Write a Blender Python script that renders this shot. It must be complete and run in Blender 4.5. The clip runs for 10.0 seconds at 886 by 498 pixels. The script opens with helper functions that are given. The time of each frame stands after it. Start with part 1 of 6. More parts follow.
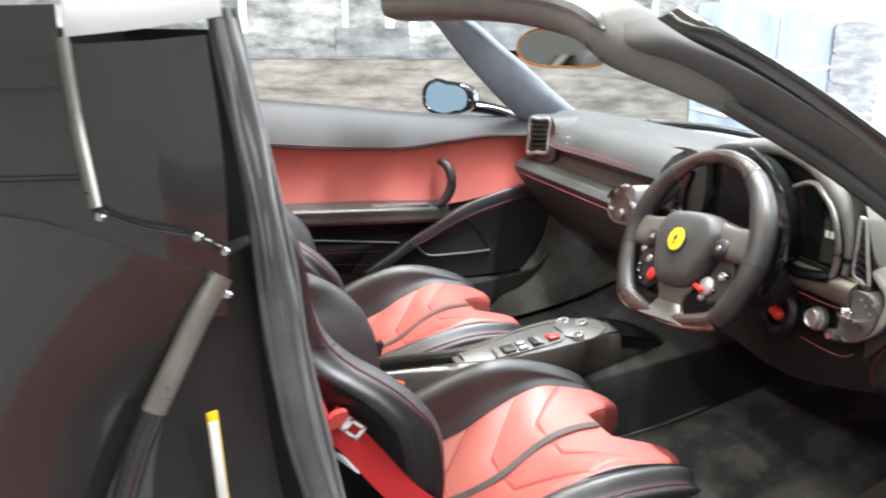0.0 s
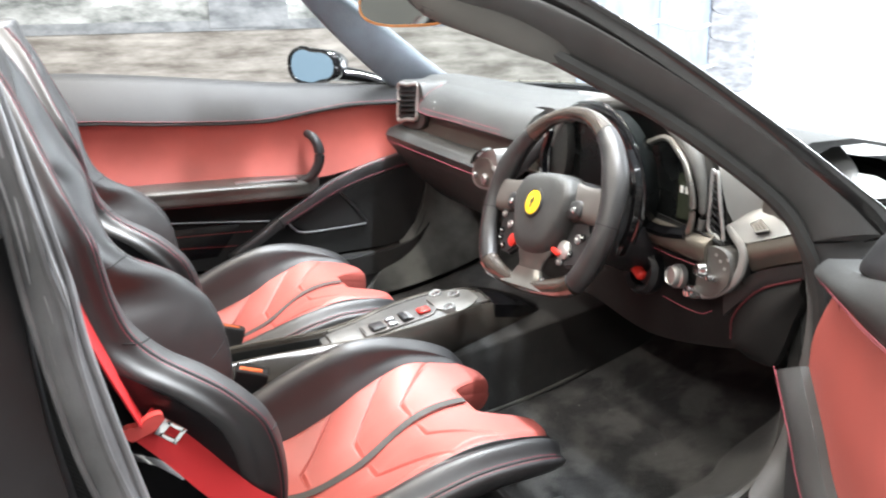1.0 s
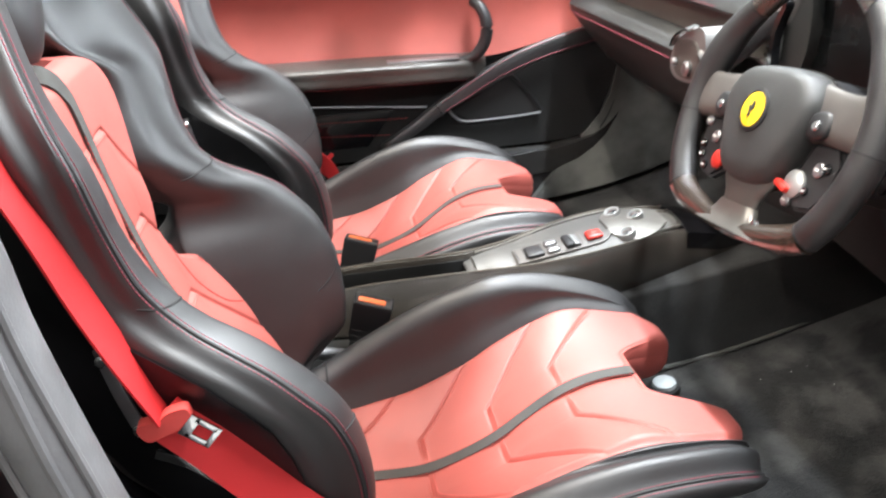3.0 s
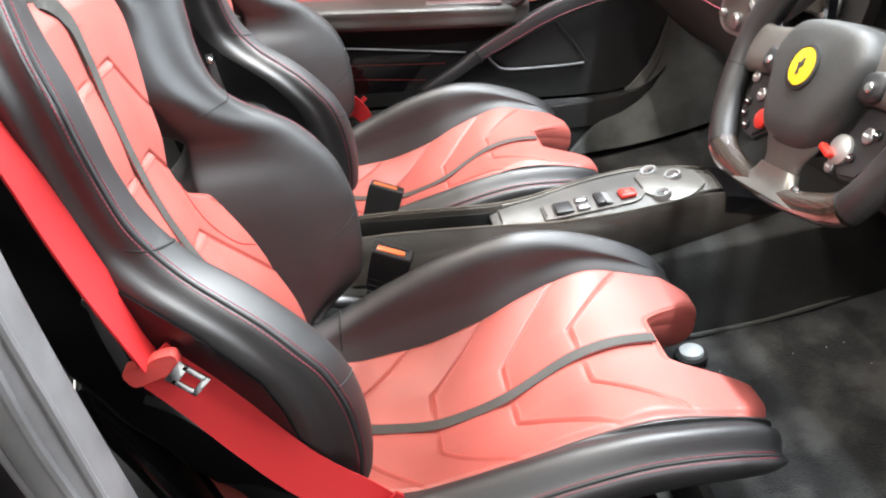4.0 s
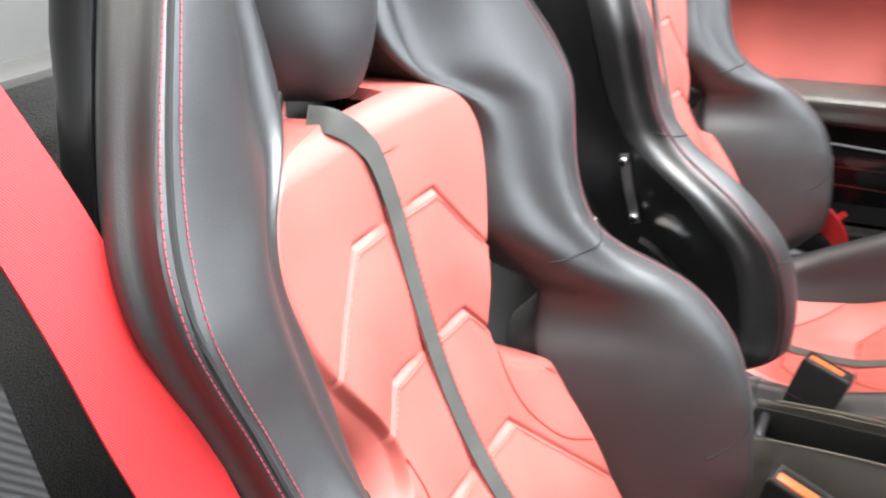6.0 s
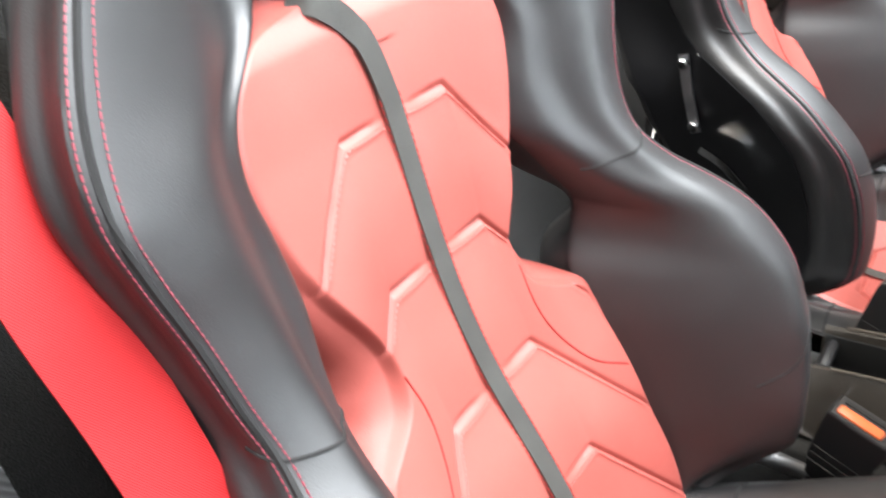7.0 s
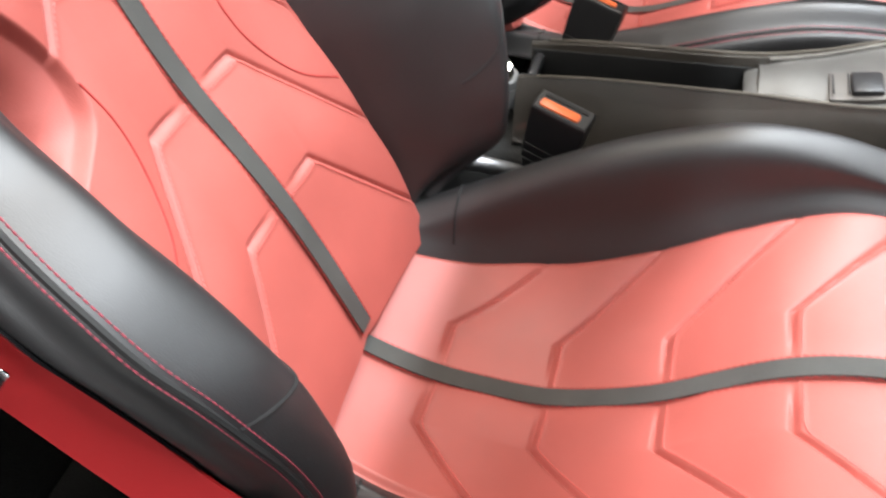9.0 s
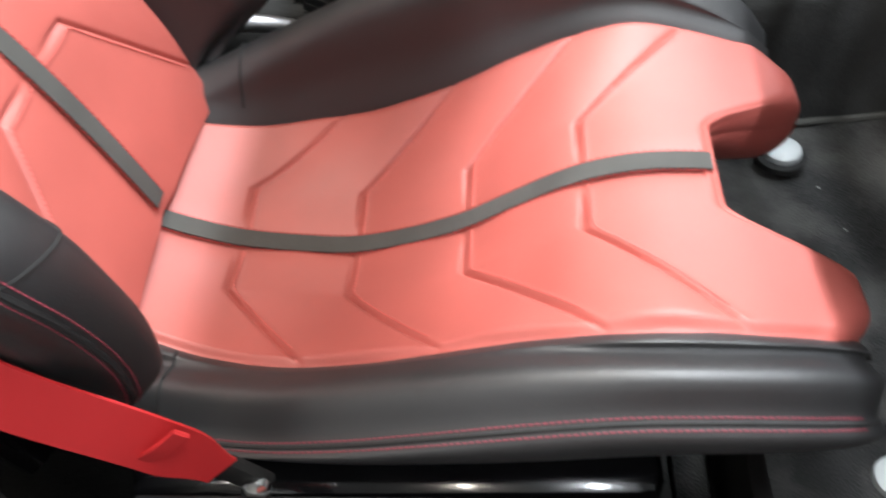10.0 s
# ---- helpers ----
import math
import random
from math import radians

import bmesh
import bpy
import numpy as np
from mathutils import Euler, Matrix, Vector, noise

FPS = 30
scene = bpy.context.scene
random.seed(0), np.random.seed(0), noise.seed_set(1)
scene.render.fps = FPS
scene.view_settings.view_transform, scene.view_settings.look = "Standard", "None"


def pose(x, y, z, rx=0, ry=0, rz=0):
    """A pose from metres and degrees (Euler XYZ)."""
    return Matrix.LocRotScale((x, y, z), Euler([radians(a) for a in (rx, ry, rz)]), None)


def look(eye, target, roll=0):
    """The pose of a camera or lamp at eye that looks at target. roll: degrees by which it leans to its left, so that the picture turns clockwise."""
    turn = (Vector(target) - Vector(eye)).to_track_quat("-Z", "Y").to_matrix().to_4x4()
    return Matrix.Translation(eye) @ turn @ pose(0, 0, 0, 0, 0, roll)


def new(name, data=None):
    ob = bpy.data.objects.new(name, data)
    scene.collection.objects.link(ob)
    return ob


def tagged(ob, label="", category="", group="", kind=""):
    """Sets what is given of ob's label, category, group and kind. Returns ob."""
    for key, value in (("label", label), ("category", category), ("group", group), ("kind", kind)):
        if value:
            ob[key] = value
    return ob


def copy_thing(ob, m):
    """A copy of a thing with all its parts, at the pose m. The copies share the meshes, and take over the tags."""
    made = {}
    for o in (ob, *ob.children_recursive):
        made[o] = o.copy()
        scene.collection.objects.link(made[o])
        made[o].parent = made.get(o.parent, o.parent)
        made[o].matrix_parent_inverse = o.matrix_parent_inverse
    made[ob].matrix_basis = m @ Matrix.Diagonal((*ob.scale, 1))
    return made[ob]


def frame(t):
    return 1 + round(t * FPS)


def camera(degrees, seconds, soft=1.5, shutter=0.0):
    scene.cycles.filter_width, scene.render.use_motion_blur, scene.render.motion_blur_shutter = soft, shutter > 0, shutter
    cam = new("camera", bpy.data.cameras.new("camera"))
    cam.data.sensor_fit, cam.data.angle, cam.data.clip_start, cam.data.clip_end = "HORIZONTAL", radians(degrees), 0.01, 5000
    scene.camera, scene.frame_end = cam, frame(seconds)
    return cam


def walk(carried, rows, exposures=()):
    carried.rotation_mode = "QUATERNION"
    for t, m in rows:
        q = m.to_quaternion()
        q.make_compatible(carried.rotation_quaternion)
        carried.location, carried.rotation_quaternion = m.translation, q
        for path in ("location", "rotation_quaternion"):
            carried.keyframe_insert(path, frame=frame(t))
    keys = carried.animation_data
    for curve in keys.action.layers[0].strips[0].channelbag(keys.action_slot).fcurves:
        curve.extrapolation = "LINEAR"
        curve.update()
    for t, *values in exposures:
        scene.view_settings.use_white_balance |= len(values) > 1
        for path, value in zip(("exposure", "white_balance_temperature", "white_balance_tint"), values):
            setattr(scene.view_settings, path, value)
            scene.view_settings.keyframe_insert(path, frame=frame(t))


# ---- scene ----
cam = camera(56.2, 10.0, 2.0, 0.4)
PATH = [
    (0, (-0.194, -1.608, 1.14), (0.392, 0.237, 0.634), 0.7),
    (0.5, (-0.103, -1.593, 1.122), (0.58, 0.211, 0.594), 0.0),
    (1, (-0.061, -1.565, 1.119), (0.712, 0.188, 0.548), -0.9),
    (1.5, (-0.117, -1.501, 1.116), (0.787, 0.169, 0.491), -1.2),
    (2, (-0.102, -1.406, 1.1), (0.703, 0.279, 0.383), -3.0),
    (2.5, (0.019, -1.311, 1.091), (0.556, 0.459, 0.329), -2.8),
    (3, (0.119, -1.243, 1.072), (0.403, 0.547, 0.226), -3.1),
    (3.2, (0.138, -1.229, 1.077), (0.363, 0.544, 0.178), -4.1),
    (4.3, (0.159, -1.194, 1.048), (0.31, 0.559, 0.097), -0.9),
    (4.5, (0.155, -1.176, 1.047), (0.304, 0.587, 0.115), -0.2),
    (5, (0.155, -1.063, 1.07), (0.14, 0.715, 0.154), -0.5),
    (5.5, (0.15, -0.924, 1.058), (-0.242, 0.853, 0.228), -1.3),
    (5.7, (0.178, -0.887, 1.072), (-0.458, 0.818, 0.242), -2.1),
    (6.8, (0.227, -0.766, 1.028), (-0.872, 0.6, 0.066), -7.2),
    (7, (0.232, -0.771, 1.02), (-0.813, 0.61, 0.019), -6.8),
    (7.5, (0.242, -0.774, 1.001), (-0.669, 0.626, -0.098), -6.5),
    (8, (0.259, -0.782, 0.971), (-0.515, 0.639, -0.204), -6.7),
    (8.5, (0.296, -0.797, 0.951), (-0.385, 0.609, -0.297), -7.5),
    (9, (0.298, -0.801, 0.932), (-0.198, 0.575, -0.432), -5.0),
    (9.5, (0.311, -0.81, 0.907), (-0.018, 0.514, -0.556), -4.1),
    (10, (0.332, -0.822, 0.895), (0.24, 0.442, -0.652), -1.8),
]
walk(cam, [(t, look(eye, target, roll)) for t, eye, target, roll in PATH], ((0, -0.10), (0.6, 0.02), (1.5, 0.10), (3, 0.05), (4.5, 0.06), (5.5, 0.30), (7.0, 0.0), (8.5, -0.40), (9.5, -0.48), (10, -0.48)))

# ---- light ----
world = bpy.data.worlds.new("world")
scene.world = world
world.use_nodes = True
world.node_tree.nodes["Background"].inputs[0].default_value = (0.9, 0.95, 1.0, 1)
world.node_tree.nodes["Background"].inputs[1].default_value = 0.10


def strip_lamp(name, x, y, z, length, width, watts, colour=(1.0, 0.97, 0.93)):
    lamp = bpy.data.lights.new(name, "AREA")
    lamp.shape, lamp.size, lamp.size_y, lamp.energy, lamp.color = "RECTANGLE", width, length, watts, colour
    ob = new(name, lamp)
    ob.location = (x, y, z)
    return ob


strip_lamp("tube_light", 0.04, 0.35, 3.30, 3.4, 0.08, 150, (1.0, 0.92, 0.82))
strip_lamp("tube_light", 1.10, 0.35, 3.30, 3.4, 0.08, 440, (0.88, 0.94, 1.0))
strip_lamp("tube_light", -2.3, -0.4, 3.30, 5.0, 0.12, 190, (1.0, 0.95, 0.88))
strip_lamp("tube_light", 4.7, 0.0, 3.30, 5.2, 0.12, 190, (0.86, 0.94, 1.0))
shopfront = strip_lamp("shopfront_daylight", 6.85, 0.6, 1.65, 5.0, 2.6, 620, (0.86, 0.93, 1.0))
shopfront.rotation_euler = (0, radians(90), 0)
side_tube = strip_lamp("tube_light", 0.8, -3.4, 3.30, 6.0, 0.12, 130, (0.95, 0.97, 1.0))
side_tube.rotation_euler = (0, 0, radians(90))
daylight = strip_lamp("shopfront_daylight", -4.80, 1.6, 1.5, 2.4, 2.6, 8, (0.68, 0.86, 1.0))
daylight.rotation_euler = (0, radians(-90), 0)


# ---- materials ----
def material(name, colour, rough=0.5, metal=0.0, grain=0.0, grain_size=400.0, vary=0.0, vary_size=12.0, coat=0.0,
             sheen=0.0, mottle=None, spec=0.5):
    m = bpy.data.materials.new(name)
    m.use_nodes = True
    nt = m.node_tree
    b = nt.nodes["Principled BSDF"]
    b.inputs["Base Color"].default_value = (*colour, 1)
    b.inputs["Roughness"].default_value = rough
    b.inputs["Metallic"].default_value = metal
    b.inputs["Specular IOR Level"].default_value = spec
    b.inputs["Coat Weight"].default_value = coat
    b.inputs["Coat Roughness"].default_value = 0.05
    b.inputs["Sheen Weight"].default_value = sheen
    tc = nt.nodes.new("ShaderNodeTexCoord")
    if vary:
        n = nt.nodes.new("ShaderNodeTexNoise")
        n.inputs["Scale"].default_value = vary_size
        n.inputs["Detail"].default_value = 6
        nt.links.new(tc.outputs["Object"], n.inputs["Vector"])
        ramp = nt.nodes.new("ShaderNodeValToRGB")
        low = mottle or tuple(c * (1 - vary) for c in colour)
        ramp.color_ramp.elements[0].color = (*low, 1)
        ramp.color_ramp.elements[1].color = (*[min(1, c * (1 + vary * 0.6)) for c in colour], 1)
        ramp.color_ramp.elements[0].position, ramp.color_ramp.elements[1].position = 0.35, 0.68
        nt.links.new(n.outputs["Fac"], ramp.inputs["Fac"])
        nt.links.new(ramp.outputs["Color"], b.inputs["Base Color"])
        mr = nt.nodes.new("ShaderNodeMapRange")
        mr.inputs["To Min"].default_value, mr.inputs["To Max"].default_value = max(0.02, rough - 0.08), min(1, rough + 0.10)
        nt.links.new(n.outputs["Fac"], mr.inputs["Value"])
        nt.links.new(mr.outputs["Result"], b.inputs["Roughness"])
    if grain:
        v = nt.nodes.new("ShaderNodeTexVoronoi")
        v.inputs["Scale"].default_value = grain_size
        nt.links.new(tc.outputs["Object"], v.inputs["Vector"])
        w = nt.nodes.new("ShaderNodeTexNoise")
        w.inputs["Scale"].default_value = grain_size * 0.12
        w.inputs["Detail"].default_value = 4
        nt.links.new(tc.outputs["Object"], w.inputs["Vector"])
        add = nt.nodes.new("ShaderNodeMath")
        add.operation = "ADD"
        nt.links.new(v.outputs["Distance"], add.inputs[0])
        nt.links.new(w.outputs["Fac"], add.inputs[1])
        bump = nt.nodes.new("ShaderNodeBump")
        bump.inputs["Strength"].default_value = grain
        bump.inputs["Distance"].default_value = 0.0012
        nt.links.new(add.outputs[0], bump.inputs["Height"])
        nt.links.new(bump.outputs["Normal"], b.inputs["Normal"])
    return m


def weave(name, dark, light, rough, size, coat=0.0, axis="X"):
    """A woven or ribbed surface: two crossed wave bands."""
    m = material(name, dark, rough, coat=coat)
    nt = m.node_tree
    b = nt.nodes["Principled BSDF"]
    tc = nt.nodes.new("ShaderNodeTexCoord")
    w = nt.nodes.new("ShaderNodeTexWave")
    w.bands_direction = axis
    w.inputs["Scale"].default_value = size
    w.inputs["Distortion"].default_value = 0.4
    nt.links.new(tc.outputs["Object"], w.inputs["Vector"])
    mix = nt.nodes.new("ShaderNodeMix")
    mix.data_type = "RGBA"
    mix.inputs["A"].default_value, mix.inputs["B"].default_value = (*dark, 1), (*light, 1)
    nt.links.new(w.outputs["Fac"], mix.inputs["Factor"])
    nt.links.new(mix.outputs["Result"], b.inputs["Base Color"])
    bump = nt.nodes.new("ShaderNodeBump")
    bump.inputs["Strength"].default_value, bump.inputs["Distance"].default_value = 0.35, 0.001
    nt.links.new(w.outputs["Fac"], bump.inputs["Height"])
    nt.links.new(bump.outputs["Normal"], b.inputs["Normal"])
    return m


RED = material("red_leather", (0.385, 0.085, 0.068), 0.52, grain=0.14, grain_size=1100, vary=0.12, vary_size=9, spec=0.6)
BLACK = material("black_leather", (0.0135, 0.0135, 0.0142), 0.50, grain=0.08, grain_size=1000, vary=0.2, vary_size=14, spec=0.85)
GREY_LEATHER = material("charcoal_leather", (0.036, 0.037, 0.036), 0.47, grain=0.3, grain_size=900, vary=0.2, vary_size=10)
DOOR_LEATHER = material("door_top_leather", (0.024, 0.024, 0.025), 0.5, grain=0.25, grain_size=900, vary=0.2, vary_size=10, spec=0.35)
TAPE = material("grey_tape", (0.055, 0.055, 0.050), 0.7, grain=0.5, grain_size=1500, vary=0.15, vary_size=40)
THREAD = material("pink_thread", (0.25, 0.042, 0.06), 0.6)
PALE_THREAD = material("pale_red_thread", (0.60, 0.13, 0.11), 0.55)
DARK_THREAD = material("dark_seam", (0.010, 0.010, 0.010), 0.8)
RED_SEAM = material("red_seam", (0.33, 0.022, 0.018), 0.6)
CARPET = material("black_carpet", (0.015, 0.015, 0.0143), 0.95, grain=1.0, grain_size=700, vary=0.7, vary_size=6, sheen=0.08)
MAT_CARPET = material("mat_carpet", (0.023, 0.0225, 0.021), 0.95, grain=1.0, grain_size=500, vary=0.97, vary_size=11, sheen=0.1)
for n in MAT_CARPET.node_tree.nodes:
    if n.type == "VALTORGB":
        n.color_ramp.elements[0].position, n.color_ramp.elements[1].position = 0.45, 0.60
KNEE_PAD = material("knee_pad_black", (0.010, 0.010, 0.0098), 0.72, grain=0.4, grain_size=900, vary=0.3, vary_size=9, spec=0.25)
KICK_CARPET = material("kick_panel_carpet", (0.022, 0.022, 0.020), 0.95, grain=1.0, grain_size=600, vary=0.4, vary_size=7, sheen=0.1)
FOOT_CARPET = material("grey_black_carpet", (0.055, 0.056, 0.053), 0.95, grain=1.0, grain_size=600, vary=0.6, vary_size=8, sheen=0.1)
POD = material("satin_pod_metal", (0.30, 0.30, 0.295), 0.36, metal=0.6, vary=0.12, vary_size=30)
PLASTIC = material("black_plastic", (0.016, 0.016, 0.017), 0.42, grain=0.12, grain_size=900, vary=0.2, vary_size=20)
GLOSS = material("gloss_black", (0.006, 0.006, 0.007), 0.12, coat=0.6, vary=0.2, vary_size=5)
SHELL = material("satin_black_shell", (0.007, 0.007, 0.008), 0.30, vary=0.2, vary_size=6, spec=0.4)
PAINT = material("black_paint", (0.026, 0.025, 0.0245), 0.22, coat=1.0, vary=0.3, vary_size=3)
CARBON = weave("carbon_trim", (0.030, 0.027, 0.023), (0.058, 0.050, 0.042), 0.25, 160, coat=1.0)
SILVER = material("silver_trim", (0.46, 0.46, 0.45), 0.36, metal=0.7, vary=0.12, vary_size=25)
CONSOLE = material("console_silver", (0.105, 0.102, 0.095), 0.46, metal=0.4, grain=0.1, grain_size=1500, vary=0.12, vary_size=18)
CHROME = material("chrome", (0.80, 0.80, 0.80), 0.12, metal=1.0, vary=0.05, vary_size=30)
STEEL = material("brushed_steel", (0.40, 0.40, 0.41), 0.38, metal=1.0, vary=0.15, vary_size=30)
DARK_SEAL = material("dark_sill_rubber", (0.050, 0.051, 0.049), 0.55, grain=0.15, grain_size=300, vary=0.3, vary_size=14)
RUBBER = material("door_seal_rubber", (0.125, 0.125, 0.127), 0.46, grain=0.15, grain_size=300, vary=0.35, vary_size=14)
HEADLINER = material("grey_headliner", (0.13, 0.125, 0.115), 0.85, grain=0.5, grain_size=900, vary=0.12, vary_size=12)
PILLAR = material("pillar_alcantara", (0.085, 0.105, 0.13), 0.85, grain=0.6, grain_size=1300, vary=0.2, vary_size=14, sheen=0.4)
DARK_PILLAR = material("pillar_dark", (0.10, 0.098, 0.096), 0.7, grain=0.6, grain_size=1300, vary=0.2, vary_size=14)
YELLOW = material("yellow_enamel", (0.85, 0.56, 0.02), 0.25, coat=0.6, vary=0.04, vary_size=60)
ORANGE = material("orange_plastic", (0.80, 0.17, 0.05), 0.4, vary=0.08, vary_size=60)
BUTTON_RED = material("red_button", (0.60, 0.03, 0.02), 0.3, vary=0.06, vary_size=60)
BELT = weave("red_webbing", (0.45, 0.012, 0.014), (0.53, 0.015, 0.018), 0.65, 420, axis="DIAGONAL")
SLIDER = material("red_plastic", (0.62, 0.07, 0.06), 0.4, vary=0.08, vary_size=40)
SCREEN = material("dark_screen", (0.006, 0.007, 0.007), 0.28, vary=0.2, vary_size=4, spec=0.25)
SCREEN_GREEN = material("screen_panel", (0.030, 0.036, 0.024), 0.2, vary=0.2, vary_size=10)
WHITE_INK = material("white_marking", (0.75, 0.75, 0.72), 0.5, vary=0.04, vary_size=50)
LIGHT_STRIP = material("pale_seal_metal", (0.30, 0.29, 0.26), 0.28, metal=0.7, vary=0.2, vary_size=20)
# pale base colour stands for bright reflection on the black roof
ROOF_REFLECTION = material("roof_painted_reflection", (0.60, 0.61, 0.60), 0.35, coat=0.5, vary=0.1, vary_size=6)
GREEN_FASCIA = material("fascia_leather", (0.070, 0.058, 0.047), 0.42, grain=0.3, grain_size=900, vary=0.2, vary_size=10)
RIBBED = weave("ribbed_black", (0.008, 0.008, 0.008), (0.020, 0.020, 0.020), 0.6, 120, axis="DIAGONAL")
BRONZE = material("bronze_fascia", (0.13, 0.115, 0.095), 0.38, metal=0.5, vary=0.12, vary_size=20)
FAIRING = material("fairing_silver_paint", (0.27, 0.27, 0.262), 0.38, metal=0.3, vary=0.08, vary_size=14)
RIM_CARBON = weave("lacquered_brown_carbon", (0.030, 0.022, 0.017), (0.052, 0.036, 0.026), 0.22, 150, coat=1.0)
GRIP = material("rim_leather", (0.019, 0.018, 0.018), 0.36, grain=0.2, grain_size=1100, vary=0.25, vary_size=30, spec=0.7)
# charcoal leather lightened, painting in the daylight that the hood reflects
LIT_HOOD_LEATHER = material("lit_hood_leather", (0.115, 0.113, 0.106), 0.42, grain=0.3, grain_size=900, vary=0.2, vary_size=10)
DARK_RED = material("dark_red_edge", (0.10, 0.014, 0.018), 0.6)
SPOKE_GREY = material("taupe_spoke", (0.105, 0.096, 0.088), 0.40, metal=0.3, vary=0.15, vary_size=20)
SPOKE = material("bronze_grey_spoke", (0.30, 0.285, 0.26), 0.30, metal=0.8, vary=0.12, vary_size=20)
# blue tint paints the daylight that the wing mirror would reflect
DAYLIGHT_MIRROR = material("daylight_tinted_mirror", (0.50, 0.66, 0.78), 0.03, metal=1.0)
# base colour darkened in place of a dim cabin reflection
DIM_MIRROR = material("darkened_mirror_glass", (0.42, 0.43, 0.40), 0.03, metal=1.0)
WALL = material("white_wall", (0.78, 0.78, 0.76), 0.8, grain=0.2, grain_size=120, vary=0.05, vary_size=2)
GREY_WALL = material("grey_wall", (0.22, 0.22, 0.22), 0.8, grain=0.2, grain_size=120, vary=0.08, vary_size=2)
DARK_WALL = material("grey_brown_wall", (0.30, 0.29, 0.27), 0.7, grain=0.2, grain_size=120, vary=0.1, vary_size=2)
FLOOR = material("showroom_floor", (0.34, 0.34, 0.33), 0.3, grain=0.1, grain_size=60, vary=0.2, vary_size=2)
ARMREST = material("satin_armrest", (0.050, 0.047, 0.043), 0.34, grain=0.2, grain_size=900, vary=0.2, vary_size=12)
STUD = material("pale_plastic_stud", (0.36, 0.385, 0.39), 0.45, vary=0.08, vary_size=60)
# lighter rubber colour, painting the ceiling's sheen on the upper seal
SEAL_SHEEN = material("painted_seal_sheen", (0.26, 0.26, 0.265), 0.36, grain=0.15, grain_size=300, vary=0.35, vary_size=18)
# KICK_CARPET lightened, so the passenger side's light is in the colour
LIT_KICK_CARPET = material("lit_kick_panel_carpet", (0.085, 0.087, 0.081), 0.95, grain=1.0, grain_size=600, vary=0.55, vary_size=9, sheen=0.1)
AMBER = material("amber_rim", (0.70, 0.30, 0.08), 0.3, vary=0.1, vary_size=40)

glass = bpy.data.materials.new("clear_glass")
glass.use_nodes = True
gn = glass.node_tree.nodes["Principled BSDF"]
gn.inputs["Transmission Weight"].default_value, gn.inputs["Roughness"].default_value, gn.inputs["IOR"].default_value = 1.0, 0.0, 1.02
gn.inputs["Base Color"].default_value = (0.93, 0.96, 0.95, 1)


# ---- mesh helpers ----
def base_of(ob):
    while ob.parent:
        ob = ob.parent
    return ob.location


def thing(name, at, label, category, group="", kind=""):
    ob = new(name)
    ob.location = at
    ob.empty_display_size = 0.05
    return tagged(ob, label, category, group, kind)


def part(name, bm, mat, parent=None, label="", smooth=True):
    """Links a bmesh, given in world places, as one mesh under parent."""
    if parent is not None:
        bmesh.ops.translate(bm, verts=bm.verts, vec=-base_of(parent))
    bmesh.ops.recalc_face_normals(bm, faces=bm.faces)
    me = bpy.data.meshes.new(name)
    bm.to_mesh(me)
    bm.free()
    if smooth:
        me.shade_smooth()
        me.set_sharp_from_angle(angle=radians(38))
    me.materials.append(mat)
    ob = new(name, me)
    if parent is not None:
        ob.parent = parent
    if label:
        tagged(ob, label)
    return ob


def spline(pts, n, closed=False):
    """n points on a Catmull-Rom curve through pts."""
    p = np.array(pts, float)
    k = len(p)
    out = []
    spans = k if closed else k - 1
    for i in range(n):
        u = i / n * spans if closed else i / (n - 1) * spans
        j = min(int(u), spans - 1)
        f = u - j
        if closed:
            a, b, c, d = p[(j - 1) % k], p[j % k], p[(j + 1) % k], p[(j + 2) % k]
        else:
            b, c = p[j], p[j + 1]
            a = p[j - 1] if j > 0 else 2 * b - c
            d = p[j + 2] if j + 2 < k else 2 * c - b
        out.append(0.5 * (2 * b + (c - a) * f + (2 * a - 5 * b + 4 * c - d) * f * f + (3 * b - a - 3 * c + d) * f ** 3))
    return np.array(out)


def lerp(table, x):
    """Smooth value from a table of (x, value) pairs."""
    xs, ys = zip(*table)
    if x <= xs[0]:
        return ys[0]
    if x >= xs[-1]:
        return ys[-1]
    for i in range(len(xs) - 1):
        if x <= xs[i + 1]:
            h = xs[i + 1] - xs[i]
            f = (x - xs[i]) / h
            m0 = (ys[i + 1] - ys[i - 1]) / (xs[i + 1] - xs[i - 1]) if i > 0 else (ys[1] - ys[0]) / h
            m1 = (ys[i + 2] - ys[i]) / (xs[i + 2] - xs[i]) if i + 2 < len(xs) else (ys[-1] - ys[-2]) / h
            return ((2 * f ** 3 - 3 * f * f + 1) * ys[i] + (f ** 3 - 2 * f * f + f) * h * m0
                    + (-2 * f ** 3 + 3 * f * f) * ys[i + 1] + (f ** 3 - f * f) * h * m1)


def step(a, b, x):
    f = min(1, max(0, (x - a) / (b - a)))
    return f * f * (3 - 2 * f)


def grid_mesh(rows, closed_v=False, caps=False):
    """A sheet, or tube if closed_v, over rows of points."""
    bm = bmesh.new()
    vs = [[bm.verts.new(p) for p in r] for r in rows]
    n = len(rows[0])
    for a, b in zip(vs[:-1], vs[1:]):
        for i in range(n if closed_v else n - 1):
            bm.faces.new((a[i], a[(i + 1) % n], b[(i + 1) % n], b[i]))
    if caps:
        bm.faces.new(vs[0][::-1])
        bm.faces.new(vs[-1])
    return bm


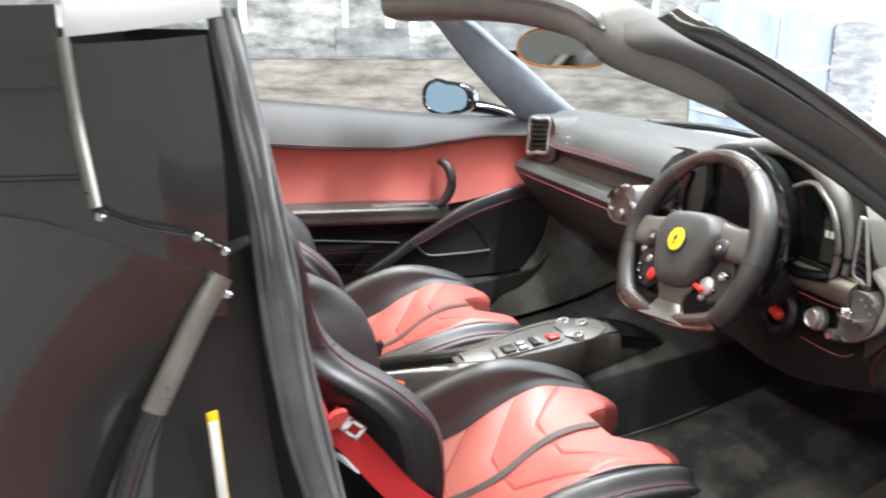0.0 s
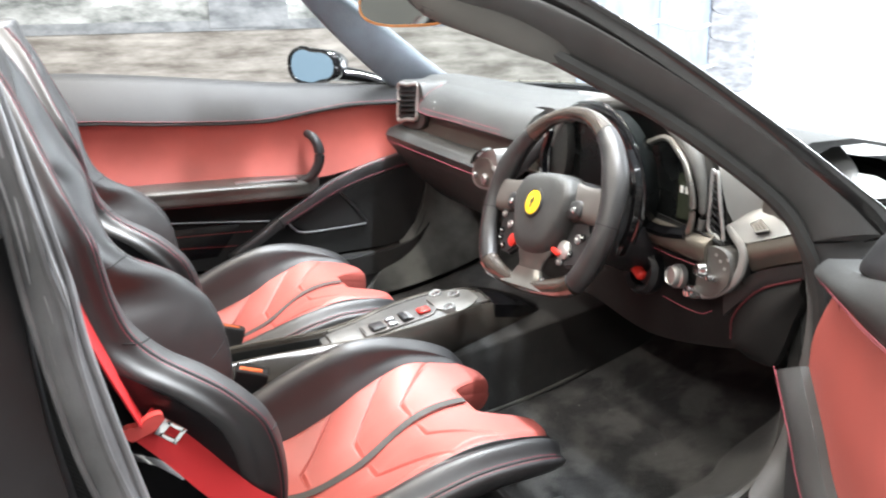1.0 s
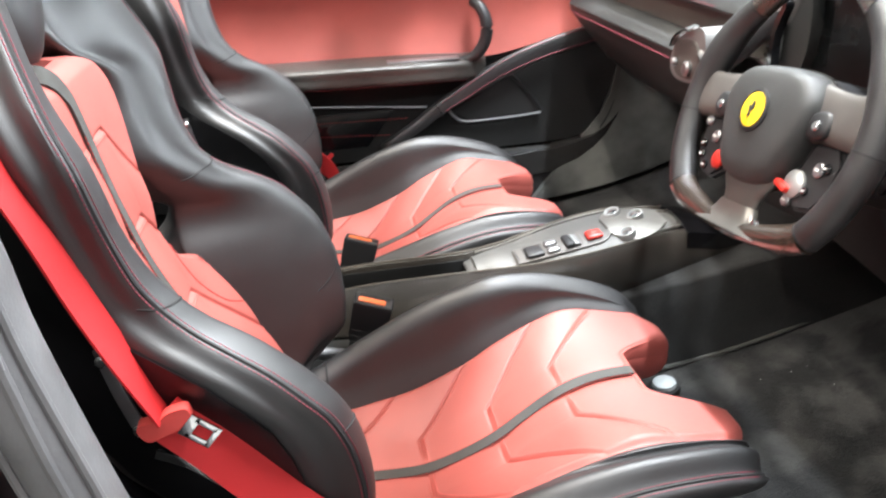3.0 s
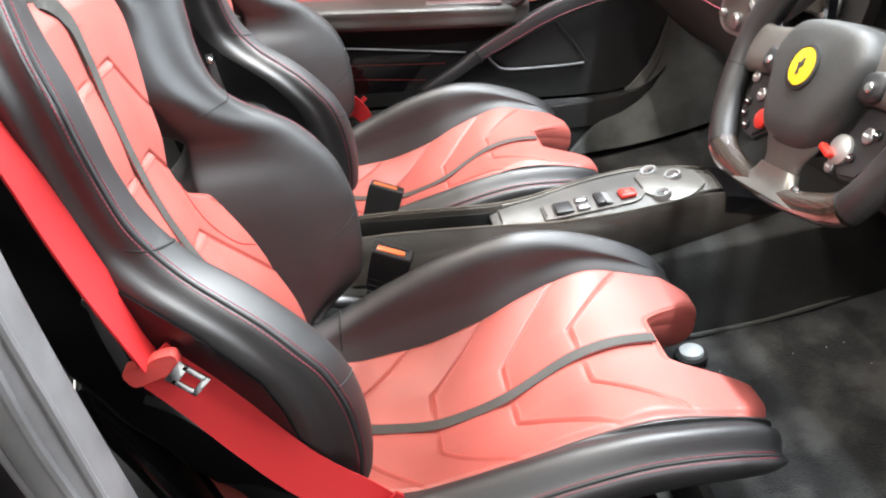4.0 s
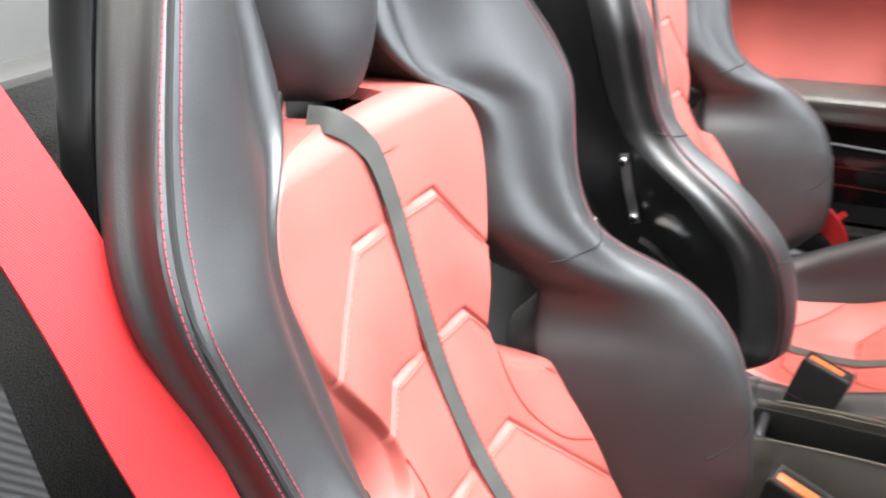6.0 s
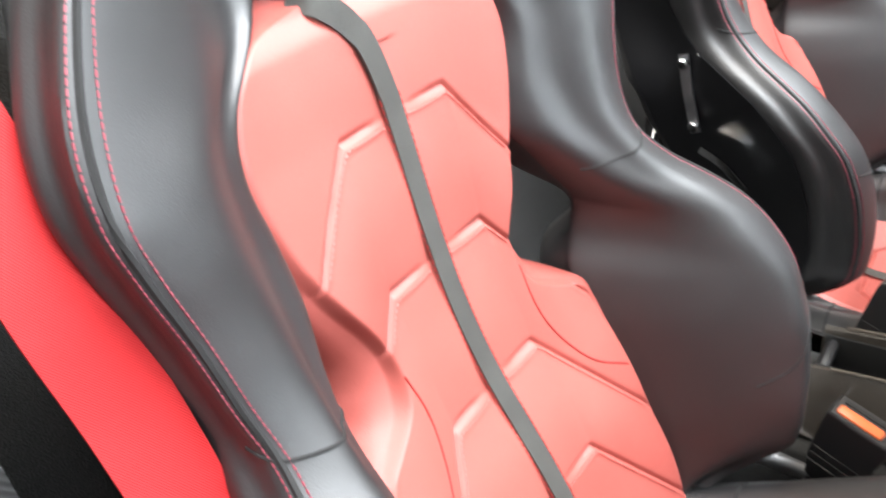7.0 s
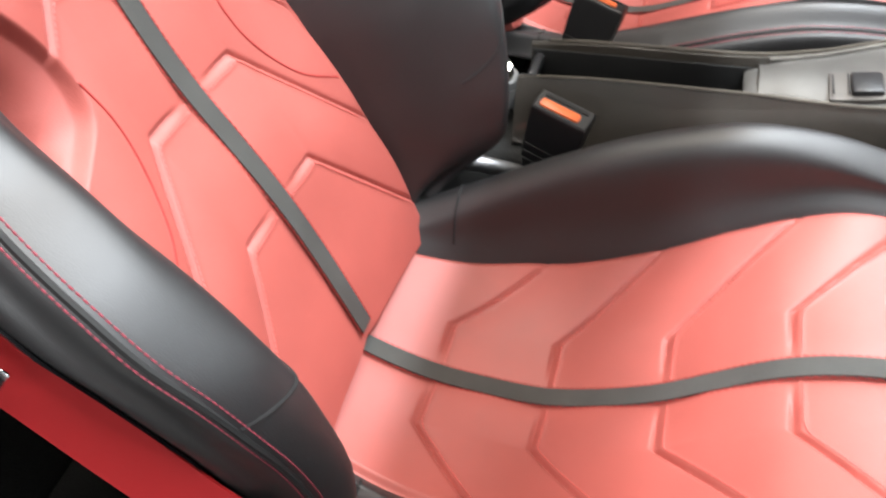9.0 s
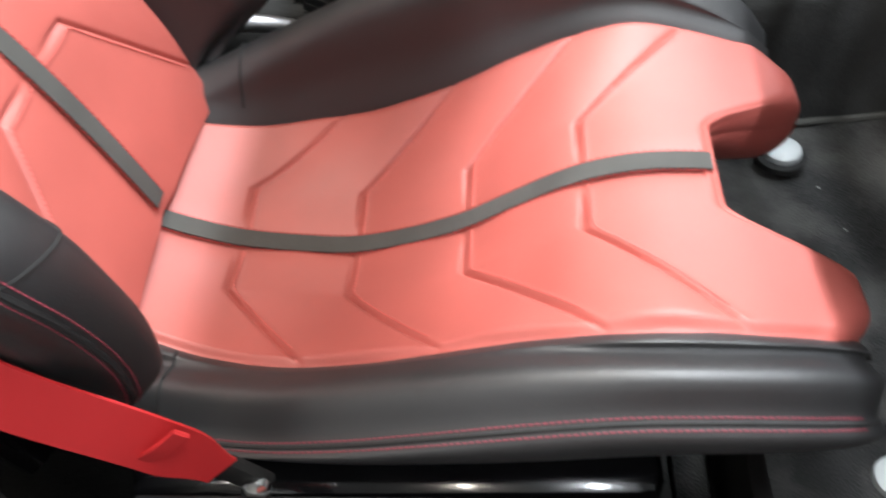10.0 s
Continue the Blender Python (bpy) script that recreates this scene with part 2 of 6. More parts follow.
def slab(rows, back):
    """A sheet of points thickened by the vector back."""
    bm = grid_mesh(rows)
    top = list(bm.faces)
    geo = bmesh.ops.extrude_face_region(bm, geom=top)
    bmesh.ops.translate(bm, verts=[v for v in geo["geom"] if isinstance(v, bmesh.types.BMVert)], vec=back)
    return bm


def loft(sections, around=28, along=30):
    """A closed skin over loops of control points, smoothed both ways."""
    loops = np.array([spline(s, around, True) for s in sections])
    rows = np.array([spline(loops[:, i], along) for i in range(around)]).transpose(1, 0, 2)
    return grid_mesh([list(map(tuple, r)) for r in rows], True, True)


def tube(pts, radius, n=8, closed=False, flat=1.0, up=(0, 0, 1), steps=None):
    """A rod along pts; flat squeezes it along up."""
    p = spline(pts, steps or max(8, len(pts) * 5), closed) if len(pts) > 2 else np.array(pts, float)
    rows = []
    up = np.array(up, float)
    for i in range(len(p)):
        t = p[(i + 1) % len(p)] - p[i - 1] if closed or 0 < i < len(p) - 1 else (p[1] - p[0] if i == 0 else p[-1] - p[-2])
        t = t / (np.linalg.norm(t) + 1e-9)
        a = np.cross(t, up)
        if np.linalg.norm(a) < 1e-3:
            a = np.cross(t, (0.3, 1, 0))
        a /= np.linalg.norm(a)
        b = np.cross(a, t)
        r = radius(i / (len(p) - 1)) if callable(radius) else radius
        rows.append([tuple(p[i] + r * (math.cos(k * 2 * math.pi / n) * a + flat * math.sin(k * 2 * math.pi / n) * b)) for k in range(n)])
    if closed:
        rows.append(rows[0])
        bm = grid_mesh(rows, True)
        bmesh.ops.remove_doubles(bm, verts=bm.verts, dist=1e-6)
        return bm
    return grid_mesh(rows, True, True)


def ribbon(pts, width, thick, side, steps=None, face=None):
    """A strap along pts, width along the vector side, or square to the vector face."""
    p = spline(pts, steps or len(pts) * 6)
    side = Vector(side).normalized()
    rows = []
    for i in range(len(p)):
        t = Vector(p[min(i + 1, len(p) - 1)] - p[max(i - 1, 0)]).normalized()
        s = t.cross(Vector(face)).normalized() if face else (side - t * side.dot(t)).normalized()
        n = t.cross(s)
        c = Vector(p[i])
        w = width(i / (len(p) - 1)) if callable(width) else width
        rows.append([tuple(c + s * a * w / 2 + n * b * thick / 2) for a, b in ((-1, -1), (-1, 1), (0, 1.15), (1, 1), (1, -1), (0, -1.15))])
    return grid_mesh(rows, True, True)


def box(size, at=(0, 0, 0), turn=None, bevel=0.004, segments=2):
    bm = bmesh.new()
    bmesh.ops.create_cube(bm, size=1)
    bmesh.ops.scale(bm, verts=bm.verts, vec=size)
    if bevel:
        bmesh.ops.bevel(bm, geom=list(bm.edges), offset=min(bevel, min(size) * 0.45), segments=segments, affect="EDGES", profile=0.5)
    m = Matrix.Translation(at)
    if turn:
        m = m @ Euler([radians(a) for a in turn]).to_matrix().to_4x4()
    bmesh.ops.transform(bm, matrix=m, verts=bm.verts)
    return bm


def prism(outline, thick, m, bevel=0.003):
    """A plate: outline in the plane (a, b) of matrix m, thick along its third axis."""
    bm = bmesh.new()
    f = bm.faces.new([bm.verts.new((a, b, 0)) for a, b in outline])
    geo = bmesh.ops.extrude_face_region(bm, geom=[f])
    bmesh.ops.translate(bm, verts=[v for v in geo["geom"] if isinstance(v, bmesh.types.BMVert)], vec=(0, 0, thick))
    if bevel:
        bmesh.ops.bevel(bm, geom=[e for e in bm.edges if abs(e.verts[0].co.z - e.verts[1].co.z) < 1e-6], offset=bevel, segments=2, affect="EDGES")
    bmesh.ops.transform(bm, matrix=m, verts=bm.verts)
    return bm


def lathe(profile, at, axis, n=28):
    """Turns (radius, height) pairs about axis at a place."""
    q = Vector((0, 0, 1)).rotation_difference(Vector(axis)).to_matrix().to_4x4()
    m = Matrix.Translation(at) @ q
    rows = [[tuple(m @ Vector((r * math.cos(k * 2 * math.pi / n), r * math.sin(k * 2 * math.pi / n), h))) for k in range(n)] for r, h in profile]
    return grid_mesh(rows, True, True)


def frame_at(at, a, b):
    """A matrix at a place with first axis a and second axis towards b."""
    a = Vector(a).normalized()
    c = a.cross(Vector(b)).normalized()
    b = c.cross(a)
    m = Matrix((a, b, c)).transposed().to_4x4()
    m.translation = at
    return m


def stitches(pts, length=0.006, gap=0.003, r=0.0009, side=(0, 0, 1)):
    """A row of short thread stitches along pts."""
    p = spline(pts, max(60, len(pts) * 25))
    d = np.concatenate([[0], np.cumsum(np.linalg.norm(np.diff(p, axis=0), axis=1))])
    bm = bmesh.new()
    s, total = 0.0, d[-1]
    while s + length < total:
        a, b = (np.array([np.interp(q, d, p[:, k]) for k in range(3)]) for q in (s, s + length))
        t = Vector(b - a).normalized()
        u = t.cross(Vector(side)).normalized() * r
        w = t.cross(u).normalized() * r
        ring = [[bm.verts.new(Vector(c) + v) for v in (u, w, -u, -w)] for c in (a, b)]
        for k in range(4):
            bm.faces.new((ring[0][k], ring[0][(k + 1) % 4], ring[1][(k + 1) % 4], ring[1][k]))
        s += length + gap
    return bm


# ---- showroom ----
def shell_piece(name, size, at, mat, label):
    return tagged(part(name, box(size, at, bevel=0), mat, smooth=False), label, "wall", kind="structure")


tagged(part("floor", box((13, 10, 0.1), (1.5, -1.2, -0.05), bevel=0), FLOOR, smooth=False), "grey polished showroom floor", "floor", kind="structure")
tagged(part("ceiling", box((13, 10, 0.1), (1.5, -1.2, 3.45), bevel=0), GREY_WALL, smooth=False), "plain grey showroom ceiling", "ceiling", kind="structure")
wall_left = shell_piece("wall_north", (13, 0.1, 3.4), (1.5, 3.25, 1.7), WALL, "white showroom wall with a painted street mural")
shell_piece("wall_south", (13, 0.1, 3.4), (1.5, -6.15, 1.7), DARK_WALL, "plain grey showroom wall behind the open door")
shell_piece("wall_east", (0.1, 9.3, 3.4), (6.95, -1.45, 1.7), WALL, "plain white brightly lit showroom wall")
shell_piece("wall_west", (0.1, 9.3, 3.4), (-4.95, -1.45, 1.7), GREY_WALL, "plain grey showroom wall")


# ---- car body ----
CAR = thing("sports_car", (0.45, 0, 0), "open black two-seat sports car with a red and black leather cabin", "car")


def plate(name, pts, thick, mat, label="", n=14, parent=CAR):
    """A skin between two or more curves of equal point count, thickened."""
    rows = [spline(c, n) for c in pts]
    rows = np.array([spline(np.array(rows)[:, i], 10 if len(pts) > 2 else 4) for i in range(n)]).transpose(1, 0, 2)
    return part(name, slab([list(map(tuple, r)) for r in rows], thick), mat, parent, label)


# cabin tub: floor pan, tunnel sides, bulkheads
plate("floor_pan", [[(-0.35, -0.74, 0.20), (0.3, -0.74, 0.20), (0.75, -0.74, 0.25), (1.05, -0.74, 0.33), (1.5, -0.74, 0.58)],
                    [(-0.35, 0.74, 0.20), (0.3, 0.74, 0.20), (0.75, 0.74, 0.25), (1.05, 0.74, 0.33), (1.5, 0.74, 0.58)]], (0, 0, -0.03), CARPET, "black carpeted floor")
part("rear_bulkhead", box((0.06, 1.52, 0.75), (-0.36, 0, 0.55), (0, -12, 0), 0.02), CARPET, CAR, "black carpeted bulkhead")
part("front_bulkhead", box((0.05, 1.5, 0.42), (1.52, 0, 0.46), None, 0.01), FOOT_CARPET, CAR)
for s, n in ((-1, "driver"), (1, "passenger")):
    # side of the footwell and the sill
    low = -0.048 if s < 0 else 0.0
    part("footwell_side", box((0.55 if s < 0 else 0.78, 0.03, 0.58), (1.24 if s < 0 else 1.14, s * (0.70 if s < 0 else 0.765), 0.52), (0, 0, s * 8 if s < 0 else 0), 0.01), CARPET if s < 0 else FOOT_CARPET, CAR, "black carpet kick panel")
    plate("sill", [[(-0.45, s * 0.70, 0.40 + low), (0.3, s * 0.70, 0.385 + low), (0.75, s * 0.70, 0.40 + low), (0.90, s * 0.715, 0.47 + low), (0.955, s * 0.72, 0.62), (0.965, s * 0.72, 0.80)],
                   [(-0.45, s * 0.79, 0.41 + low), (0.3, s * 0.79, 0.395 + low), (0.78, s * 0.79, 0.41 + low), (0.93, s * 0.79, 0.48 + low), (0.985, s * 0.79, 0.62), (0.995, s * 0.79, 0.80)],
                   [(-0.45, s * 0.93, 0.33), (0.3, s * 0.93, 0.31), (0.80, s * 0.93, 0.33), (0.97, s * 0.93, 0.42), (1.03, s * 0.93, 0.60), (1.04, s * 0.93, 0.78)]],
          (0, 0, -0.06), PAINT, "gloss black door sill", n=22)
    part("sill_inner", box((1.25 if s < 0 else 1.75, 0.03, 0.20 + low), (0.25 if s < 0 else 0.50, s * (0.685 if s < 0 else 0.722), 0.30 + low / 2), None, 0.01), CARPET, CAR)
    part("sill_seal", tube([(-0.40, s * 0.708, 0.37), (0.3, s * 0.708, 0.347), (0.725, s * 0.708, 0.348), (0.84, s * 0.708, 0.374), (0.89, s * 0.712, 0.420), (0.91, s * 0.72, 0.54), (0.905, s * 0.72, 0.70), (0.88, s * 0.71, 0.79)] if s < 0 else [(-0.40, s * 0.708, 0.405), (0.3, s * 0.708, 0.392), (0.72, s * 0.712, 0.394), (0.82, s * 0.718, 0.405), (0.878, s * 0.722, 0.470), (0.902, s * 0.726, 0.56), (0.915, s * 0.726, 0.70), (0.90, s * 0.73, 0.77)], 0.010 if s < 0 else 0.005, 8, steps=40), DARK_SEAL if s < 0 else PLASTIC, CAR, "rubber door seal")

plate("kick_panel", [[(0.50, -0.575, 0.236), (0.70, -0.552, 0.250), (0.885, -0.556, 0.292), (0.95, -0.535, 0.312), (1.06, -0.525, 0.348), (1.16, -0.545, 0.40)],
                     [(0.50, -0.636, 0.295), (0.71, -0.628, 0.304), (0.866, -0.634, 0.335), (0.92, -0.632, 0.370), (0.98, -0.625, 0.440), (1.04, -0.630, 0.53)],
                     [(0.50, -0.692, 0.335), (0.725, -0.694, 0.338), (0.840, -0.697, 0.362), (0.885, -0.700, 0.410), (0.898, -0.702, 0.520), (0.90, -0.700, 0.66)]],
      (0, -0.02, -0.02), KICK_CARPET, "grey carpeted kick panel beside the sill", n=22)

# passenger side, same carpet painted lighter to look better lit
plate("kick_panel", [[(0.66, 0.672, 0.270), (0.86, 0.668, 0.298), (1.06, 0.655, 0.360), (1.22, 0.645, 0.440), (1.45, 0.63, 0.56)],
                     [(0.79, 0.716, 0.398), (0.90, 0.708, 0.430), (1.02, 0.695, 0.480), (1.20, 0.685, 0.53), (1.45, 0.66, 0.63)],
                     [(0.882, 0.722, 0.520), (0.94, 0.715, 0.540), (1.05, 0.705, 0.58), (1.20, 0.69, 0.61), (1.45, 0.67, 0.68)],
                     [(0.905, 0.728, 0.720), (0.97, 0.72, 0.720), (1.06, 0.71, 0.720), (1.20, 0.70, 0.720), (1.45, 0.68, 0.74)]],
      (0, 0.02, 0), LIT_KICK_CARPET, "carpeted kick panel on the passenger side, coloured lighter as lit", n=22)

# tunnel
TY = 0.036
part("tunnel", loft([[(x, TY + a * w, z) for a, z in ((-1, 0.16), (-1, 0.30), (-0.94, h - 0.02), (-0.7, h), (0.7, h), (0.94, h - 0.02), (1, 0.30), (1, 0.16))]
                     for x, w, h in ((-0.34, 0.11, 0.36), (0.1, 0.10, 0.36), (0.5, 0.105, 0.37), (0.85, 0.13, 0.43), (1.2, 0.17, 0.50), (1.5, 0.2, 0.52))], 40, 24), CARPET, CAR, "black carpeted centre tunnel")

# bonnet, wings, windscreen frame
plate("bonnet", [[(1.02, -0.80, 0.845), (1.25, -0.86, 0.83), (1.6, -0.90, 0.80), (2.1, -0.90, 0.68), (2.5, -0.8, 0.48)],
                 [(1.12, -0.66, 0.865), (1.3, -0.62, 0.86), (1.65, -0.66, 0.835), (2.15, -0.66, 0.70), (2.6, -0.6, 0.50)],
                 [(1.20, -0.30, 0.84), (1.35, -0.30, 0.80), (1.7, -0.32, 0.72), (2.2, -0.34, 0.58), (2.75, -0.34, 0.42)],
                 [(1.22, 0.30, 0.84), (1.35, 0.30, 0.80), (1.7, 0.32, 0.72), (2.2, 0.34, 0.58), (2.75, 0.34, 0.42)],
                 [(1.12, 0.66, 0.865), (1.3, 0.62, 0.86), (1.65, 0.66, 0.835), (2.15, 0.66, 0.70), (2.6, 0.6, 0.50)],
                 [(1.02, 0.80, 0.845), (1.25, 0.86, 0.83), (1.6, 0.90, 0.80), (2.1, 0.90, 0.68), (2.5, 0.8, 0.48)]], (0, 0, -0.03), PAINT, "gloss black bonnet and wings", n=18)
for s in (-1, 1):
    plate("front_wing", [[(1.0, s * 0.80, 0.845), (1.25, s * 0.86, 0.83), (1.6, s * 0.90, 0.80), (2.1, s * 0.90, 0.68), (2.5, s * 0.8, 0.48)],
                         [(1.03, s * 0.93, 0.72), (1.25, s * 0.955, 0.72), (1.6, s * 0.965, 0.70), (2.1, s * 0.95, 0.60), (2.5, s * 0.83, 0.44)],
                         [(1.03, s * 0.93, 0.25), (1.25, s * 0.955, 0.25), (1.6, s * 0.965, 0.25), (2.1, s * 0.95, 0.25), (2.5, s * 0.83, 0.25)]], (0, -s * 0.03, 0), PAINT, n=16)


def a_pillar(rear, front, s):
    """A windscreen pillar between its rear and front edge lines."""
    secs = []
    for a, b in zip(rear, front):
        a, b = Vector(a), Vector(b)
        o = Vector((0.012, s * 0.030, 0.014))
        secs.append([tuple(v) for v in (a, a.lerp(b, 0.25) - o * 0.25, a.lerp(b, 0.75) - o * 0.3, b, b + o * 0.9, a.lerp(b, 0.5) + o * 1.5, a + o)])
    return loft(secs, 36, 34)


REAR_D = [(0.34, -0.58, 1.135), (0.36, -0.612, 1.112), (0.442, -0.637, 1.084), (0.530, -0.665, 1.040), (0.658, -0.711, 0.962), (0.782, -0.760, 0.863), (0.820, -0.783, 0.800)]
FRONT_D = [(0.42, -0.58, 1.150), (0.45, -0.622, 1.122), (0.52, -0.652, 1.080), (0.60, -0.690, 1.025), (0.73, -0.742, 0.930), (0.85, -0.785, 0.838), (0.92, -0.80, 0.792)]
REAR_P = [(0.40, 0.590, 1.190), (0.471, 0.620, 1.172), (0.55, 0.66, 1.100), (0.631, 0.70, 1.026), (0.735, 0.75, 0.94), (0.83, 0.785, 0.865)]
FRONT_P = [(0.50, 0.555, 1.198), (0.592, 0.600, 1.155), (0.685, 0.64, 1.095), (0.779, 0.68, 1.035), (0.89, 0.715, 0.955), (1.00, 0.75, 0.885)]
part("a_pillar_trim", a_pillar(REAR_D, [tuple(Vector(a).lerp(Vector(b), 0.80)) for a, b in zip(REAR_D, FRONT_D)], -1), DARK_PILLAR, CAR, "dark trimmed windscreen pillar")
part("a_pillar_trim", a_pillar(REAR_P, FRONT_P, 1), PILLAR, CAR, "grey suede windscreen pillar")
part("a_pillar_skin", a_pillar([tuple(Vector(a).lerp(Vector(b), 0.82) + Vector((0, -0.012, 0.004))) for a, b in zip(REAR_D, FRONT_D)], [tuple(Vector(b) + Vector((0.012, 0.0, 0.012))) for b in FRONT_D], -1), PAINT, CAR, "gloss black outer windscreen pillar")
part("pillar_seal", tube([(x - 0.006, y - 0.004, z - 0.004) for x, y, z in REAR_D] + [(0.85, -0.79, 0.70), (0.855, -0.79, 0.58), (0.845, -0.785, 0.46), (0.79, -0.775, 0.385), (0.68, -0.768, 0.368), (0.30, -0.762, 0.354), (-0.30, -0.762, 0.366)], 0.011, 8, steps=70), DARK_SEAL, CAR, "dark rubber door seal")
part("pillar_base", loft([[(x, -0.775, z), (x + 0.03, -0.80, z), (x + 0.11, -0.80, z), (x + 0.13, -0.74, z), (x + 0.04, -0.735, z)] for x, z in ((0.82, 0.80), (0.855, 0.70), (0.855, 0.60), (0.83, 0.48), (0.78, 0.40))], 24, 14), DARK_PILLAR, CAR, "dark door pillar")
part("pillar_base", box((0.07, 0.05, 0.36), (0.965, 0.745, 0.64), (0, 6, 0), 0.015), DARK_PILLAR, CAR, "dark door pillar")
HEAD = ((0.490, -0.668, 1.052), (0.440, -0.648, 1.082), (0.398, -0.612, 1.110), (0.405, -0.56, 1.128), (0.455, -0.35, 1.152), (0.475, -0.05, 1.176), (0.47, 0.25, 1.188), (0.435, 0.50, 1.190), (0.40, 0.60, 1.188))
part("windscreen_header", loft([[(x - 0.065 * f, y, z - 0.004 * f), (x - 0.02 * f, y, z - 0.020 * f), (x + 0.04 * f, y, z - 0.018 * f), (x + 0.060 * f, y, z + 0.020 * f), (x, y, z + 0.055 * f), (x - 0.065 * f, y, z + 0.040 * f)] for (x, y, z), f in zip(HEAD, (0.35, 0.66, 0.92, 1, 1, 1, 1, 1, 1))], 28, 60), HEADLINER, CAR, "grey fabric windscreen header")
part("header_seal", tube([(x - 0.064, y * 1.01, z + 0.035) for x, y, z in HEAD[2:]], lambda f: 0.002 + 0.010 * step(0, 0.12, f), 8, steps=60), RUBBER, CAR, "grey rubber roof seal")
ws = plate("windscreen", [[(0.43, -0.615, 1.125), (0.50, -0.3, 1.165), (0.52, 0, 1.19), (0.52, 0.3, 1.20), (0.49, 0.56, 1.198)],
                          [(0.72, -0.745, 0.930), (0.88, -0.38, 0.99), (0.92, 0, 1.02), (0.92, 0.36, 1.025), (0.84, 0.70, 0.985)],
                          [(0.92, -0.80, 0.79), (1.16, -0.40, 0.845), (1.25, 0, 0.87), (1.24, 0.38, 0.885), (1.06, 0.745, 0.872)]], (0.003, 0, 0.004), glass, "clear curved windscreen", n=20)
ws.visible_shadow = False
part("windscreen_frit", tube([(0.94, -0.79, 0.785), (1.15, -0.40, 0.848), (1.235, 0, 0.874), (1.225, 0.38, 0.888), (1.055, 0.74, 0.876)], 0.016, 8, flat=0.6, steps=50), GLOSS, CAR, "black windscreen base band")
part("cowl_line", tube([(0.93, -0.78, 0.800), (1.13, -0.40, 0.866), (1.215, 0, 0.890), (1.205, 0.38, 0.902), (1.04, 0.73, 0.890)], 0.003, 6, steps=50), LIGHT_STRIP, CAR, "thin pale line at the windscreen base")

# rear quarter behind the driver's door
plate("rear_quarter", [[(-0.16, -0.79, 0.90), (-0.24, -0.80, 0.72), (-0.24, -0.82, 0.50), (-0.22, -0.86, 0.30)],
                       [(-0.45, -0.832, 1.000), (-0.50, -0.895, 0.78), (-0.50, -0.95, 0.55), (-0.48, -0.95, 0.28)],
                       [(-1.2, -0.905, 1.01), (-1.25, -0.955, 0.80), (-1.3, -1.0, 0.55), (-1.25, -0.98, 0.25)]], (0, 0.03, 0), PAINT, "gloss black rear quarter panel", n=20)
plate("rear_quarter", [[(-0.45, 0.90, 0.95), (-0.50, 0.94, 0.78), (-0.50, 0.96, 0.55), (-0.48, 0.95, 0.28)],
                       [(-1.2, 0.93, 0.98), (-1.25, 0.98, 0.80), (-1.3, 1.0, 0.55), (-1.25, 0.98, 0.25)]], (0, -0.03, 0), PAINT, n=16)
plate("quarter_panel_upper", [[(-0.165, -0.775, 1.135), (-0.155, -0.78, 1.00), (-0.160, -0.785, 0.86)],
                              [(-0.30, -0.80, 1.125), (-0.29, -0.805, 1.00), (-0.28, -0.808, 0.86)],
                              [(-0.90, -0.86, 1.10), (-0.90, -0.875, 0.98), (-0.90, -0.885, 0.84)]], (0, 0.03, 0), PAINT, "gloss black quarter pillar panel", n=16)
part("quarter_trim", tube([(-0.285, -0.815, 1.132), (-0.280, -0.818, 1.06), (-0.271, -0.822, 0.985)], 0.0055, 8), LIGHT_STRIP, CAR, "pale trim strip")
plate("quarter_panel_top", [[(-0.288, -0.812, 1.159), (-0.50, -0.838, 1.150), (-0.90, -0.872, 1.13)], [(-0.288, -0.806, 1.090), (-0.50, -0.832, 1.085), (-0.90, -0.870, 1.06)]], (0, 0.03, 0), PAINT, "gloss black panel behind the pale strip", n=10)
# roof edge, its reflection put into the pale colour
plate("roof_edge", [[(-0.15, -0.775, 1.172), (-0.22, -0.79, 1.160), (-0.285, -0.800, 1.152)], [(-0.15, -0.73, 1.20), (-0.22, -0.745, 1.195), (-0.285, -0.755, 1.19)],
                    [(-0.15, -0.40, 1.22), (-0.22, -0.42, 1.22), (-0.285, -0.44, 1.22)]], (0, 0, -0.02), ROOF_REFLECTION, "roof panel edge coloured pale for its reflection", n=12)
part("quarter_rail", tube([(-0.165, -0.795, 0.905), (-0.19, -0.804, 0.865), (-0.215, -0.814, 0.82), (-0.237, -0.823, 0.78)], 0.012, 10), LIGHT_STRIP, CAR, "pale metal edge strip")
part("quarter_rail_lower", tube([(-0.236, -0.8228, 0.782), (-0.255, -0.832, 0.74), (-0.275, -0.85, 0.68), (-0.29, -0.87, 0.60)], 0.012, 10), PAINT, CAR, "gloss black lower edge strip")
part("quarter_glass_edge", tube([(-0.165, -0.795, 0.935), (-0.187, -0.808, 0.950), (-0.234, -0.815, 0.964), (-0.264, -0.820, 0.980), (-0.276, -0.824, 1.000)], 0.0022, 8), GLOSS, CAR, "gloss black glass edge")
part("panel_gap", tube([(-0.282, -0.811, 1.010), (-0.45, -0.834, 1.014), (-0.90, -0.886, 1.02)], 0.0022, 6), DARK_THREAD, CAR)
# small chrome domes added as glints along the trim
for p in ((-0.268, -0.822, 0.976), (-0.185, -0.812, 0.950), (-0.16, -0.795, 0.93), (-0.16, -0.795, 0.885)):
    part("trim_glint", lathe([(0.001, 0.0022), (0.003, 0.0018), (0.0045, 0.0)], p, (0, -1, 0.2), 14), CHROME, CAR)
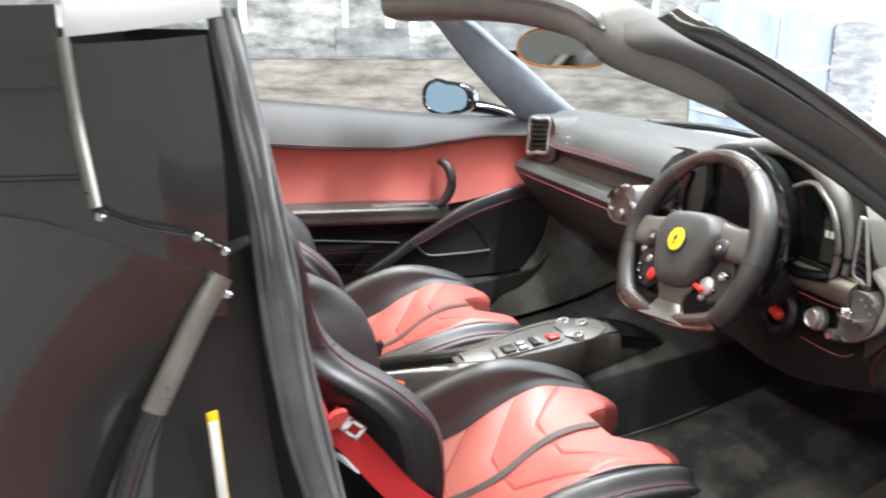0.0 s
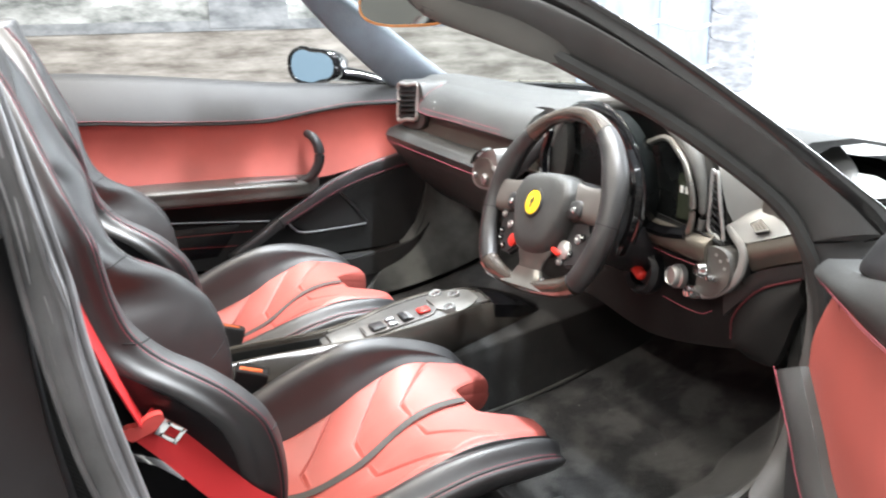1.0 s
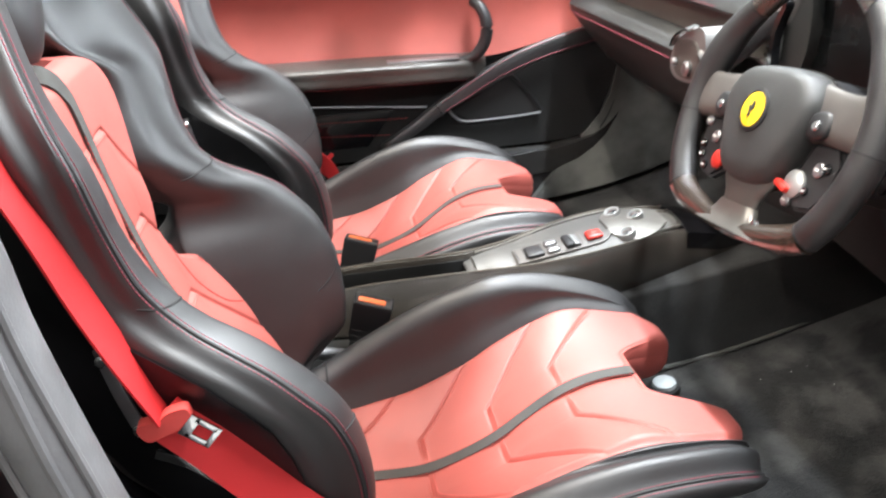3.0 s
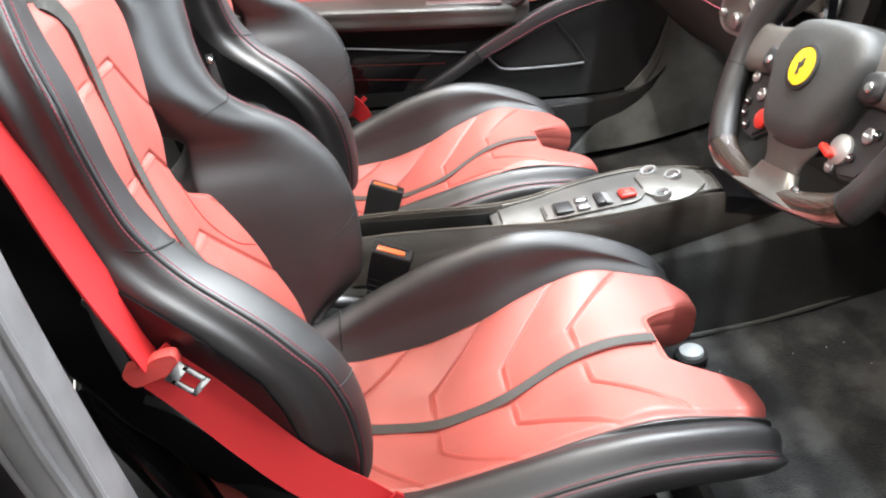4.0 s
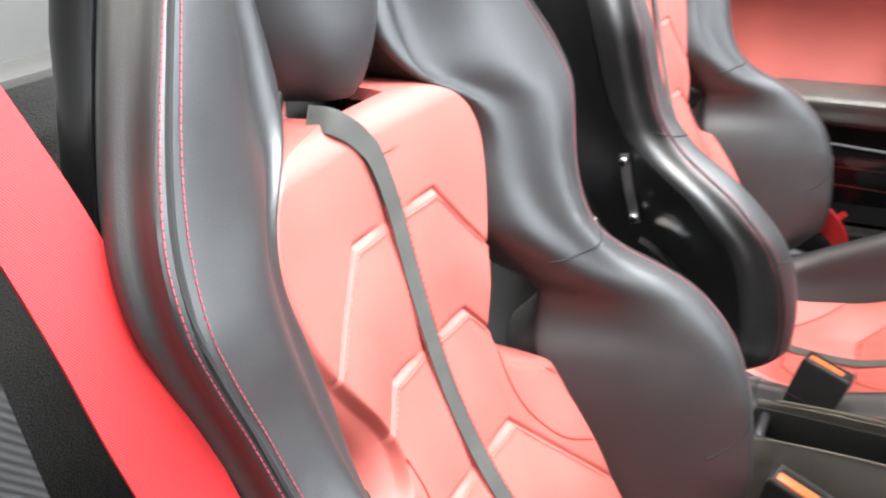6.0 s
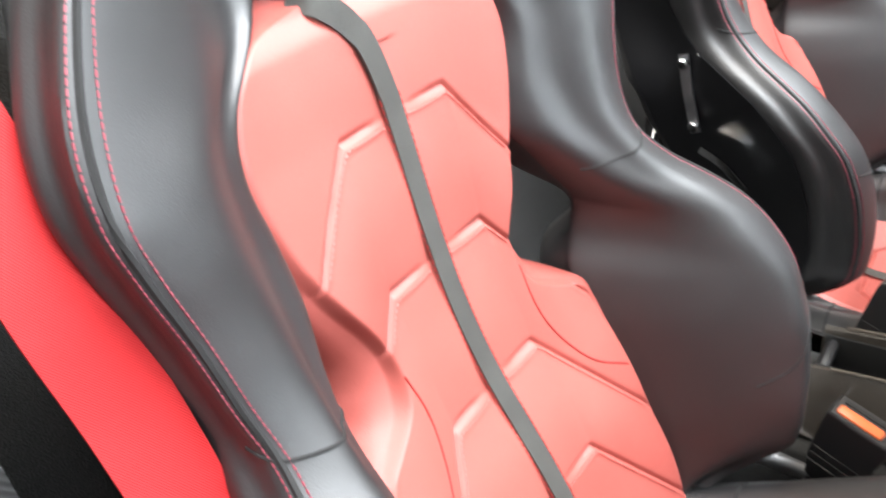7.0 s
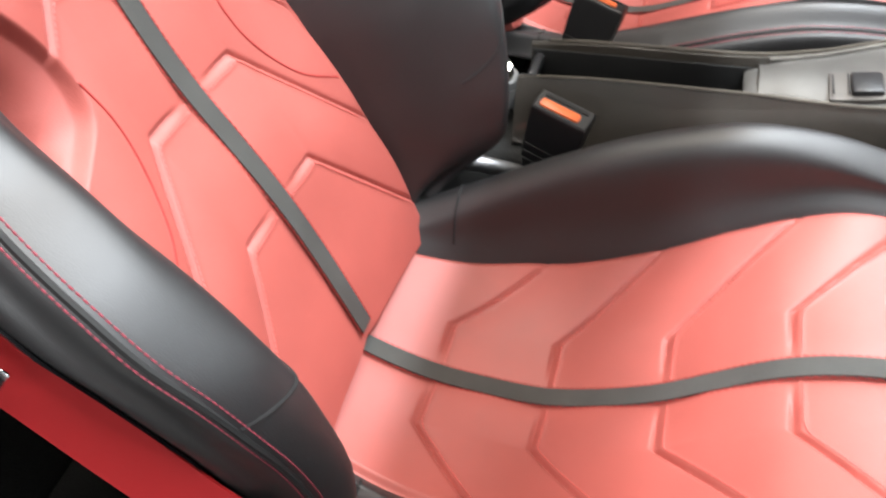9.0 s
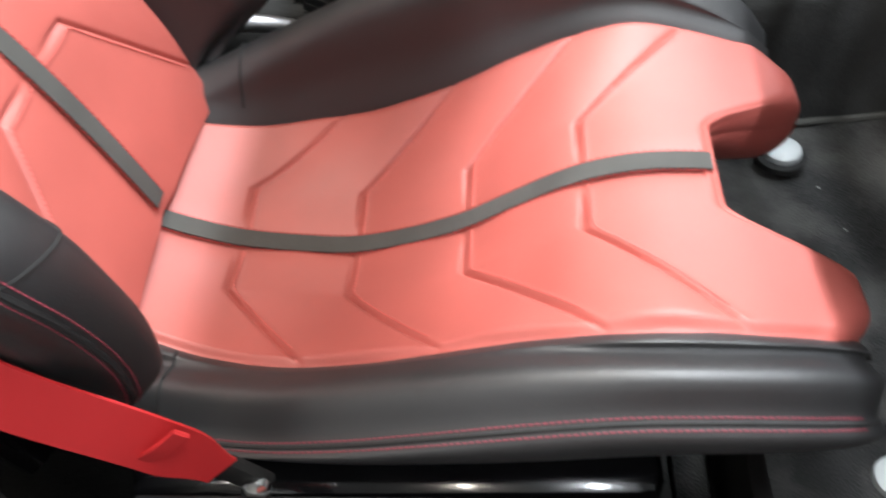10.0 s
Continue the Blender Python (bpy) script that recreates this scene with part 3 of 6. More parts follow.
SEAL = ((-0.150, 1.16, 0.012), (-0.139, 1.10, 0.013), (-0.121, 1.00, 0.015), (-0.107, 0.90, 0.018), (-0.102, 0.86, 0.020), (-0.097, 0.80, 0.021), (-0.079, 0.70, 0.021), (-0.058, 0.60, 0.021), (-0.036, 0.50, 0.022), (-0.010, 0.40, 0.024))
for f, y, r in ((0.95, -0.752, 0.004), (0.35, -0.762, 0.0045), (-0.35, -0.760, 0.004), (-0.95, -0.757, 0.004)):
    part("seal_lip", tube([(x + w * f + 0.002 * math.sin(z * 31 + f * 4), y, z) for x, z, w in SEAL], r, 8, steps=60), RUBBER, CAR, "ribbed rubber seal lip")
# tapering pale ribs added as painted sheen on the seal
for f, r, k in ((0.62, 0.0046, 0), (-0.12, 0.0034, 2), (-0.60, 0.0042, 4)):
    part("seal_sheen_rib", tube([(x + w * f + 0.0016 * math.sin(z * 31 + k), -0.764 + 0.0015 * math.sin(z * 70 + k), z) for x, z, w in ((lerp([(c, a) for a, c, b in SEAL[::-1]], v), v, lerp([(c, b) for a, c, b in SEAL[::-1]], v)) for v in np.linspace(1.15, 0.80 + 0.02 * k, 22))], lambda g, r=r: r * (1 - 0.85 * g) * (1 + 0.12 * math.sin(g * 17)), 8, steps=90), SEAL_SHEEN, CAR, "rib coloured pale as the sheen on the seal")
part("door_seal", loft([[(x - w, y - 0.02, z), (x + w * 0.2, y - 0.03, z), (x + w, y - 0.012, z), (x + w, y + 0.02, z), (x + 0.0, y + 0.03, z), (x - w, y + 0.02, z)]
                        for x, y, z, w in ((p[0], -0.735, p[1], p[2]) for p in SEAL)], 30, 40), RUBBER, CAR, "worn grey rubber door seal")
plate("b_pillar", [[(-0.13, -0.735, 0.92), (-0.12, -0.75, 0.70), (-0.07, -0.76, 0.40)], [(-0.22, -0.79, 0.90), (-0.25, -0.80, 0.70), (-0.22, -0.84, 0.36)]], (0.0, 0.05, 0), PLASTIC, "black door shut face", n=12)
part("warning_sticker", box((0.012, 0.003, 0.13), (-0.178, -0.80, 0.70), (0, -4, 25), 0.001), YELLOW, CAR, "yellow edged sticker")
part("warning_sticker", box((0.010, 0.003, 0.12), (-0.178, -0.8035, 0.695), (0, -4, 25), 0.001), WHITE_INK, CAR, "white sticker face")
plate("b_pillar_trim", [[(-0.15, -0.69, 1.14), (-0.10, -0.69, 0.75), (-0.04, -0.695, 0.45), (0.02, -0.695, 0.30)], [(-0.32, -0.67, 1.14), (-0.32, -0.67, 0.75), (-0.30, -0.67, 0.45), (-0.30, -0.67, 0.30)]], (0, 0.02, 0), RIBBED, "ribbed black pillar trim", n=14)


# ---- doors ----
def door(name, label, opened):
    """The passenger door shut, or its mirror opened on the driver's side."""
    side = 1 if not opened else -1
    root = thing(name, (0.95, side * 0.80, 0.45), label, "door", kind="structure")

    def put(n, bm, mat, lab=""):
        if opened:
            bmesh.ops.scale(bm, verts=bm.verts, vec=(1, -1, 1))
            m = Matrix.Translation((1.054, -0.721, -0.153)) @ Matrix.Rotation(radians(opened), 4, "Z") @ Matrix.Translation((-0.98, 0.83, 0))
            bmesh.ops.transform(bm, matrix=m, verts=bm.verts)
        return part(n, bm, mat, root, lab)

    top = [(-0.25, 0.955), (-0.05, 0.953), (0.22, 0.930), (0.50, 0.902), (0.80, 0.884), (0.93, 0.876)]
    redtop = [(-0.25, 0.836), (-0.03, 0.836), (0.15, 0.822), (0.42, 0.812), (0.55, 0.829), (0.67, 0.842), (0.80, 0.840), (0.93, 0.838)]
    low = [(-0.25, 0.66), (0.10, 0.655), (0.45, 0.650), (0.56, 0.640), (0.66, 0.655), (0.80, 0.690), (0.93, 0.72)]
    xs = np.linspace(-0.25, 0.93, 44)
    zt, zr, zl = ([lerp(t, x) for x in xs] for t in (top, redtop, low))
    put("top_roll", slab([[(x, y, a + (b - a) * f) for x, a, b in zip(xs, zr, zt)] for f, y in ((0.0, 0.712), (0.06, 0.705), (0.2, 0.712), (0.5, 0.735), (0.85, 0.765), (0.97, 0.785), (1.0, 0.82))], (0, 0.04, 0)), DOOR_LEATHER, "charcoal leather door top")
    put("door_card", slab([[(x, 0.722 + 0.018 * math.sin(math.pi * f) + 0.006 * (1 - f), b + (a - b) * f) for x, a, b in zip(xs, zr, zl)] for f in np.linspace(0, 1, 9)], (0, 0.04, 0)), RED, "red leather door card")
    put("red_piping", tube([(x, 0.708, z) for x, z in zip(xs, zr)], 0.004, 6, steps=90), DARK_THREAD, "dark piping")
    put("red_stitching", stitches([(x, 0.704, z + 0.008) for x, z in zip(xs[::3], zr[::3])]), THREAD)
    # armrest shelf
    put("armrest", loft([[(x, 0.74, z - 0.043), (x, y + 0.010, z - 0.042), (x, y, z - 0.018), (x, y + 0.006, z + 0.004), (x, 0.74, z + 0.008)]
                         for x, y, z in ((-0.25, 0.665, 0.655), (0.0, 0.650, 0.655), (0.2, 0.642, 0.652), (0.38, 0.645, 0.648), (0.50, 0.665, 0.642), (0.555, 0.70, 0.64))], 26, 26), ARMREST, "satin dark armrest shelf")
    put("armrest_edge", tube([(-0.25, 0.674, 0.613), (0.0, 0.659, 0.613), (0.2, 0.651, 0.610), (0.38, 0.654, 0.606), (0.50, 0.674, 0.600)], 0.0016, 6, steps=40), DARK_RED, "dark red lower edge of the armrest")
    put("switch_plate", box((0.17, 0.028, 0.006), (0.40, 0.675, 0.655), (0, 1, 0), 0.002), STEEL, "brushed metal switch plate")
    put("pull_handle", tube([(0.49, 0.690, 0.640), (0.525, 0.676, 0.655), (0.548, 0.668, 0.690), (0.552, 0.668, 0.730), (0.542, 0.680, 0.762), (0.53, 0.71, 0.772)], lambda f: 0.011 + 0.004 * math.sin(math.pi * f), 10, steps=26), PLASTIC, "black curved pull handle")
    # brace and lower panel
    put("brace", loft([[(x - 0.010, y + 0.016, z - 0.002), (x + 0.004, y, z - w), (x + 0.012, y - 0.004, z - w * 0.4), (x + 0.006, y - 0.005, z + w * 0.5), (x, y, z + w), (x - 0.012, y + 0.014, z + w * 0.6)]
                       for x, y, z, w in ((0.30, 0.705, 0.440, 0.013), (0.385, 0.694, 0.495, 0.014), (0.435, 0.687, 0.532, 0.016), (0.52, 0.684, 0.580, 0.020), (0.60, 0.684, 0.620, 0.022), (0.72, 0.690, 0.658, 0.022), (0.86, 0.700, 0.686, 0.021), (0.93, 0.708, 0.694, 0.020))], 24, 44), BLACK, "broad black leather brace")
    put("brace_joint", tube([(0.424, 0.676, 0.545), (0.436, 0.676, 0.530), (0.442, 0.680, 0.514)], 0.0022, 6), DARK_THREAD, "joint in the brace")
    put("brace_stitching", stitches([(0.44, 0.678, 0.548), (0.60, 0.676, 0.638), (0.72, 0.682, 0.677), (0.86, 0.693, 0.704)]), THREAD)
    put("brace_stitching", stitches([(0.45, 0.679, 0.528), (0.60, 0.677, 0.606), (0.72, 0.683, 0.643), (0.86, 0.693, 0.671)]), THREAD)
    xs2 = np.linspace(-0.25, 0.93, 30)
    put("lower_panel", slab([[(x, 0.745 - 0.02 * f, lerp(low, x) - 0.01 + (lerp([(-0.25, 0.41), (0.5, 0.408), (0.74, 0.411), (0.80, 0.418), (0.84, 0.440), (0.87, 0.495), (0.885, 0.56), (0.93, 0.70)], x) - lerp(low, x) + 0.01) * f) for x in xs2] for f in np.linspace(0, 1, 6)], (0, 0.04, 0)), KNEE_PAD, "black lower door panel")
    # no hollow here: a flat black plate paints the pocket's shade
    put("pocket_shade", prism([(0.468, 0.514), (0.612, 0.590), (0.700, 0.492), (0.515, 0.487)], 0.006, Matrix(((1, 0, 0, 0), (0, 0, -1, 0.727), (0, 1, 0, 0), (0, 0, 0, 1))), 0.002), DARK_THREAD, "flat dark plate for the shade in the door pocket")
    put("pocket_lip", tube([(0.462, 0.716, 0.520), (0.476, 0.713, 0.502), (0.505, 0.712, 0.487), (0.60, 0.712, 0.487), (0.66, 0.713, 0.489), (0.695, 0.714, 0.491)], 0.0035, 8, steps=40), STEEL, "shiny pocket lip")
    put("pocket_edge", tube([(0.700, 0.716, 0.494), (0.664, 0.716, 0.545), (0.622, 0.716, 0.592)], 0.0035, 8), PLASTIC, "black pocket edge")
    put("trim_line", tube([(-0.25, 0.728, 0.572), (0.1, 0.724, 0.556), (0.41, 0.722, 0.530)], 0.0025, 6), STEEL, "thin metal trim line")
    put("panel_stitching", stitches([(-0.25, 0.722, 0.520), (0.1, 0.720, 0.515), (0.36, 0.718, 0.508)]), RED_SEAM)
    put("panel_stitching", stitches([(-0.25, 0.722, 0.490), (0.1, 0.720, 0.482), (0.32, 0.718, 0.470)]), RED_SEAM)
    put("speaker_panel", prism([(-0.2, 0.44), (0.26, 0.44), (0.33, 0.53), (-0.2, 0.535)], 0.008, Matrix(((1, 0, 0, 0), (0, 0, -1, 0.735), (0, 1, 0, 0), (0, 0, 0, 1))), 0.003), GLOSS)
    # outer skin
    xs3 = np.linspace(-0.27, 1.0, 20)
    put("outer_skin", slab([[(x, y, z) for x in xs3] for y, z in ((0.83, 0.89), (0.90, 0.80), (0.945, 0.66), (0.93, 0.50), (0.92, 0.34))], (0, -0.02, 0)), PAINT, "gloss black outer door skin")
    put("door_end", slab([[(-0.262, y, z) for y in (0.73, 0.80, 0.90)] for z in (0.36, 0.6, 0.88)], (0.02, 0, 0)), PAINT)
    put("door_front", slab([[(0.94, y, z) for y in (0.73, 0.80, 0.90)] for z in (0.36, 0.6, 0.87)], (0.02, 0, 0)), PLASTIC)
    return root


door("door_1", "closed passenger door with red leather card and charcoal top", 0)


# ---- open driver's door ----
DH, DA = Vector((0.752, -0.888, 0.0)), radians(60)


def dp(u, z, w=0.0):
    """A place on the open door: u back from its front corner, z up, w out of its inner face."""
    return (DH.x - u * math.cos(DA) - w * math.sin(DA), DH.y - u * math.sin(DA) + w * math.cos(DA), z + 0.012)


def open_door():
    root = thing("door_2", (0.70, -0.95, 0.45), "open driver's door with red leather card and charcoal top", "door", kind="structure")
    back = tuple(Vector(dp(0, 0, -0.04)) - Vector(dp(0, 0, 0)))
    us = np.linspace(0, 1, 40)

    def band(name, upper, lower, bulge, mat, label="", inset=0.0):
        a, b = spline(upper, 40), spline(lower, 40)
        rows = [[dp(p[0] + (q[0] - p[0]) * f, p[1] + (q[1] - p[1]) * f, inset + bulge * math.sin(math.pi * min(1, f * 0.9 + 0.05))) for p, q in zip(a, b)] for f in np.linspace(0, 1, 9)]
        return part(name, slab(rows, back), mat, root, label)

    top = [(-0.015, 0.800), (0.086, 0.814), (0.17, 0.836), (0.5, 0.90), (1.15, 0.95)]
    redtop = [(0.006, 0.768), (0.09, 0.764), (0.18, 0.762), (0.5, 0.775), (1.15, 0.83)]
    low = [(-0.058, 0.637), (0.02, 0.583), (0.10, 0.528), (0.34, 0.44), (1.15, 0.42)]
    under = [(-0.128, 0.594), (-0.04, 0.538), (0.05, 0.480), (0.32, 0.385), (1.15, 0.37)]
    roll = band("top_roll", top, redtop, 0.022, GREY_LEATHER, "charcoal leather door top")
    for d in (0.008, 0.015):
        part("stitching", stitches([dp(u, z + d, 0.012 + d * 0.6) for u, z in redtop], 0.004, 0.0015, 0.0008), THREAD, roll, "red stitching")
    card = band("door_card", [(0.006, 0.768), (0.09, 0.764), (0.18, 0.762), (0.5, 0.775), (1.15, 0.83)], [(-0.058, 0.637), (0.02, 0.583), (0.10, 0.528), (0.34, 0.44), (1.15, 0.42)], 0.010, RED, "red leather door card", -0.006)
    # black pad in the hollow of the front edge
    part("front_pad", slab([[dp(u, z, w) for u, z in ((-0.055, 0.790), (-0.045, 0.74), (-0.05, 0.69), (-0.10, 0.63))] for w in (-0.05,)] + [[dp(u, z, -0.001) for u, z in ((0.006, 0.772), (0.038, 0.738), (0.036, 0.702), (-0.050, 0.645))]], back), GLOSS, root, "black front edge of the door")
    brace = band("brace", low, under, 0.020, GREY_LEATHER, "charcoal leather brace", 0.004)
    for d in (0.010, 0.020):
        part("stitching", stitches([dp(u + d * 0.5, z + d * 0.8, 0.012 + d * 0.5) for u, z in under], 0.004, 0.0015, 0.0008), THREAD, brace, "red stitching")
    band("lower_panel", under, [(-0.10, 0.33), (0.0, 0.30), (0.1, 0.30), (0.34, 0.30), (1.15, 0.30)], 0.004, PLASTIC, "black lower door panel", -0.012)
    rows = [[dp(u, z, w) for u in np.linspace(-0.03, 1.18, 14)] for z, w in ((0.80, -0.06), (0.76, -0.13), (0.62, -0.19), (0.45, -0.17), (0.28, -0.15))]
    part("outer_skin", slab(rows, tuple(Vector(dp(0, 0, 0.02)) - Vector(dp(0, 0, 0)))), PAINT, root, "gloss black outer door skin")
    mir = part("mirror_foot", loft([[dp(u, z0, w0), dp(u, z0 + h * 0.6, w0 - 0.005), dp(u, z0 + h, w0 - 0.03), dp(u, z0 + h, w0 - 0.09), dp(u, z0, w0 - 0.10)] for u, z0, w0, h in ((0.075, 0.815, -0.01, 0.045), (0.09, 0.812, 0.0, 0.058), (0.17, 0.826, 0.0, 0.062), (0.21, 0.836, -0.01, 0.05))], 24, 10), PLASTIC, root, "black mirror foot")
    part("mirror_housing", loft([[dp(u, 0.93 + 0.06 * math.sin(a), -0.20 + 0.10 * math.cos(a)) for a in np.linspace(0, 2 * math.pi, 9)[:-1]] for u in (0.08, 0.10, 0.19, 0.21)], 24, 10), GLOSS, mir, "gloss black mirror housing")
    return root


open_door()

# passenger wing mirror
mir = thing("wing_mirror", (0.80, 0.90, 0.87), "black door mirror, glass tinted pale blue as reflected daylight", "mirror")
mm = frame_at((0.625, 0.95, 0.938), (0.53, -0.85, 0), (0, 0, 1))


def mirror_oval(f):
    """The mirror's rounded outline, scaled."""
    return [(f * 0.092 * math.copysign(abs(math.cos(a)) ** 0.75, math.cos(a)), f * 0.050 * math.copysign(abs(math.sin(a)) ** 0.8, math.sin(a)) * (1.08 if math.cos(a) < 0 else 0.92)) for a in np.linspace(0, 2 * math.pi, 25)[:-1]]


part("housing", loft([[tuple(mm @ Vector((a, b, d))) for a, b in mirror_oval(f)[::2]] for d, f in ((-0.004, 1.02), (-0.012, 1.10), (-0.04, 1.06), (-0.085, 0.75), (-0.105, 0.3))], 36, 16), GLOSS, mir)
# reflected daylight is put into the blue glass colour
part("mirror_glass", prism(mirror_oval(0.97), 0.004, mm, 0.001), DAYLIGHT_MIRROR, mir, "mirror glass tinted pale blue as reflected daylight")
part("glass_rim", tube([tuple(mm @ Vector((a, b, 0.004))) for a, b in mirror_oval(1.02)], 0.0065, 8, True, steps=72), GLOSS, mir, "gloss black mirror rim")
part("stalk", tube([(0.69, 0.93, 0.915), (0.75, 0.91, 0.905), (0.81, 0.88, 0.89), (0.86, 0.85, 0.87)], lambda f: 0.034 - 0.014 * f, 12, flat=0.75), GLOSS, mir, "curved gloss mirror arm")

# cabin mirror
cm = thing("rear_view_mirror", (0.50, -0.10, 1.06), "frameless rear view mirror with an amber lower rim", "mirror")
mm = frame_at((0.50, -0.16, 1.115), (0.6, -0.8, 0.02), (0, 0, 1))
oval = [(0.100 * math.copysign(abs(math.cos(a)) ** 0.7, math.cos(a)), 0.034 * math.copysign(abs(math.sin(a)) ** 0.8, math.sin(a))) for a in np.linspace(0, 2 * math.pi, 33)[:-1]]
part("shell", prism([(1.04 * a, 1.1 * b) for a, b in oval], 0.022, mm @ Matrix.Translation((0, 0, -0.022)), 0.006), GLOSS, cm)
# dim reflection comes from the darkened glass colour
part("mirror_glass", prism(oval, 0.002, mm @ Matrix.Translation((0, 0, 0.001)), 0.0005), DIM_MIRROR, cm, "mirror glass darkened to look like a dim cabin reflection")
part("rim", tube([tuple(mm @ Vector((1.02 * a, 1.04 * b, 0.001))) for a, b in oval], 0.003, 6, True), AMBER, cm, "amber lit rim")
part("stem", tube([(0.515, -0.15, 1.14), (0.49, -0.15, 1.165), (0.46, -0.15, 1.178)], 0.008, 8), PLASTIC, cm)


# ---- seats ----
YS, PITCH = -0.360, 0.725
HW = [(0.03, 0.115), (0.06, 0.120), (0.09, 0.126), (0.13, 0.134), (0.17, 0.141), (0.21, 0.144), (0.25, 0.146), (0.29, 0.149), (0.33, 0.152), (0.36, 0.156), (0.40, 0.161), (0.43, 0.163), (0.47, 0.164), (0.50, 0.163), (0.54, 0.159), (0.62, 0.15)]
ZC = [(0.03, 0.376), (0.07, 0.354), (0.12, 0.337), (0.17, 0.331), (0.22, 0.331), (0.27, 0.345), (0.318, 0.367), (0.36, 0.396), (0.404, 0.424), (0.45, 0.439), (0.50, 0.442), (0.56, 0.437), (0.64, 0.425)]
RISE = [(0.03, 0.010), (0.12, 0.022), (0.22, 0.038), (0.32, 0.040), (0.40, 0.022), (0.46, 0.018), (0.52, 0.010), (0.6, 0.0)]
CHEV = (0.120, 0.221, 0.318, 0.408)
BX = [(0.37, 0.064), (0.405, 0.052), (0.46, 0.032), (0.517, 0.008), (0.56, -0.015), (0.617, -0.047), (0.67, -0.070), (0.724, -0.086), (0.78, -0.099), (0.827, -0.107), (0.86, -0.112), (0.90, -0.120)]
BHW = [(0.37, 0.158), (0.42, 0.158), (0.50, 0.157), (0.56, 0.157), (0.60, 0.157), (0.618, 0.153), (0.630, 0.128), (0.645, 0.100), (0.66, 0.089), (0.68, 0.087), (0.70, 0.094), (0.735, 0.115), (0.78, 0.138), (0.83, 0.150), (0.862, 0.146), (0.884, 0.128), (0.898, 0.098), (0.906, 0.04)]
BCHEV = (0.521, 0.613, 0.717, 0.823)


def groove(d, width=0.005):
    return math.exp(-(d / width) ** 2)


def quilt(q, s, lines, slope, forward):
    """Height of the quilting at q along and s across: grooves on the chevrons, swelling between."""
    q = q - forward * max(0.0, abs(s) - 0.058) * slope
    h = 0.0
    for k in lines:
        h -= 0.0034 * step(0.010, 0.045, abs(s)) * groove(q - k, 0.0024) - 0.0008 * groove(q - k - forward * 0.0048, 0.0030)
    for a, b in zip(lines[:-1], lines[1:]):
        if a < q < b:
            h += 0.0040 * math.sin(math.pi * (q - a) / (b - a))
    return h - 0.003 * groove(s, 0.016)


def cushion_top(x, s):
    hw = lerp(HW, x)
    return lerp(ZC, x) + lerp(RISE, x) * (abs(s) / hw) ** 2.2


def cushion_front(s):
    return 0.512 + 0.092 * step(0.040, 0.104, abs(s)) - 0.034 * step(0.125, 0.170, abs(s))


def cushion_pad():
    rows = []
    ss = np.concatenate([np.linspace(-1, -0.12, 92), np.linspace(-0.10, 0.10, 15), np.linspace(0.12, 1, 92)])
    main, roll = 340, 16
    for i in range(main + roll + 3):
        row = []
        for v in ss:
            s0 = v * 0.164
            xf = cushion_front(s0)
            r = 0.013 + 0.019 * step(0.045, 0.10, abs(s0)) - 0.012 * step(0.135, 0.172, abs(s0))
            if i < main:
                f = i / (main - 1)
                x = 0.018 + (xf - r - 0.018) * f
                s = v * lerp(HW, x)
                z = cushion_top(x, s) + quilt(x, s, CHEV, 0.95, 1) * (1 - step(0.90, 1.0, abs(v))) - 0.006 * step(0.93, 1.0, abs(v))
            else:
                xe = xf - r
                s = v * lerp(HW, xe)
                top = cushion_top(xe, s) - 0.006 * step(0.93, 1.0, abs(v))
                k = min(i - main + 1, roll)
                a = k / roll * math.pi * 0.92
                x = xe + r * math.sin(a)
                z = top - r + r * math.cos(a)
                if i >= main + roll:
                    d = i - main - roll + 1
                    x -= 0.022 * d
                    z -= 0.002 * d
            row.append((x, YS + s, z))
        rows.append(row)
    return slab(rows, (0, 0, -0.014))


def back_x(z, s):
    return lerp(BX, z) + 0.015 * (abs(s) / 0.18) ** 2


def back_pad():
    """The backrest pad, its edges rolling back into side walls."""
    rows = []
    lines = tuple(sorted(-b for b in BCHEV))
    roll = 7
    for z in np.concatenate([np.linspace(0.372, 0.86, 330), np.linspace(0.862, 0.906, 22)]):
        hw = lerp(BHW, z)
        row = []
        for v in np.linspace(-1, 1, 181):
            s = v * hw
            e = 0.010 * step(0.90, 1.0, abs(v)) + 0.012 * step(0.884, 0.908, z)
            h = quilt(-z, s, lines, 1.25, 1) if z < 0.87 else 0
            row.append((back_x(z, s) + h * (1 - step(0.90, 1.0, abs(v))) - e, YS + s, z))
        flare = 0.030 * step(0.61, 0.66, z) * (1 - step(0.74, 0.80, z)) + 0.003
        wall = []
        for j in range(1, roll + 1):
            a = j / roll * math.pi / 2
            wall.append((0.060 * (1 - math.cos(a)) + 0.004 * math.sin(a), flare * math.sin(a)))
        left = [(row[0][0] - d, row[0][1] - w, z) for d, w in reversed(wall)]
        right = [(row[-1][0] - d, row[-1][1] + w, z) for d, w in wall]
        rows.append(left + row + right)
    return slab(rows, (-0.012, 0, -0.01))


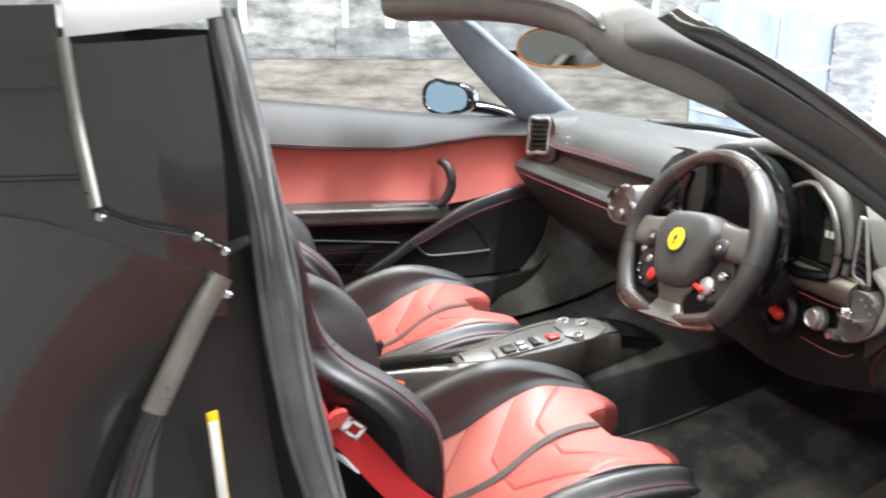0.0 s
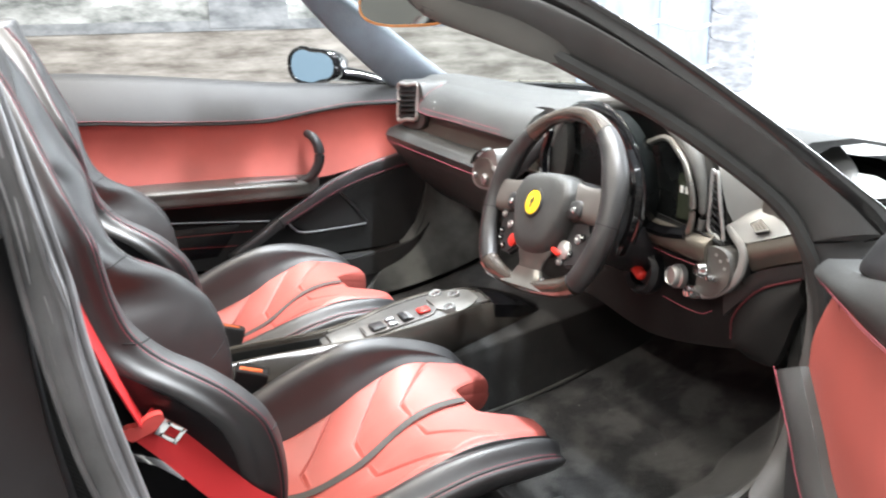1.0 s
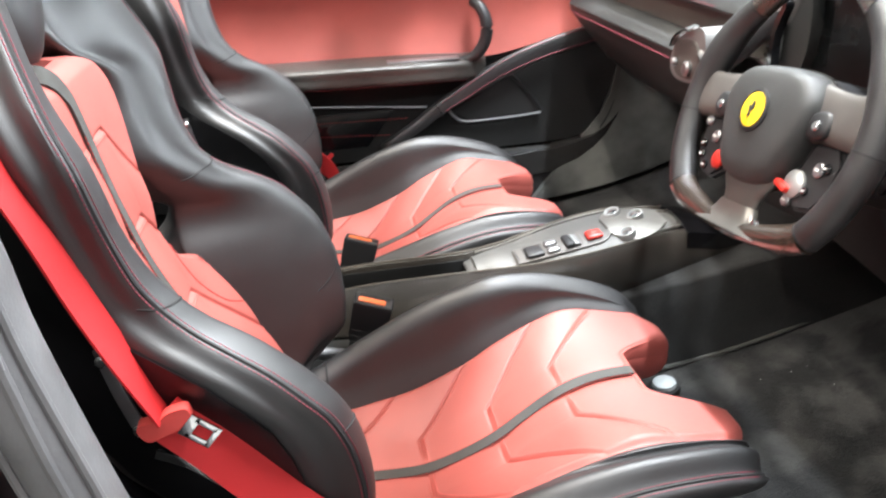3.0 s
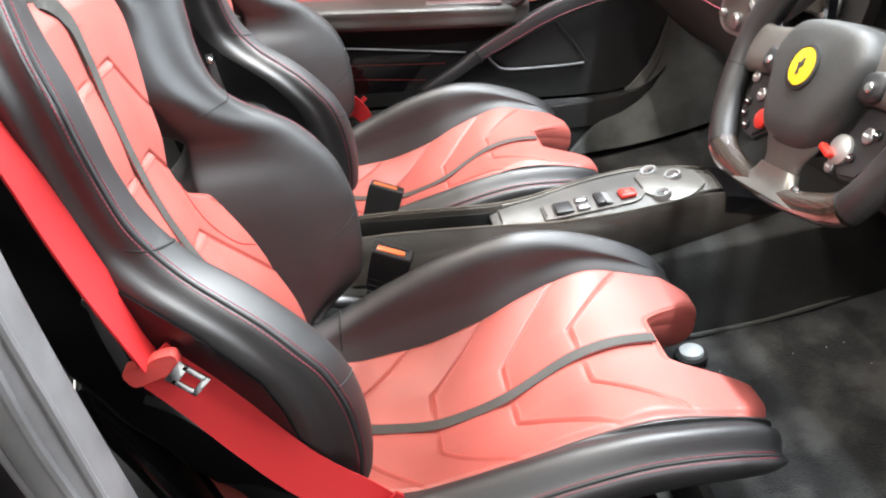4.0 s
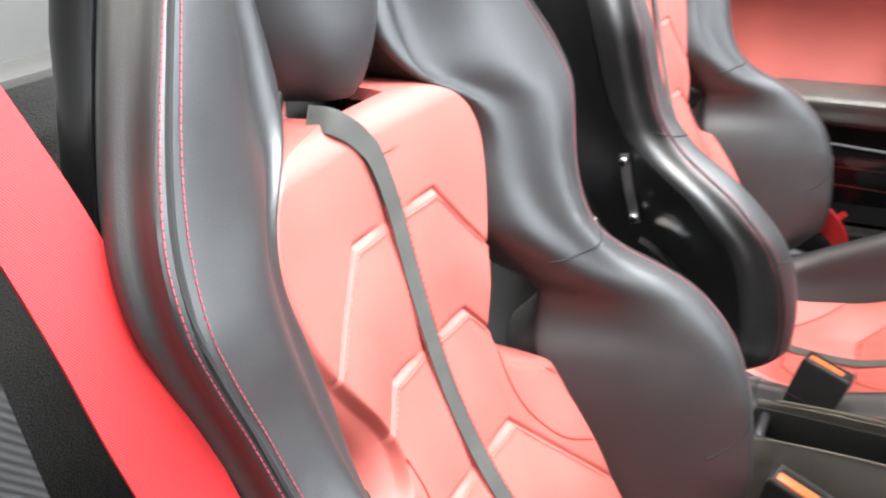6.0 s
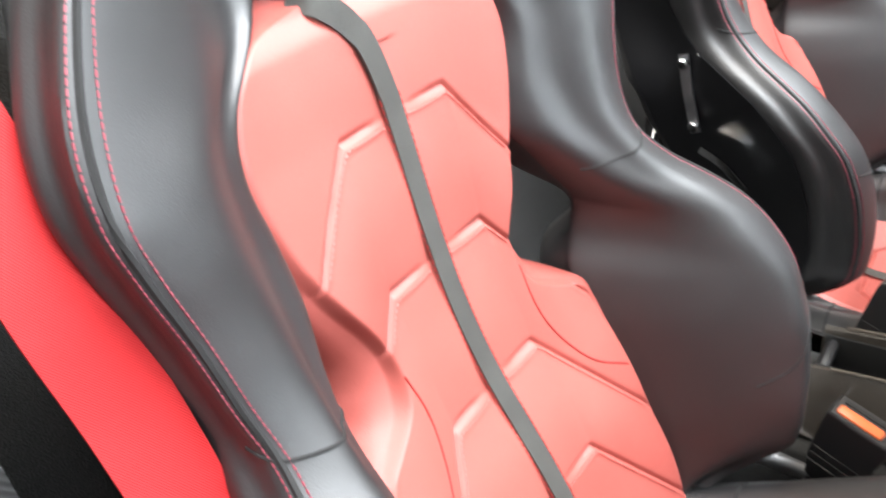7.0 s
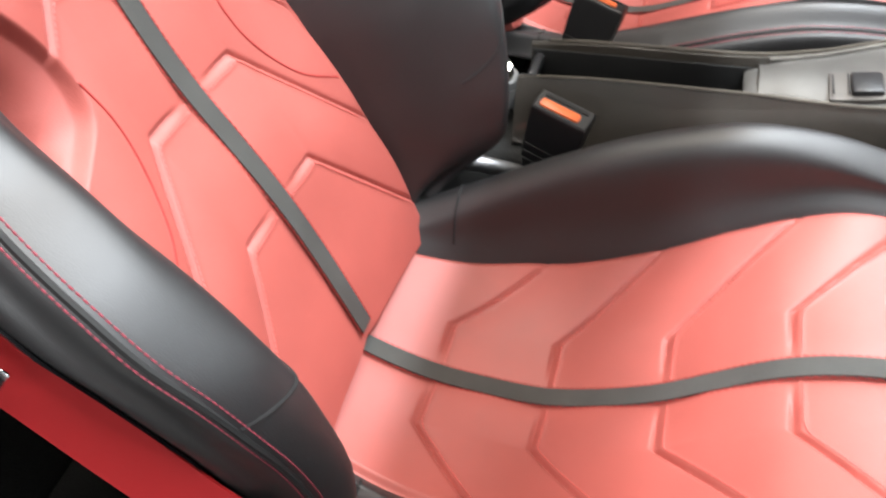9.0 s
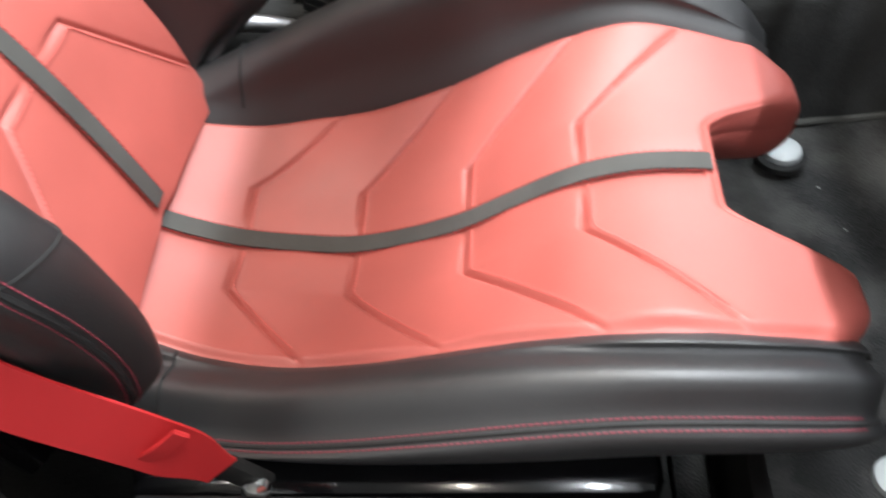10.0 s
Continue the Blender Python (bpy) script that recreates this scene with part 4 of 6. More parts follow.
BOLSTER = {  # along x: crest height, outer edge, underside
    1: ((0.035, 0.392, 0.185, 0.34), (0.07, 0.402, 0.200, 0.34), (0.12, 0.422, 0.212, 0.345), (0.18, 0.448, 0.222, 0.35), (0.24, 0.474, 0.228, 0.355), (0.30, 0.494, 0.231, 0.36), (0.36, 0.506, 0.233, 0.37),
        (0.42, 0.503, 0.233, 0.38), (0.47, 0.492, 0.231, 0.385), (0.52, 0.476, 0.226, 0.388), (0.56, 0.456, 0.218, 0.388), (0.585, 0.430, 0.206, 0.390)),
    -1: ((0.035, 0.366, 0.185, 0.335), (0.07, 0.370, 0.200, 0.338), (0.12, 0.376, 0.212, 0.342), (0.18, 0.387, 0.221, 0.348), (0.24, 0.405, 0.226, 0.354), (0.30, 0.426, 0.229, 0.364), (0.36, 0.446, 0.231, 0.376),
         (0.42, 0.459, 0.231, 0.388), (0.47, 0.462, 0.230, 0.394), (0.52, 0.459, 0.227, 0.394), (0.55, 0.453, 0.223, 0.392), (0.572, 0.445, 0.218, 0.391), (0.584, 0.437, 0.212, 0.392), (0.589, 0.428, 0.206, 0.396))}


def bolster_sections(side):
    secs = []
    for x, zc, so, zb in BOLSTER[side]:
        hw = lerp(HW, x) - 0.004
        ze = min(cushion_top(x, side * hw) - 0.004, zc - 0.006)
        c = 0.55 * hw + 0.45 * so
        loop = [(hw - 0.004, ze - 0.012), (hw + 0.012, ze + 0.35 * (zc - ze)), (c - 0.016, zc - 0.012), (c + 0.008, zc), (so - 0.014, zc - 0.018), (so, zc - 0.42 * (zc - zb)), (so - 0.004, zb + 0.016), (so - 0.03, zb), (hw + 0.01, zb)]
        secs.append([(x, YS + side * s, z) for s, z in loop])
    return secs


def cushion_bolster(side):
    return loft(bolster_sections(side), 44, 60)


def bolster_column(side, k):
    """A line along the bolster's skin at column k of 44."""
    return [spline(s, 44, True)[k] for s in bolster_sections(side)]


WING = (  # z, root s and x, inner edge s and x, seam s and x, back s and x
    (0.396, 0.150, 0.050, 0.166, 0.062, 0.190, 0.060, 0.176, 0.020),
    (0.412, 0.152, 0.046, 0.174, 0.078, 0.208, 0.078, 0.184, 0.010),
    (0.434, 0.154, 0.043, 0.182, 0.104, 0.222, 0.104, 0.190, 0.000),
    (0.455, 0.155, 0.036, 0.187, 0.124, 0.228, 0.125, 0.194, -0.020),
    (0.477, 0.155, 0.028, 0.187, 0.129, 0.228, 0.130, 0.196, -0.040),
    (0.510, 0.154, 0.006, 0.188, 0.131, 0.232, 0.131, 0.200, -0.060),
    (0.550, 0.154, -0.014, 0.193, 0.128, 0.240, 0.127, 0.205, -0.090),
    (0.585, 0.155, -0.032, 0.196, 0.121, 0.249, 0.120, 0.210, -0.105),
    (0.620, 0.157, -0.046, 0.199, 0.105, 0.256, 0.107, 0.215, -0.125),
    (0.648, 0.168, -0.048, 0.199, 0.084, 0.259, 0.086, 0.220, -0.135),
    (0.672, 0.172, -0.056, 0.198, 0.060, 0.255, 0.062, 0.220, -0.150),
    (0.692, 0.170, -0.062, 0.192, 0.034, 0.246, 0.033, 0.212, -0.160),
    (0.712, 0.162, -0.074, 0.181, -0.003, 0.233, 0.001, 0.205, -0.170),
    (0.735, 0.146, -0.082, 0.173, -0.030, 0.224, -0.024, 0.196, -0.180),
    (0.762, 0.130, -0.094, 0.164, -0.053, 0.226, -0.039, 0.190, -0.190),
    (0.800, 0.132, -0.103, 0.160, -0.070, 0.232, -0.049, 0.185, -0.205),
    (0.840, 0.138, -0.111, 0.162, -0.077, 0.242, -0.055, 0.180, -0.215),
    (0.872, 0.128, -0.114, 0.150, -0.090, 0.247, -0.060, 0.180, -0.222),
    (0.905, 0.086, -0.130, 0.104, -0.122, 0.239, -0.072, 0.170, -0.230),
    (0.940, 0.064, -0.146, 0.094, -0.136, 0.220, -0.086, 0.160, -0.232),
    (0.985, 0.062, -0.156, 0.088, -0.143, 0.190, -0.103, 0.150, -0.235),
    (1.040, 0.058, -0.168, 0.083, -0.155, 0.150, -0.125, 0.130, -0.240),
    (1.085, 0.040, -0.172, 0.060, -0.158, 0.105, -0.155, 0.100, -0.240))


def wing_loop(z, rs, rx, es, ex, ss, sx, bs, bx, side):
    """One level of a side wing: root at the pad, rounded inner edge, broad face, seam, outer side, back."""
    if side > 0:
        k = step(0.606, 0.636, z) * (1 - step(0.672, 0.704, z))
        rs, rx, bs, bx = rs + 0.012 * k, rx + (-0.052 - rx) * k, bs + 0.010 * k, bx + (-0.085 - bx) * k
    d = max(0.0, ex - rx)
    os_, ox = ss + 0.007 - 0.001 * step(0.70, 0.80, z), sx - 0.048 + 0.008 * step(0.70, 0.80, z)
    return [(x, YS + side * s, z) for s, x in (
        (rs + 0.004, rx - 0.020), (rs, rx - 0.002), (rs + 0.55 * (es - rs) - 0.004, rx + 0.55 * d), (es + 0.004, ex - 0.004),
        (0.5 * (es + ss) - 0.004, 0.5 * (ex + sx) + 0.012), (ss, sx), (os_ - 0.003, 0.5 * (sx + ox)), (os_, ox),
        (0.45 * os_ + 0.55 * bs - 0.006, 0.5 * (ox + bx)), (bs, bx), (rs + 0.02, bx + 0.01))]


def wing(side):
    return loft([wing_loop(*w, side) for w in WING], 56, 90)


def wing_point(side, k, z):
    """The wing's skin at column k of 56 and a height."""
    loops = np.array([spline(wing_loop(*w, side), 56, True) for w in WING])
    col = spline(loops[:, k], 160)
    return np.array([np.interp(z, col[:, 2], col[:, 0]), np.interp(z, col[:, 2], col[:, 1]), z])


def wing_curve(k, side, out=0.0):
    """A line up the wing's skin at column k of 56."""
    pts = []
    for w in WING:
        loop = spline(wing_loop(*w, side), 56, True)
        i = int(k)
        p = loop[i] + (loop[i + 1] - loop[i]) * (k - i)
        pts.append((p[0] + out, p[1] + side * out * 0.6, p[2]))
    return pts


def seat(label):
    root = thing("seat", (0.1, YS, 0.20), label, "car seat", "seats in the cabin")
    part("cushion", cushion_pad(), RED, root, "quilted red leather seat cushion")
    part("backrest", back_pad(), RED, root, "quilted red leather backrest pad")
    xs = np.concatenate([np.linspace(0.022, 0.495, 40), [0.506]])
    part("cushion_tape", ribbon([(x, YS, cushion_top(x, 0) + 0.0015) for x in xs], 0.0178, 0.003, (0, 1, 0), 90), TAPE, root, "dark grey centre tape")
    zs = np.linspace(0.385, 0.875, 40)
    pts = [(back_x(z, 0) + 0.0015, YS - 0.004 * step(0.78, 0.86, z), z) for z in zs[:-2:3]]
    pts += [(-0.1115, YS - 0.012, 0.872), (-0.1150, YS - 0.020, 0.886), (-0.1180, YS - 0.030, 0.897), (-0.1250, YS - 0.040, 0.906), (-0.1400, YS - 0.046, 0.909)]
    part("backrest_tape", ribbon(pts, 0.0178, 0.003, (0, 1, 0), 90, (1, 0, 0)), TAPE, root, "dark grey centre tape")
    for e in (-1, 1):
        part("tape_stitching", stitches([(x, YS + e * 0.0105, cushion_top(x, e * 0.0105) + 0.0022) for x in xs[::2]], 0.004, 0.002, 0.0006), RED_SEAM, root)
        part("tape_stitching", stitches([(a + 0.001, b + e * 0.0105, c) for a, b, c in pts[:-5]], 0.004, 0.002, 0.0006, (1, 0, 0)), RED_SEAM, root)
    lip = []
    for sv in np.linspace(-0.098, 0.098, 33):
        r = 0.013 + 0.019 * step(0.045, 0.10, abs(sv))
        xf = cushion_front(sv)
        lip.append((xf - 0.30 * r, YS + sv, cushion_top(xf - r, sv) - 0.29 * r))
    part("front_piping", tube(lip, 0.0026, 8, steps=90), RED, root, "red leather piping along the front edge")
    for e in (-1, 1):
        bol = part("bolster", cushion_bolster(e), BLACK, root, "black leather cushion bolster")
        w = part("wing", wing(e), BLACK, root, "black leather side wing of the backrest")
        rows = []
        for wg in WING[3:-1]:
            lp = spline(wing_loop(*wg, e), 56, True)
            ks = np.linspace(36.0 + 2.0 * step(0.66, 0.80, wg[0]), 45, 13)
            rows.append([tuple(np.array([np.interp(k, range(56), lp[:56, a]) for a in range(3)]) + (0, e * 0.0008, 0)) for k in ks])
        part("shell_side", slab(rows, (0, e * 0.002, 0)), SHELL, w, "gloss black side shell")
        for k in (24.55, 26.35):
            part("stitching", stitches(wing_curve(k, e, 0.0003), 0.0032, 0.0012, 0.0006), THREAD, w, "pink thread stitching")
        part("seam", tube(wing_curve(25.45, e, -0.0006), 0.0022, 6, steps=90), DARK_THREAD, w)
        part("seam", tube([tuple(wing_point(e, k, 0.708 + 0.0011 * k)) for k in range(9, 30, 2)], 0.0011, 6, steps=60), DARK_THREAD, w)
        # on the inner wing this dark line stands for a sheen crease
        part("seam", tube([tuple(wing_point(e, k, 0.572 + 0.0011 * k if e < 0 else 0.445 + 0.0062 * k)) for k in range(13, 27, 2)], 0.0010, 6, steps=50), DARK_THREAD, w)
        for k in (20, 22) if e < 0 else (24, 26):
            line = bolster_column(e, k)[2:-2]
            part("stitching", stitches([(a, b + e * 0.0008, c + 0.0006) for a, b, c in line], 0.0032, 0.0012, 0.0006), THREAD, bol, "pink thread stitching")
        part("seam", tube([(a, b + e * 0.0002, c) for a, b, c in bolster_column(e, 21 if e < 0 else 25)[1:-1]], 0.0018, 6, steps=60), DARK_THREAD, bol)
        sec = bolster_sections(e)
        cross = spline([tuple(np.array(a) * 0.35 + np.array(b) * 0.65) for a, b in zip(sec[1], sec[2])], 44, True)
        part("seam", tube([tuple(cross[k]) for k in range(4, 23, 2)], 0.0014, 6, steps=50), DARK_THREAD, bol)
    # stitched chevrons and the curved shoulder seams
    for e in (-1, 1):
        for k in CHEV:
            line = []
            for s in np.linspace(0.014, lerp(HW, min(0.6, k + 0.06)) * 0.88, 12):
                x = k + 0.95 * max(0.0, s - 0.058) + 0.006
                if x < cushion_front(s) - 0.06:
                    line.append((x, YS + e * s, cushion_top(x, e * s) + quilt(x, e * s, CHEV, 0.95, 1) + 0.0004))
            part("chevron_stitching", stitches(line, 0.003, 0.0013, 0.0006), PALE_THREAD, root)
        for k in BCHEV:
            line = []
            for s in np.linspace(0.014, lerp(BHW, k) * 0.86, 12):
                z = k - 1.25 * max(0.0, s - 0.058) - 0.006
                if s < lerp(BHW, z) * 0.9:
                    line.append((back_x(z, s) + quilt(-z, s, tuple(sorted(-b for b in BCHEV)), 1.25, 1) + 0.0004, YS + e * s, z))
            if len(line) > 2:
                part("chevron_stitching", stitches(line, 0.003, 0.0013, 0.0006, (1, 0, 0)), PALE_THREAD, root)
        line = [(back_x(z, s) + quilt(-z, s, tuple(sorted(-b for b in BCHEV)), 1.25, 1), YS + e * s, z) for s, z in ((0.079, 0.668), (0.076, 0.641), (0.080, 0.616), (0.092, 0.590), (0.110, 0.567), (0.14, 0.548))]
        part("shoulder_seam", tube(line, 0.0009, 6, steps=50), RED_SEAM, root)
    # hard shell behind, headrest
    part("shell", loft([[(x0 + 0.02, YS - w, z), (x0 + 0.035, YS, z), (x0 + 0.02, YS + w, z), (x0 - 0.025, YS + w * 0.8, z), (x0 - 0.035, YS, z), (x0 - 0.025, YS - w * 0.8, z)]
                        for z, x0, w in ((0.30, -0.02, 0.20), (0.45, -0.075, 0.20), (0.57, -0.125, 0.20), (0.62, -0.145, 0.11), (0.66, -0.16, 0.085), (0.70, -0.175, 0.085), (0.76, -0.195, 0.12), (0.84, -0.215, 0.17), (0.90, -0.225, 0.17), (1.02, -0.235, 0.13), (1.08, -0.24, 0.09))], 30, 24), GLOSS, root, "gloss black hard seat shell")
    part("seat_pan", box((0.40, 0.458, 0.09), (0.27, YS, 0.285), (0, -6, 0), 0.02), GLOSS, root, "black seat pan")
    part("headrest", loft([[(x + 0.035, YS - w * 0.6, z), (x + 0.045, YS, z), (x + 0.035, YS + w * 0.6, z), (x, YS + w, z), (x - 0.03, YS + w * 0.6, z), (x - 0.035, YS, z), (x - 0.03, YS - w * 0.6, z), (x, YS - w, z)]
                           for z, x, w in ((0.912, -0.180, 0.026), (0.924, -0.174, 0.044), (0.955, -0.168, 0.064), (1.0, -0.168, 0.076), (1.05, -0.172, 0.076), (1.09, -0.182, 0.060), (1.10, -0.19, 0.03))], 32, 26), BLACK, root, "black leather headrest")
    part("headrest_insert", box((0.02, 0.10, 0.05), (-0.195, YS, 0.905), (0, -10, 0), 0.008), BLACK, root, "black leather strip below the headrest")
    for e in (-1, 1):
        part("headrest_post", tube([(-0.168, YS + e * 0.040, 0.88), (-0.170, YS + e * 0.040, 0.95)], 0.006, 10), CHROME, root, "chrome headrest post")
        part("rail", box((0.46, 0.035, 0.03), (0.31, YS + e * 0.20, 0.222), None, 0.004), KNEE_PAD, root, "black seat rail")
        part("side_frame", box((0.47, 0.016, 0.060), (0.33, YS + e * 0.246, 0.330), (0, -4, 0), 0.004), PLASTIC, root, "black steel seat frame")
        for x, z in ((0.19, 0.338), (0.25, 0.334), (0.40, 0.352), (0.53, 0.356)):
            part("bolt", lathe([(0.010, -0.002), (0.009, 0.004), (0.001, 0.0045)], (x, YS + e * 0.254, z), (0, e, 0.3), 10), STEEL, root)
    part("side_bracket", ribbon([(-0.078, YS - 0.236, 0.712), (-0.070, YS - 0.240, 0.672), (-0.058, YS - 0.240, 0.622)], 0.011, 0.004, (1, 0, 0.2), 16), STEEL, root, "slim grey metal bracket on the shell")
    part("side_lever", ribbon([(-0.050, YS - 0.246, 0.604), (-0.022, YS - 0.252, 0.592), (0.008, YS - 0.256, 0.566)], 0.009, 0.004, (0.3, 0, 1), 16), CHROME, root, "curved chrome release lever")
    for x, z in ((-0.076, 0.704), (-0.060, 0.630)):
        part("bracket_bolt", lathe([(0.006, -0.003), (0.006, 0.003), (0.004, 0.005), (0.001, 0.005)], (x, YS - 0.243, z), (0, -1, 0), 10), CHROME, root)
    part("adjuster_bar", tube([(0.02, YS + 0.235, 0.385), (0.09, YS + 0.262, 0.375), (0.16, YS + 0.285, 0.345)], 0.010, 10), STEEL, root, "grey metal seat bar")
    part("front_bracket", box((0.02, 0.46, 0.05), (0.545, YS, 0.255), (0, 20, 0), 0.004), KNEE_PAD, root)
    return root


driver_seat = seat("driver's bucket seat in quilted red leather with black bolsters")
passenger_seat = copy_thing(driver_seat, Matrix.Translation((0.1, YS + PITCH, 0.20)))
tagged(passenger_seat, "passenger's bucket seat in quilted red leather with black bolsters")


# ---- seat belts ----
def seat_belt(side, label):
    """A belt on the outer side of a seat; side -1 is the driver's."""
    belt = thing("seat_belt", (0.10, side * 0.62, 0.22), label, "seat belt", "seat belts")

    def q(pts):
        return [(x, -side * y, z) for x, y, z in pts]

    part("upper_strap", ribbon(q([(-0.165, -0.632, 1.00), (-0.128, -0.627, 0.93), (-0.105, -0.625, 0.875), (-0.090, -0.624, 0.83), (-0.078, -0.619, 0.78), (-0.064, -0.617, 0.735), (-0.048, -0.617, 0.69), (-0.034, -0.617, 0.652)]), lambda f: 0.047 - 0.010 * step(0.7, 1.0, f), 0.0022, (0.08, -side, 0.02), 60), BELT, belt)
    part("lap_strap", ribbon(q([(-0.034, -0.617, 0.652), (0.002, -0.617, 0.608), (0.040, -0.616, 0.556), (0.082, -0.615, 0.505), (0.130, -0.613, 0.463), (0.155, -0.610, 0.434), (0.172, -0.606, 0.405)]), lambda f: 0.043 - 0.018 * step(0.80, 1.0, f), 0.0022, (0.74, -side * 0.40, 0.60), 50), BELT, belt)
    part("strap_fold", ribbon(q([(0.166, -0.6140, 0.470), (0.152, -0.6165, 0.456), (0.141, -0.6165, 0.445), (0.126, -0.6150, 0.430)]), 0.010, 0.003, (0.62, -side * 0.10, -0.62), 20), BELT, belt, "folded and sewn end of the strap")
    slide = part("slider", loft([q([(-0.030 + a * 0.96, -0.622 + o, 0.650 + b * 0.96) for a, b in ((-0.026, -0.006), (-0.023, 0.001), (-0.008, 0.003), (0.002, 0.010), (0.016, 0.013), (0.021, 0.009), (0.021, -0.003), (0.010, -0.008), (-0.004, -0.013), (-0.018, -0.017))]) for o in (-0.0075, -0.007, 0.004, 0.0045)], 60, 10), SLIDER, belt, "pinkish red plastic belt slider")
    m = Matrix.Translation((-0.003, side * 0.630, 0.637)) @ Euler((0, radians(42), 0)).to_matrix().to_4x4() @ Matrix.Scale(0.76, 4)
    for size, at in (((0.030, 0.003, 0.008), (-0.0, 0, 0.011)), ((0.030, 0.003, 0.008), (0.0, 0, -0.011)), ((0.008, 0.003, 0.030), (0.015, 0, 0)), ((0.014, 0.003, 0.030), (-0.015, 0, 0))):
        bm = box(size, at, None, 0.0013)
        bmesh.ops.transform(bm, matrix=m, verts=bm.verts)
        part("tongue", bm, CHROME, slide, "chrome belt tongue with a slot")
    part("anchor", box((0.040, 0.010, 0.024), (0.180, side * 0.600, 0.388), (0, 50, 0), 0.004), KNEE_PAD, belt, "black belt anchor")
    part("anchor_bolt", lathe([(0.010, -0.002), (0.010, 0.004), (0.006, 0.007), (0.001, 0.007)], (0.190, side * 0.607, 0.380), (0, side, 0.3), 12), CHROME, belt, "silver anchor bolt")
    part("reel_cover", loft([[(-0.03 + x, side * (0.648 + y), z) for x, y in ((-0.07, -0.02), (0.0, -0.03), (0.07, -0.02), (0.07, 0.02), (0.0, 0.03), (-0.07, 0.02))] for z in (0.22, 0.34, 0.42, 0.44)], 28, 10), PLASTIC, belt, "black belt reel cover")
    return belt


seat_belt(-1, "red webbing seat belt hanging beside the driver's seat")
seat_belt(1, "red webbing seat belt hanging beside the passenger's seat")


def buckle(y, z, side):
    root = thing("belt_buckle", (0.165, y, z - 0.07), "black seat belt buckle with an orange release button", "belt buckle", "seat belt buckles")
    m = Matrix.Translation((0.176, y, z)) @ Euler((radians(side * 8), radians(16), radians(-12))).to_matrix().to_4x4()

    def put(name, bm, mat, parent, label=""):
        bmesh.ops.transform(bm, matrix=m, verts=bm.verts)
        return part(name, bm, mat, parent, label)

    body = put("body", loft([[(a * w, b * t, h) for a, b in ((-1, -0.8), (-0.8, -1), (0.8, -1), (1, -0.8), (1, 0.8), (0.8, 1), (-0.8, 1), (-1, 0.8))] for h, w, t in ((-0.075, 0.019, 0.009), (-0.05, 0.021, 0.011), (-0.02, 0.027, 0.0135), (0.03, 0.030, 0.0145), (0.046, 0.030, 0.0145), (0.050, 0.028, 0.0125))], 40, 24), PLASTIC, root, "ribbed black buckle body")
    put("release_button", box((0.044, 0.012, 0.008), (-0.003, -0.004, 0.0485), None, 0.003), ORANGE, root, "orange release button")
    put("slot", box((0.048, 0.005, 0.004), (0.0, 0.0075, 0.0495), None, 0.0015), DARK_THREAD, root, "dark tongue slot")
    for h in (-0.030, -0.018, -0.006):
        put("rib", box((0.050, 0.030, 0.003), (0, 0, h), None, 0.001), PLASTIC, body)
    part("stalk", tube([(0.155, y, z - 0.06), (0.125, y, z - 0.11), (0.10, y, z - 0.16)], 0.014, 8), PLASTIC, root)


buckle(-0.092, 0.412, 1)
buckle(0.135, 0.412, -1)


# ---- centre console ----
con = thing("centre_console", (0.45, TY, 0.36), "grey and carbon centre console with open bin and chrome buttons", "console")
RAIL = [(0.10, 0.430), (0.20, 0.436), (0.36, 0.437), (0.44, 0.442), (0.52, 0.455), (0.60, 0.468), (0.66, 0.475), (0.74, 0.475), (0.82, 0.455), (0.90, 0.415), (0.95, 0.375)]
RAIL_W = [(0.09, 0.045), (0.36, 0.045), (0.42, 0.054), (0.50, 0.071), (0.57, 0.080), (0.64, 0.078), (0.70, 0.066), (0.80, 0.054), (0.94, 0.04)]
for e in (-1, 1):
    rows = []
    for x in np.linspace(0.118, 0.94, 60):
        z, w = lerp(RAIL, x), lerp(RAIL_W, x)
        b = lerp([(0.09, 0.345), (0.4, 0.345), (0.6, 0.36), (0.8, 0.385), (0.94, 0.37)], x)
        wb = max(w, lerp([(0.09, 0.070), (0.45, 0.078), (0.60, 0.080), (0.94, 0.04)], x))
        rows.append([(x, TY + e * (wb - 0.010), b), (x, TY + e * (wb + 0.004), b + 0.02), (x, TY + e * (0.45 * wb + 0.55 * w + 0.006), 0.4 * b + 0.6 * z), (x, TY + e * (w + 0.002), z - 0.008), (x, TY + e * (w - 0.003), z), (x, TY + e * (w - 0.010), z - 0.001), (x, TY + e * (w - 0.013), z - 0.012), (x, TY + e * (w - 0.015), b)])
    part("side_rail", grid_mesh(rows, True, True), CARBON, con, "dark brown carbon console side")
    # thin bronze line modelled as the highlight on the rail's edge
    part("rail_edge_glint", tube([(x, TY + e * (lerp(RAIL_W, x) - 0.004), lerp(RAIL, x) + 0.001) for x in np.linspace(0.14, 0.66, 18)], 0.0018, 6), BRONZE, con)
    part("bin_lining", box((0.250, 0.003, 0.056), (0.246, TY + e * 0.0285, 0.400), None, 0.001), KNEE_PAD, con, "black bin lining")
part("bin_floor", box((0.28, 0.062, 0.01), (0.245, TY, 0.375), None, 0.002), KNEE_PAD, con, "dark bin floor")
part("bin_end", box((0.02, 0.060, 0.055), (0.378, TY, 0.402), (0, -20, 0), 0.005), CONSOLE, con)
rows = []
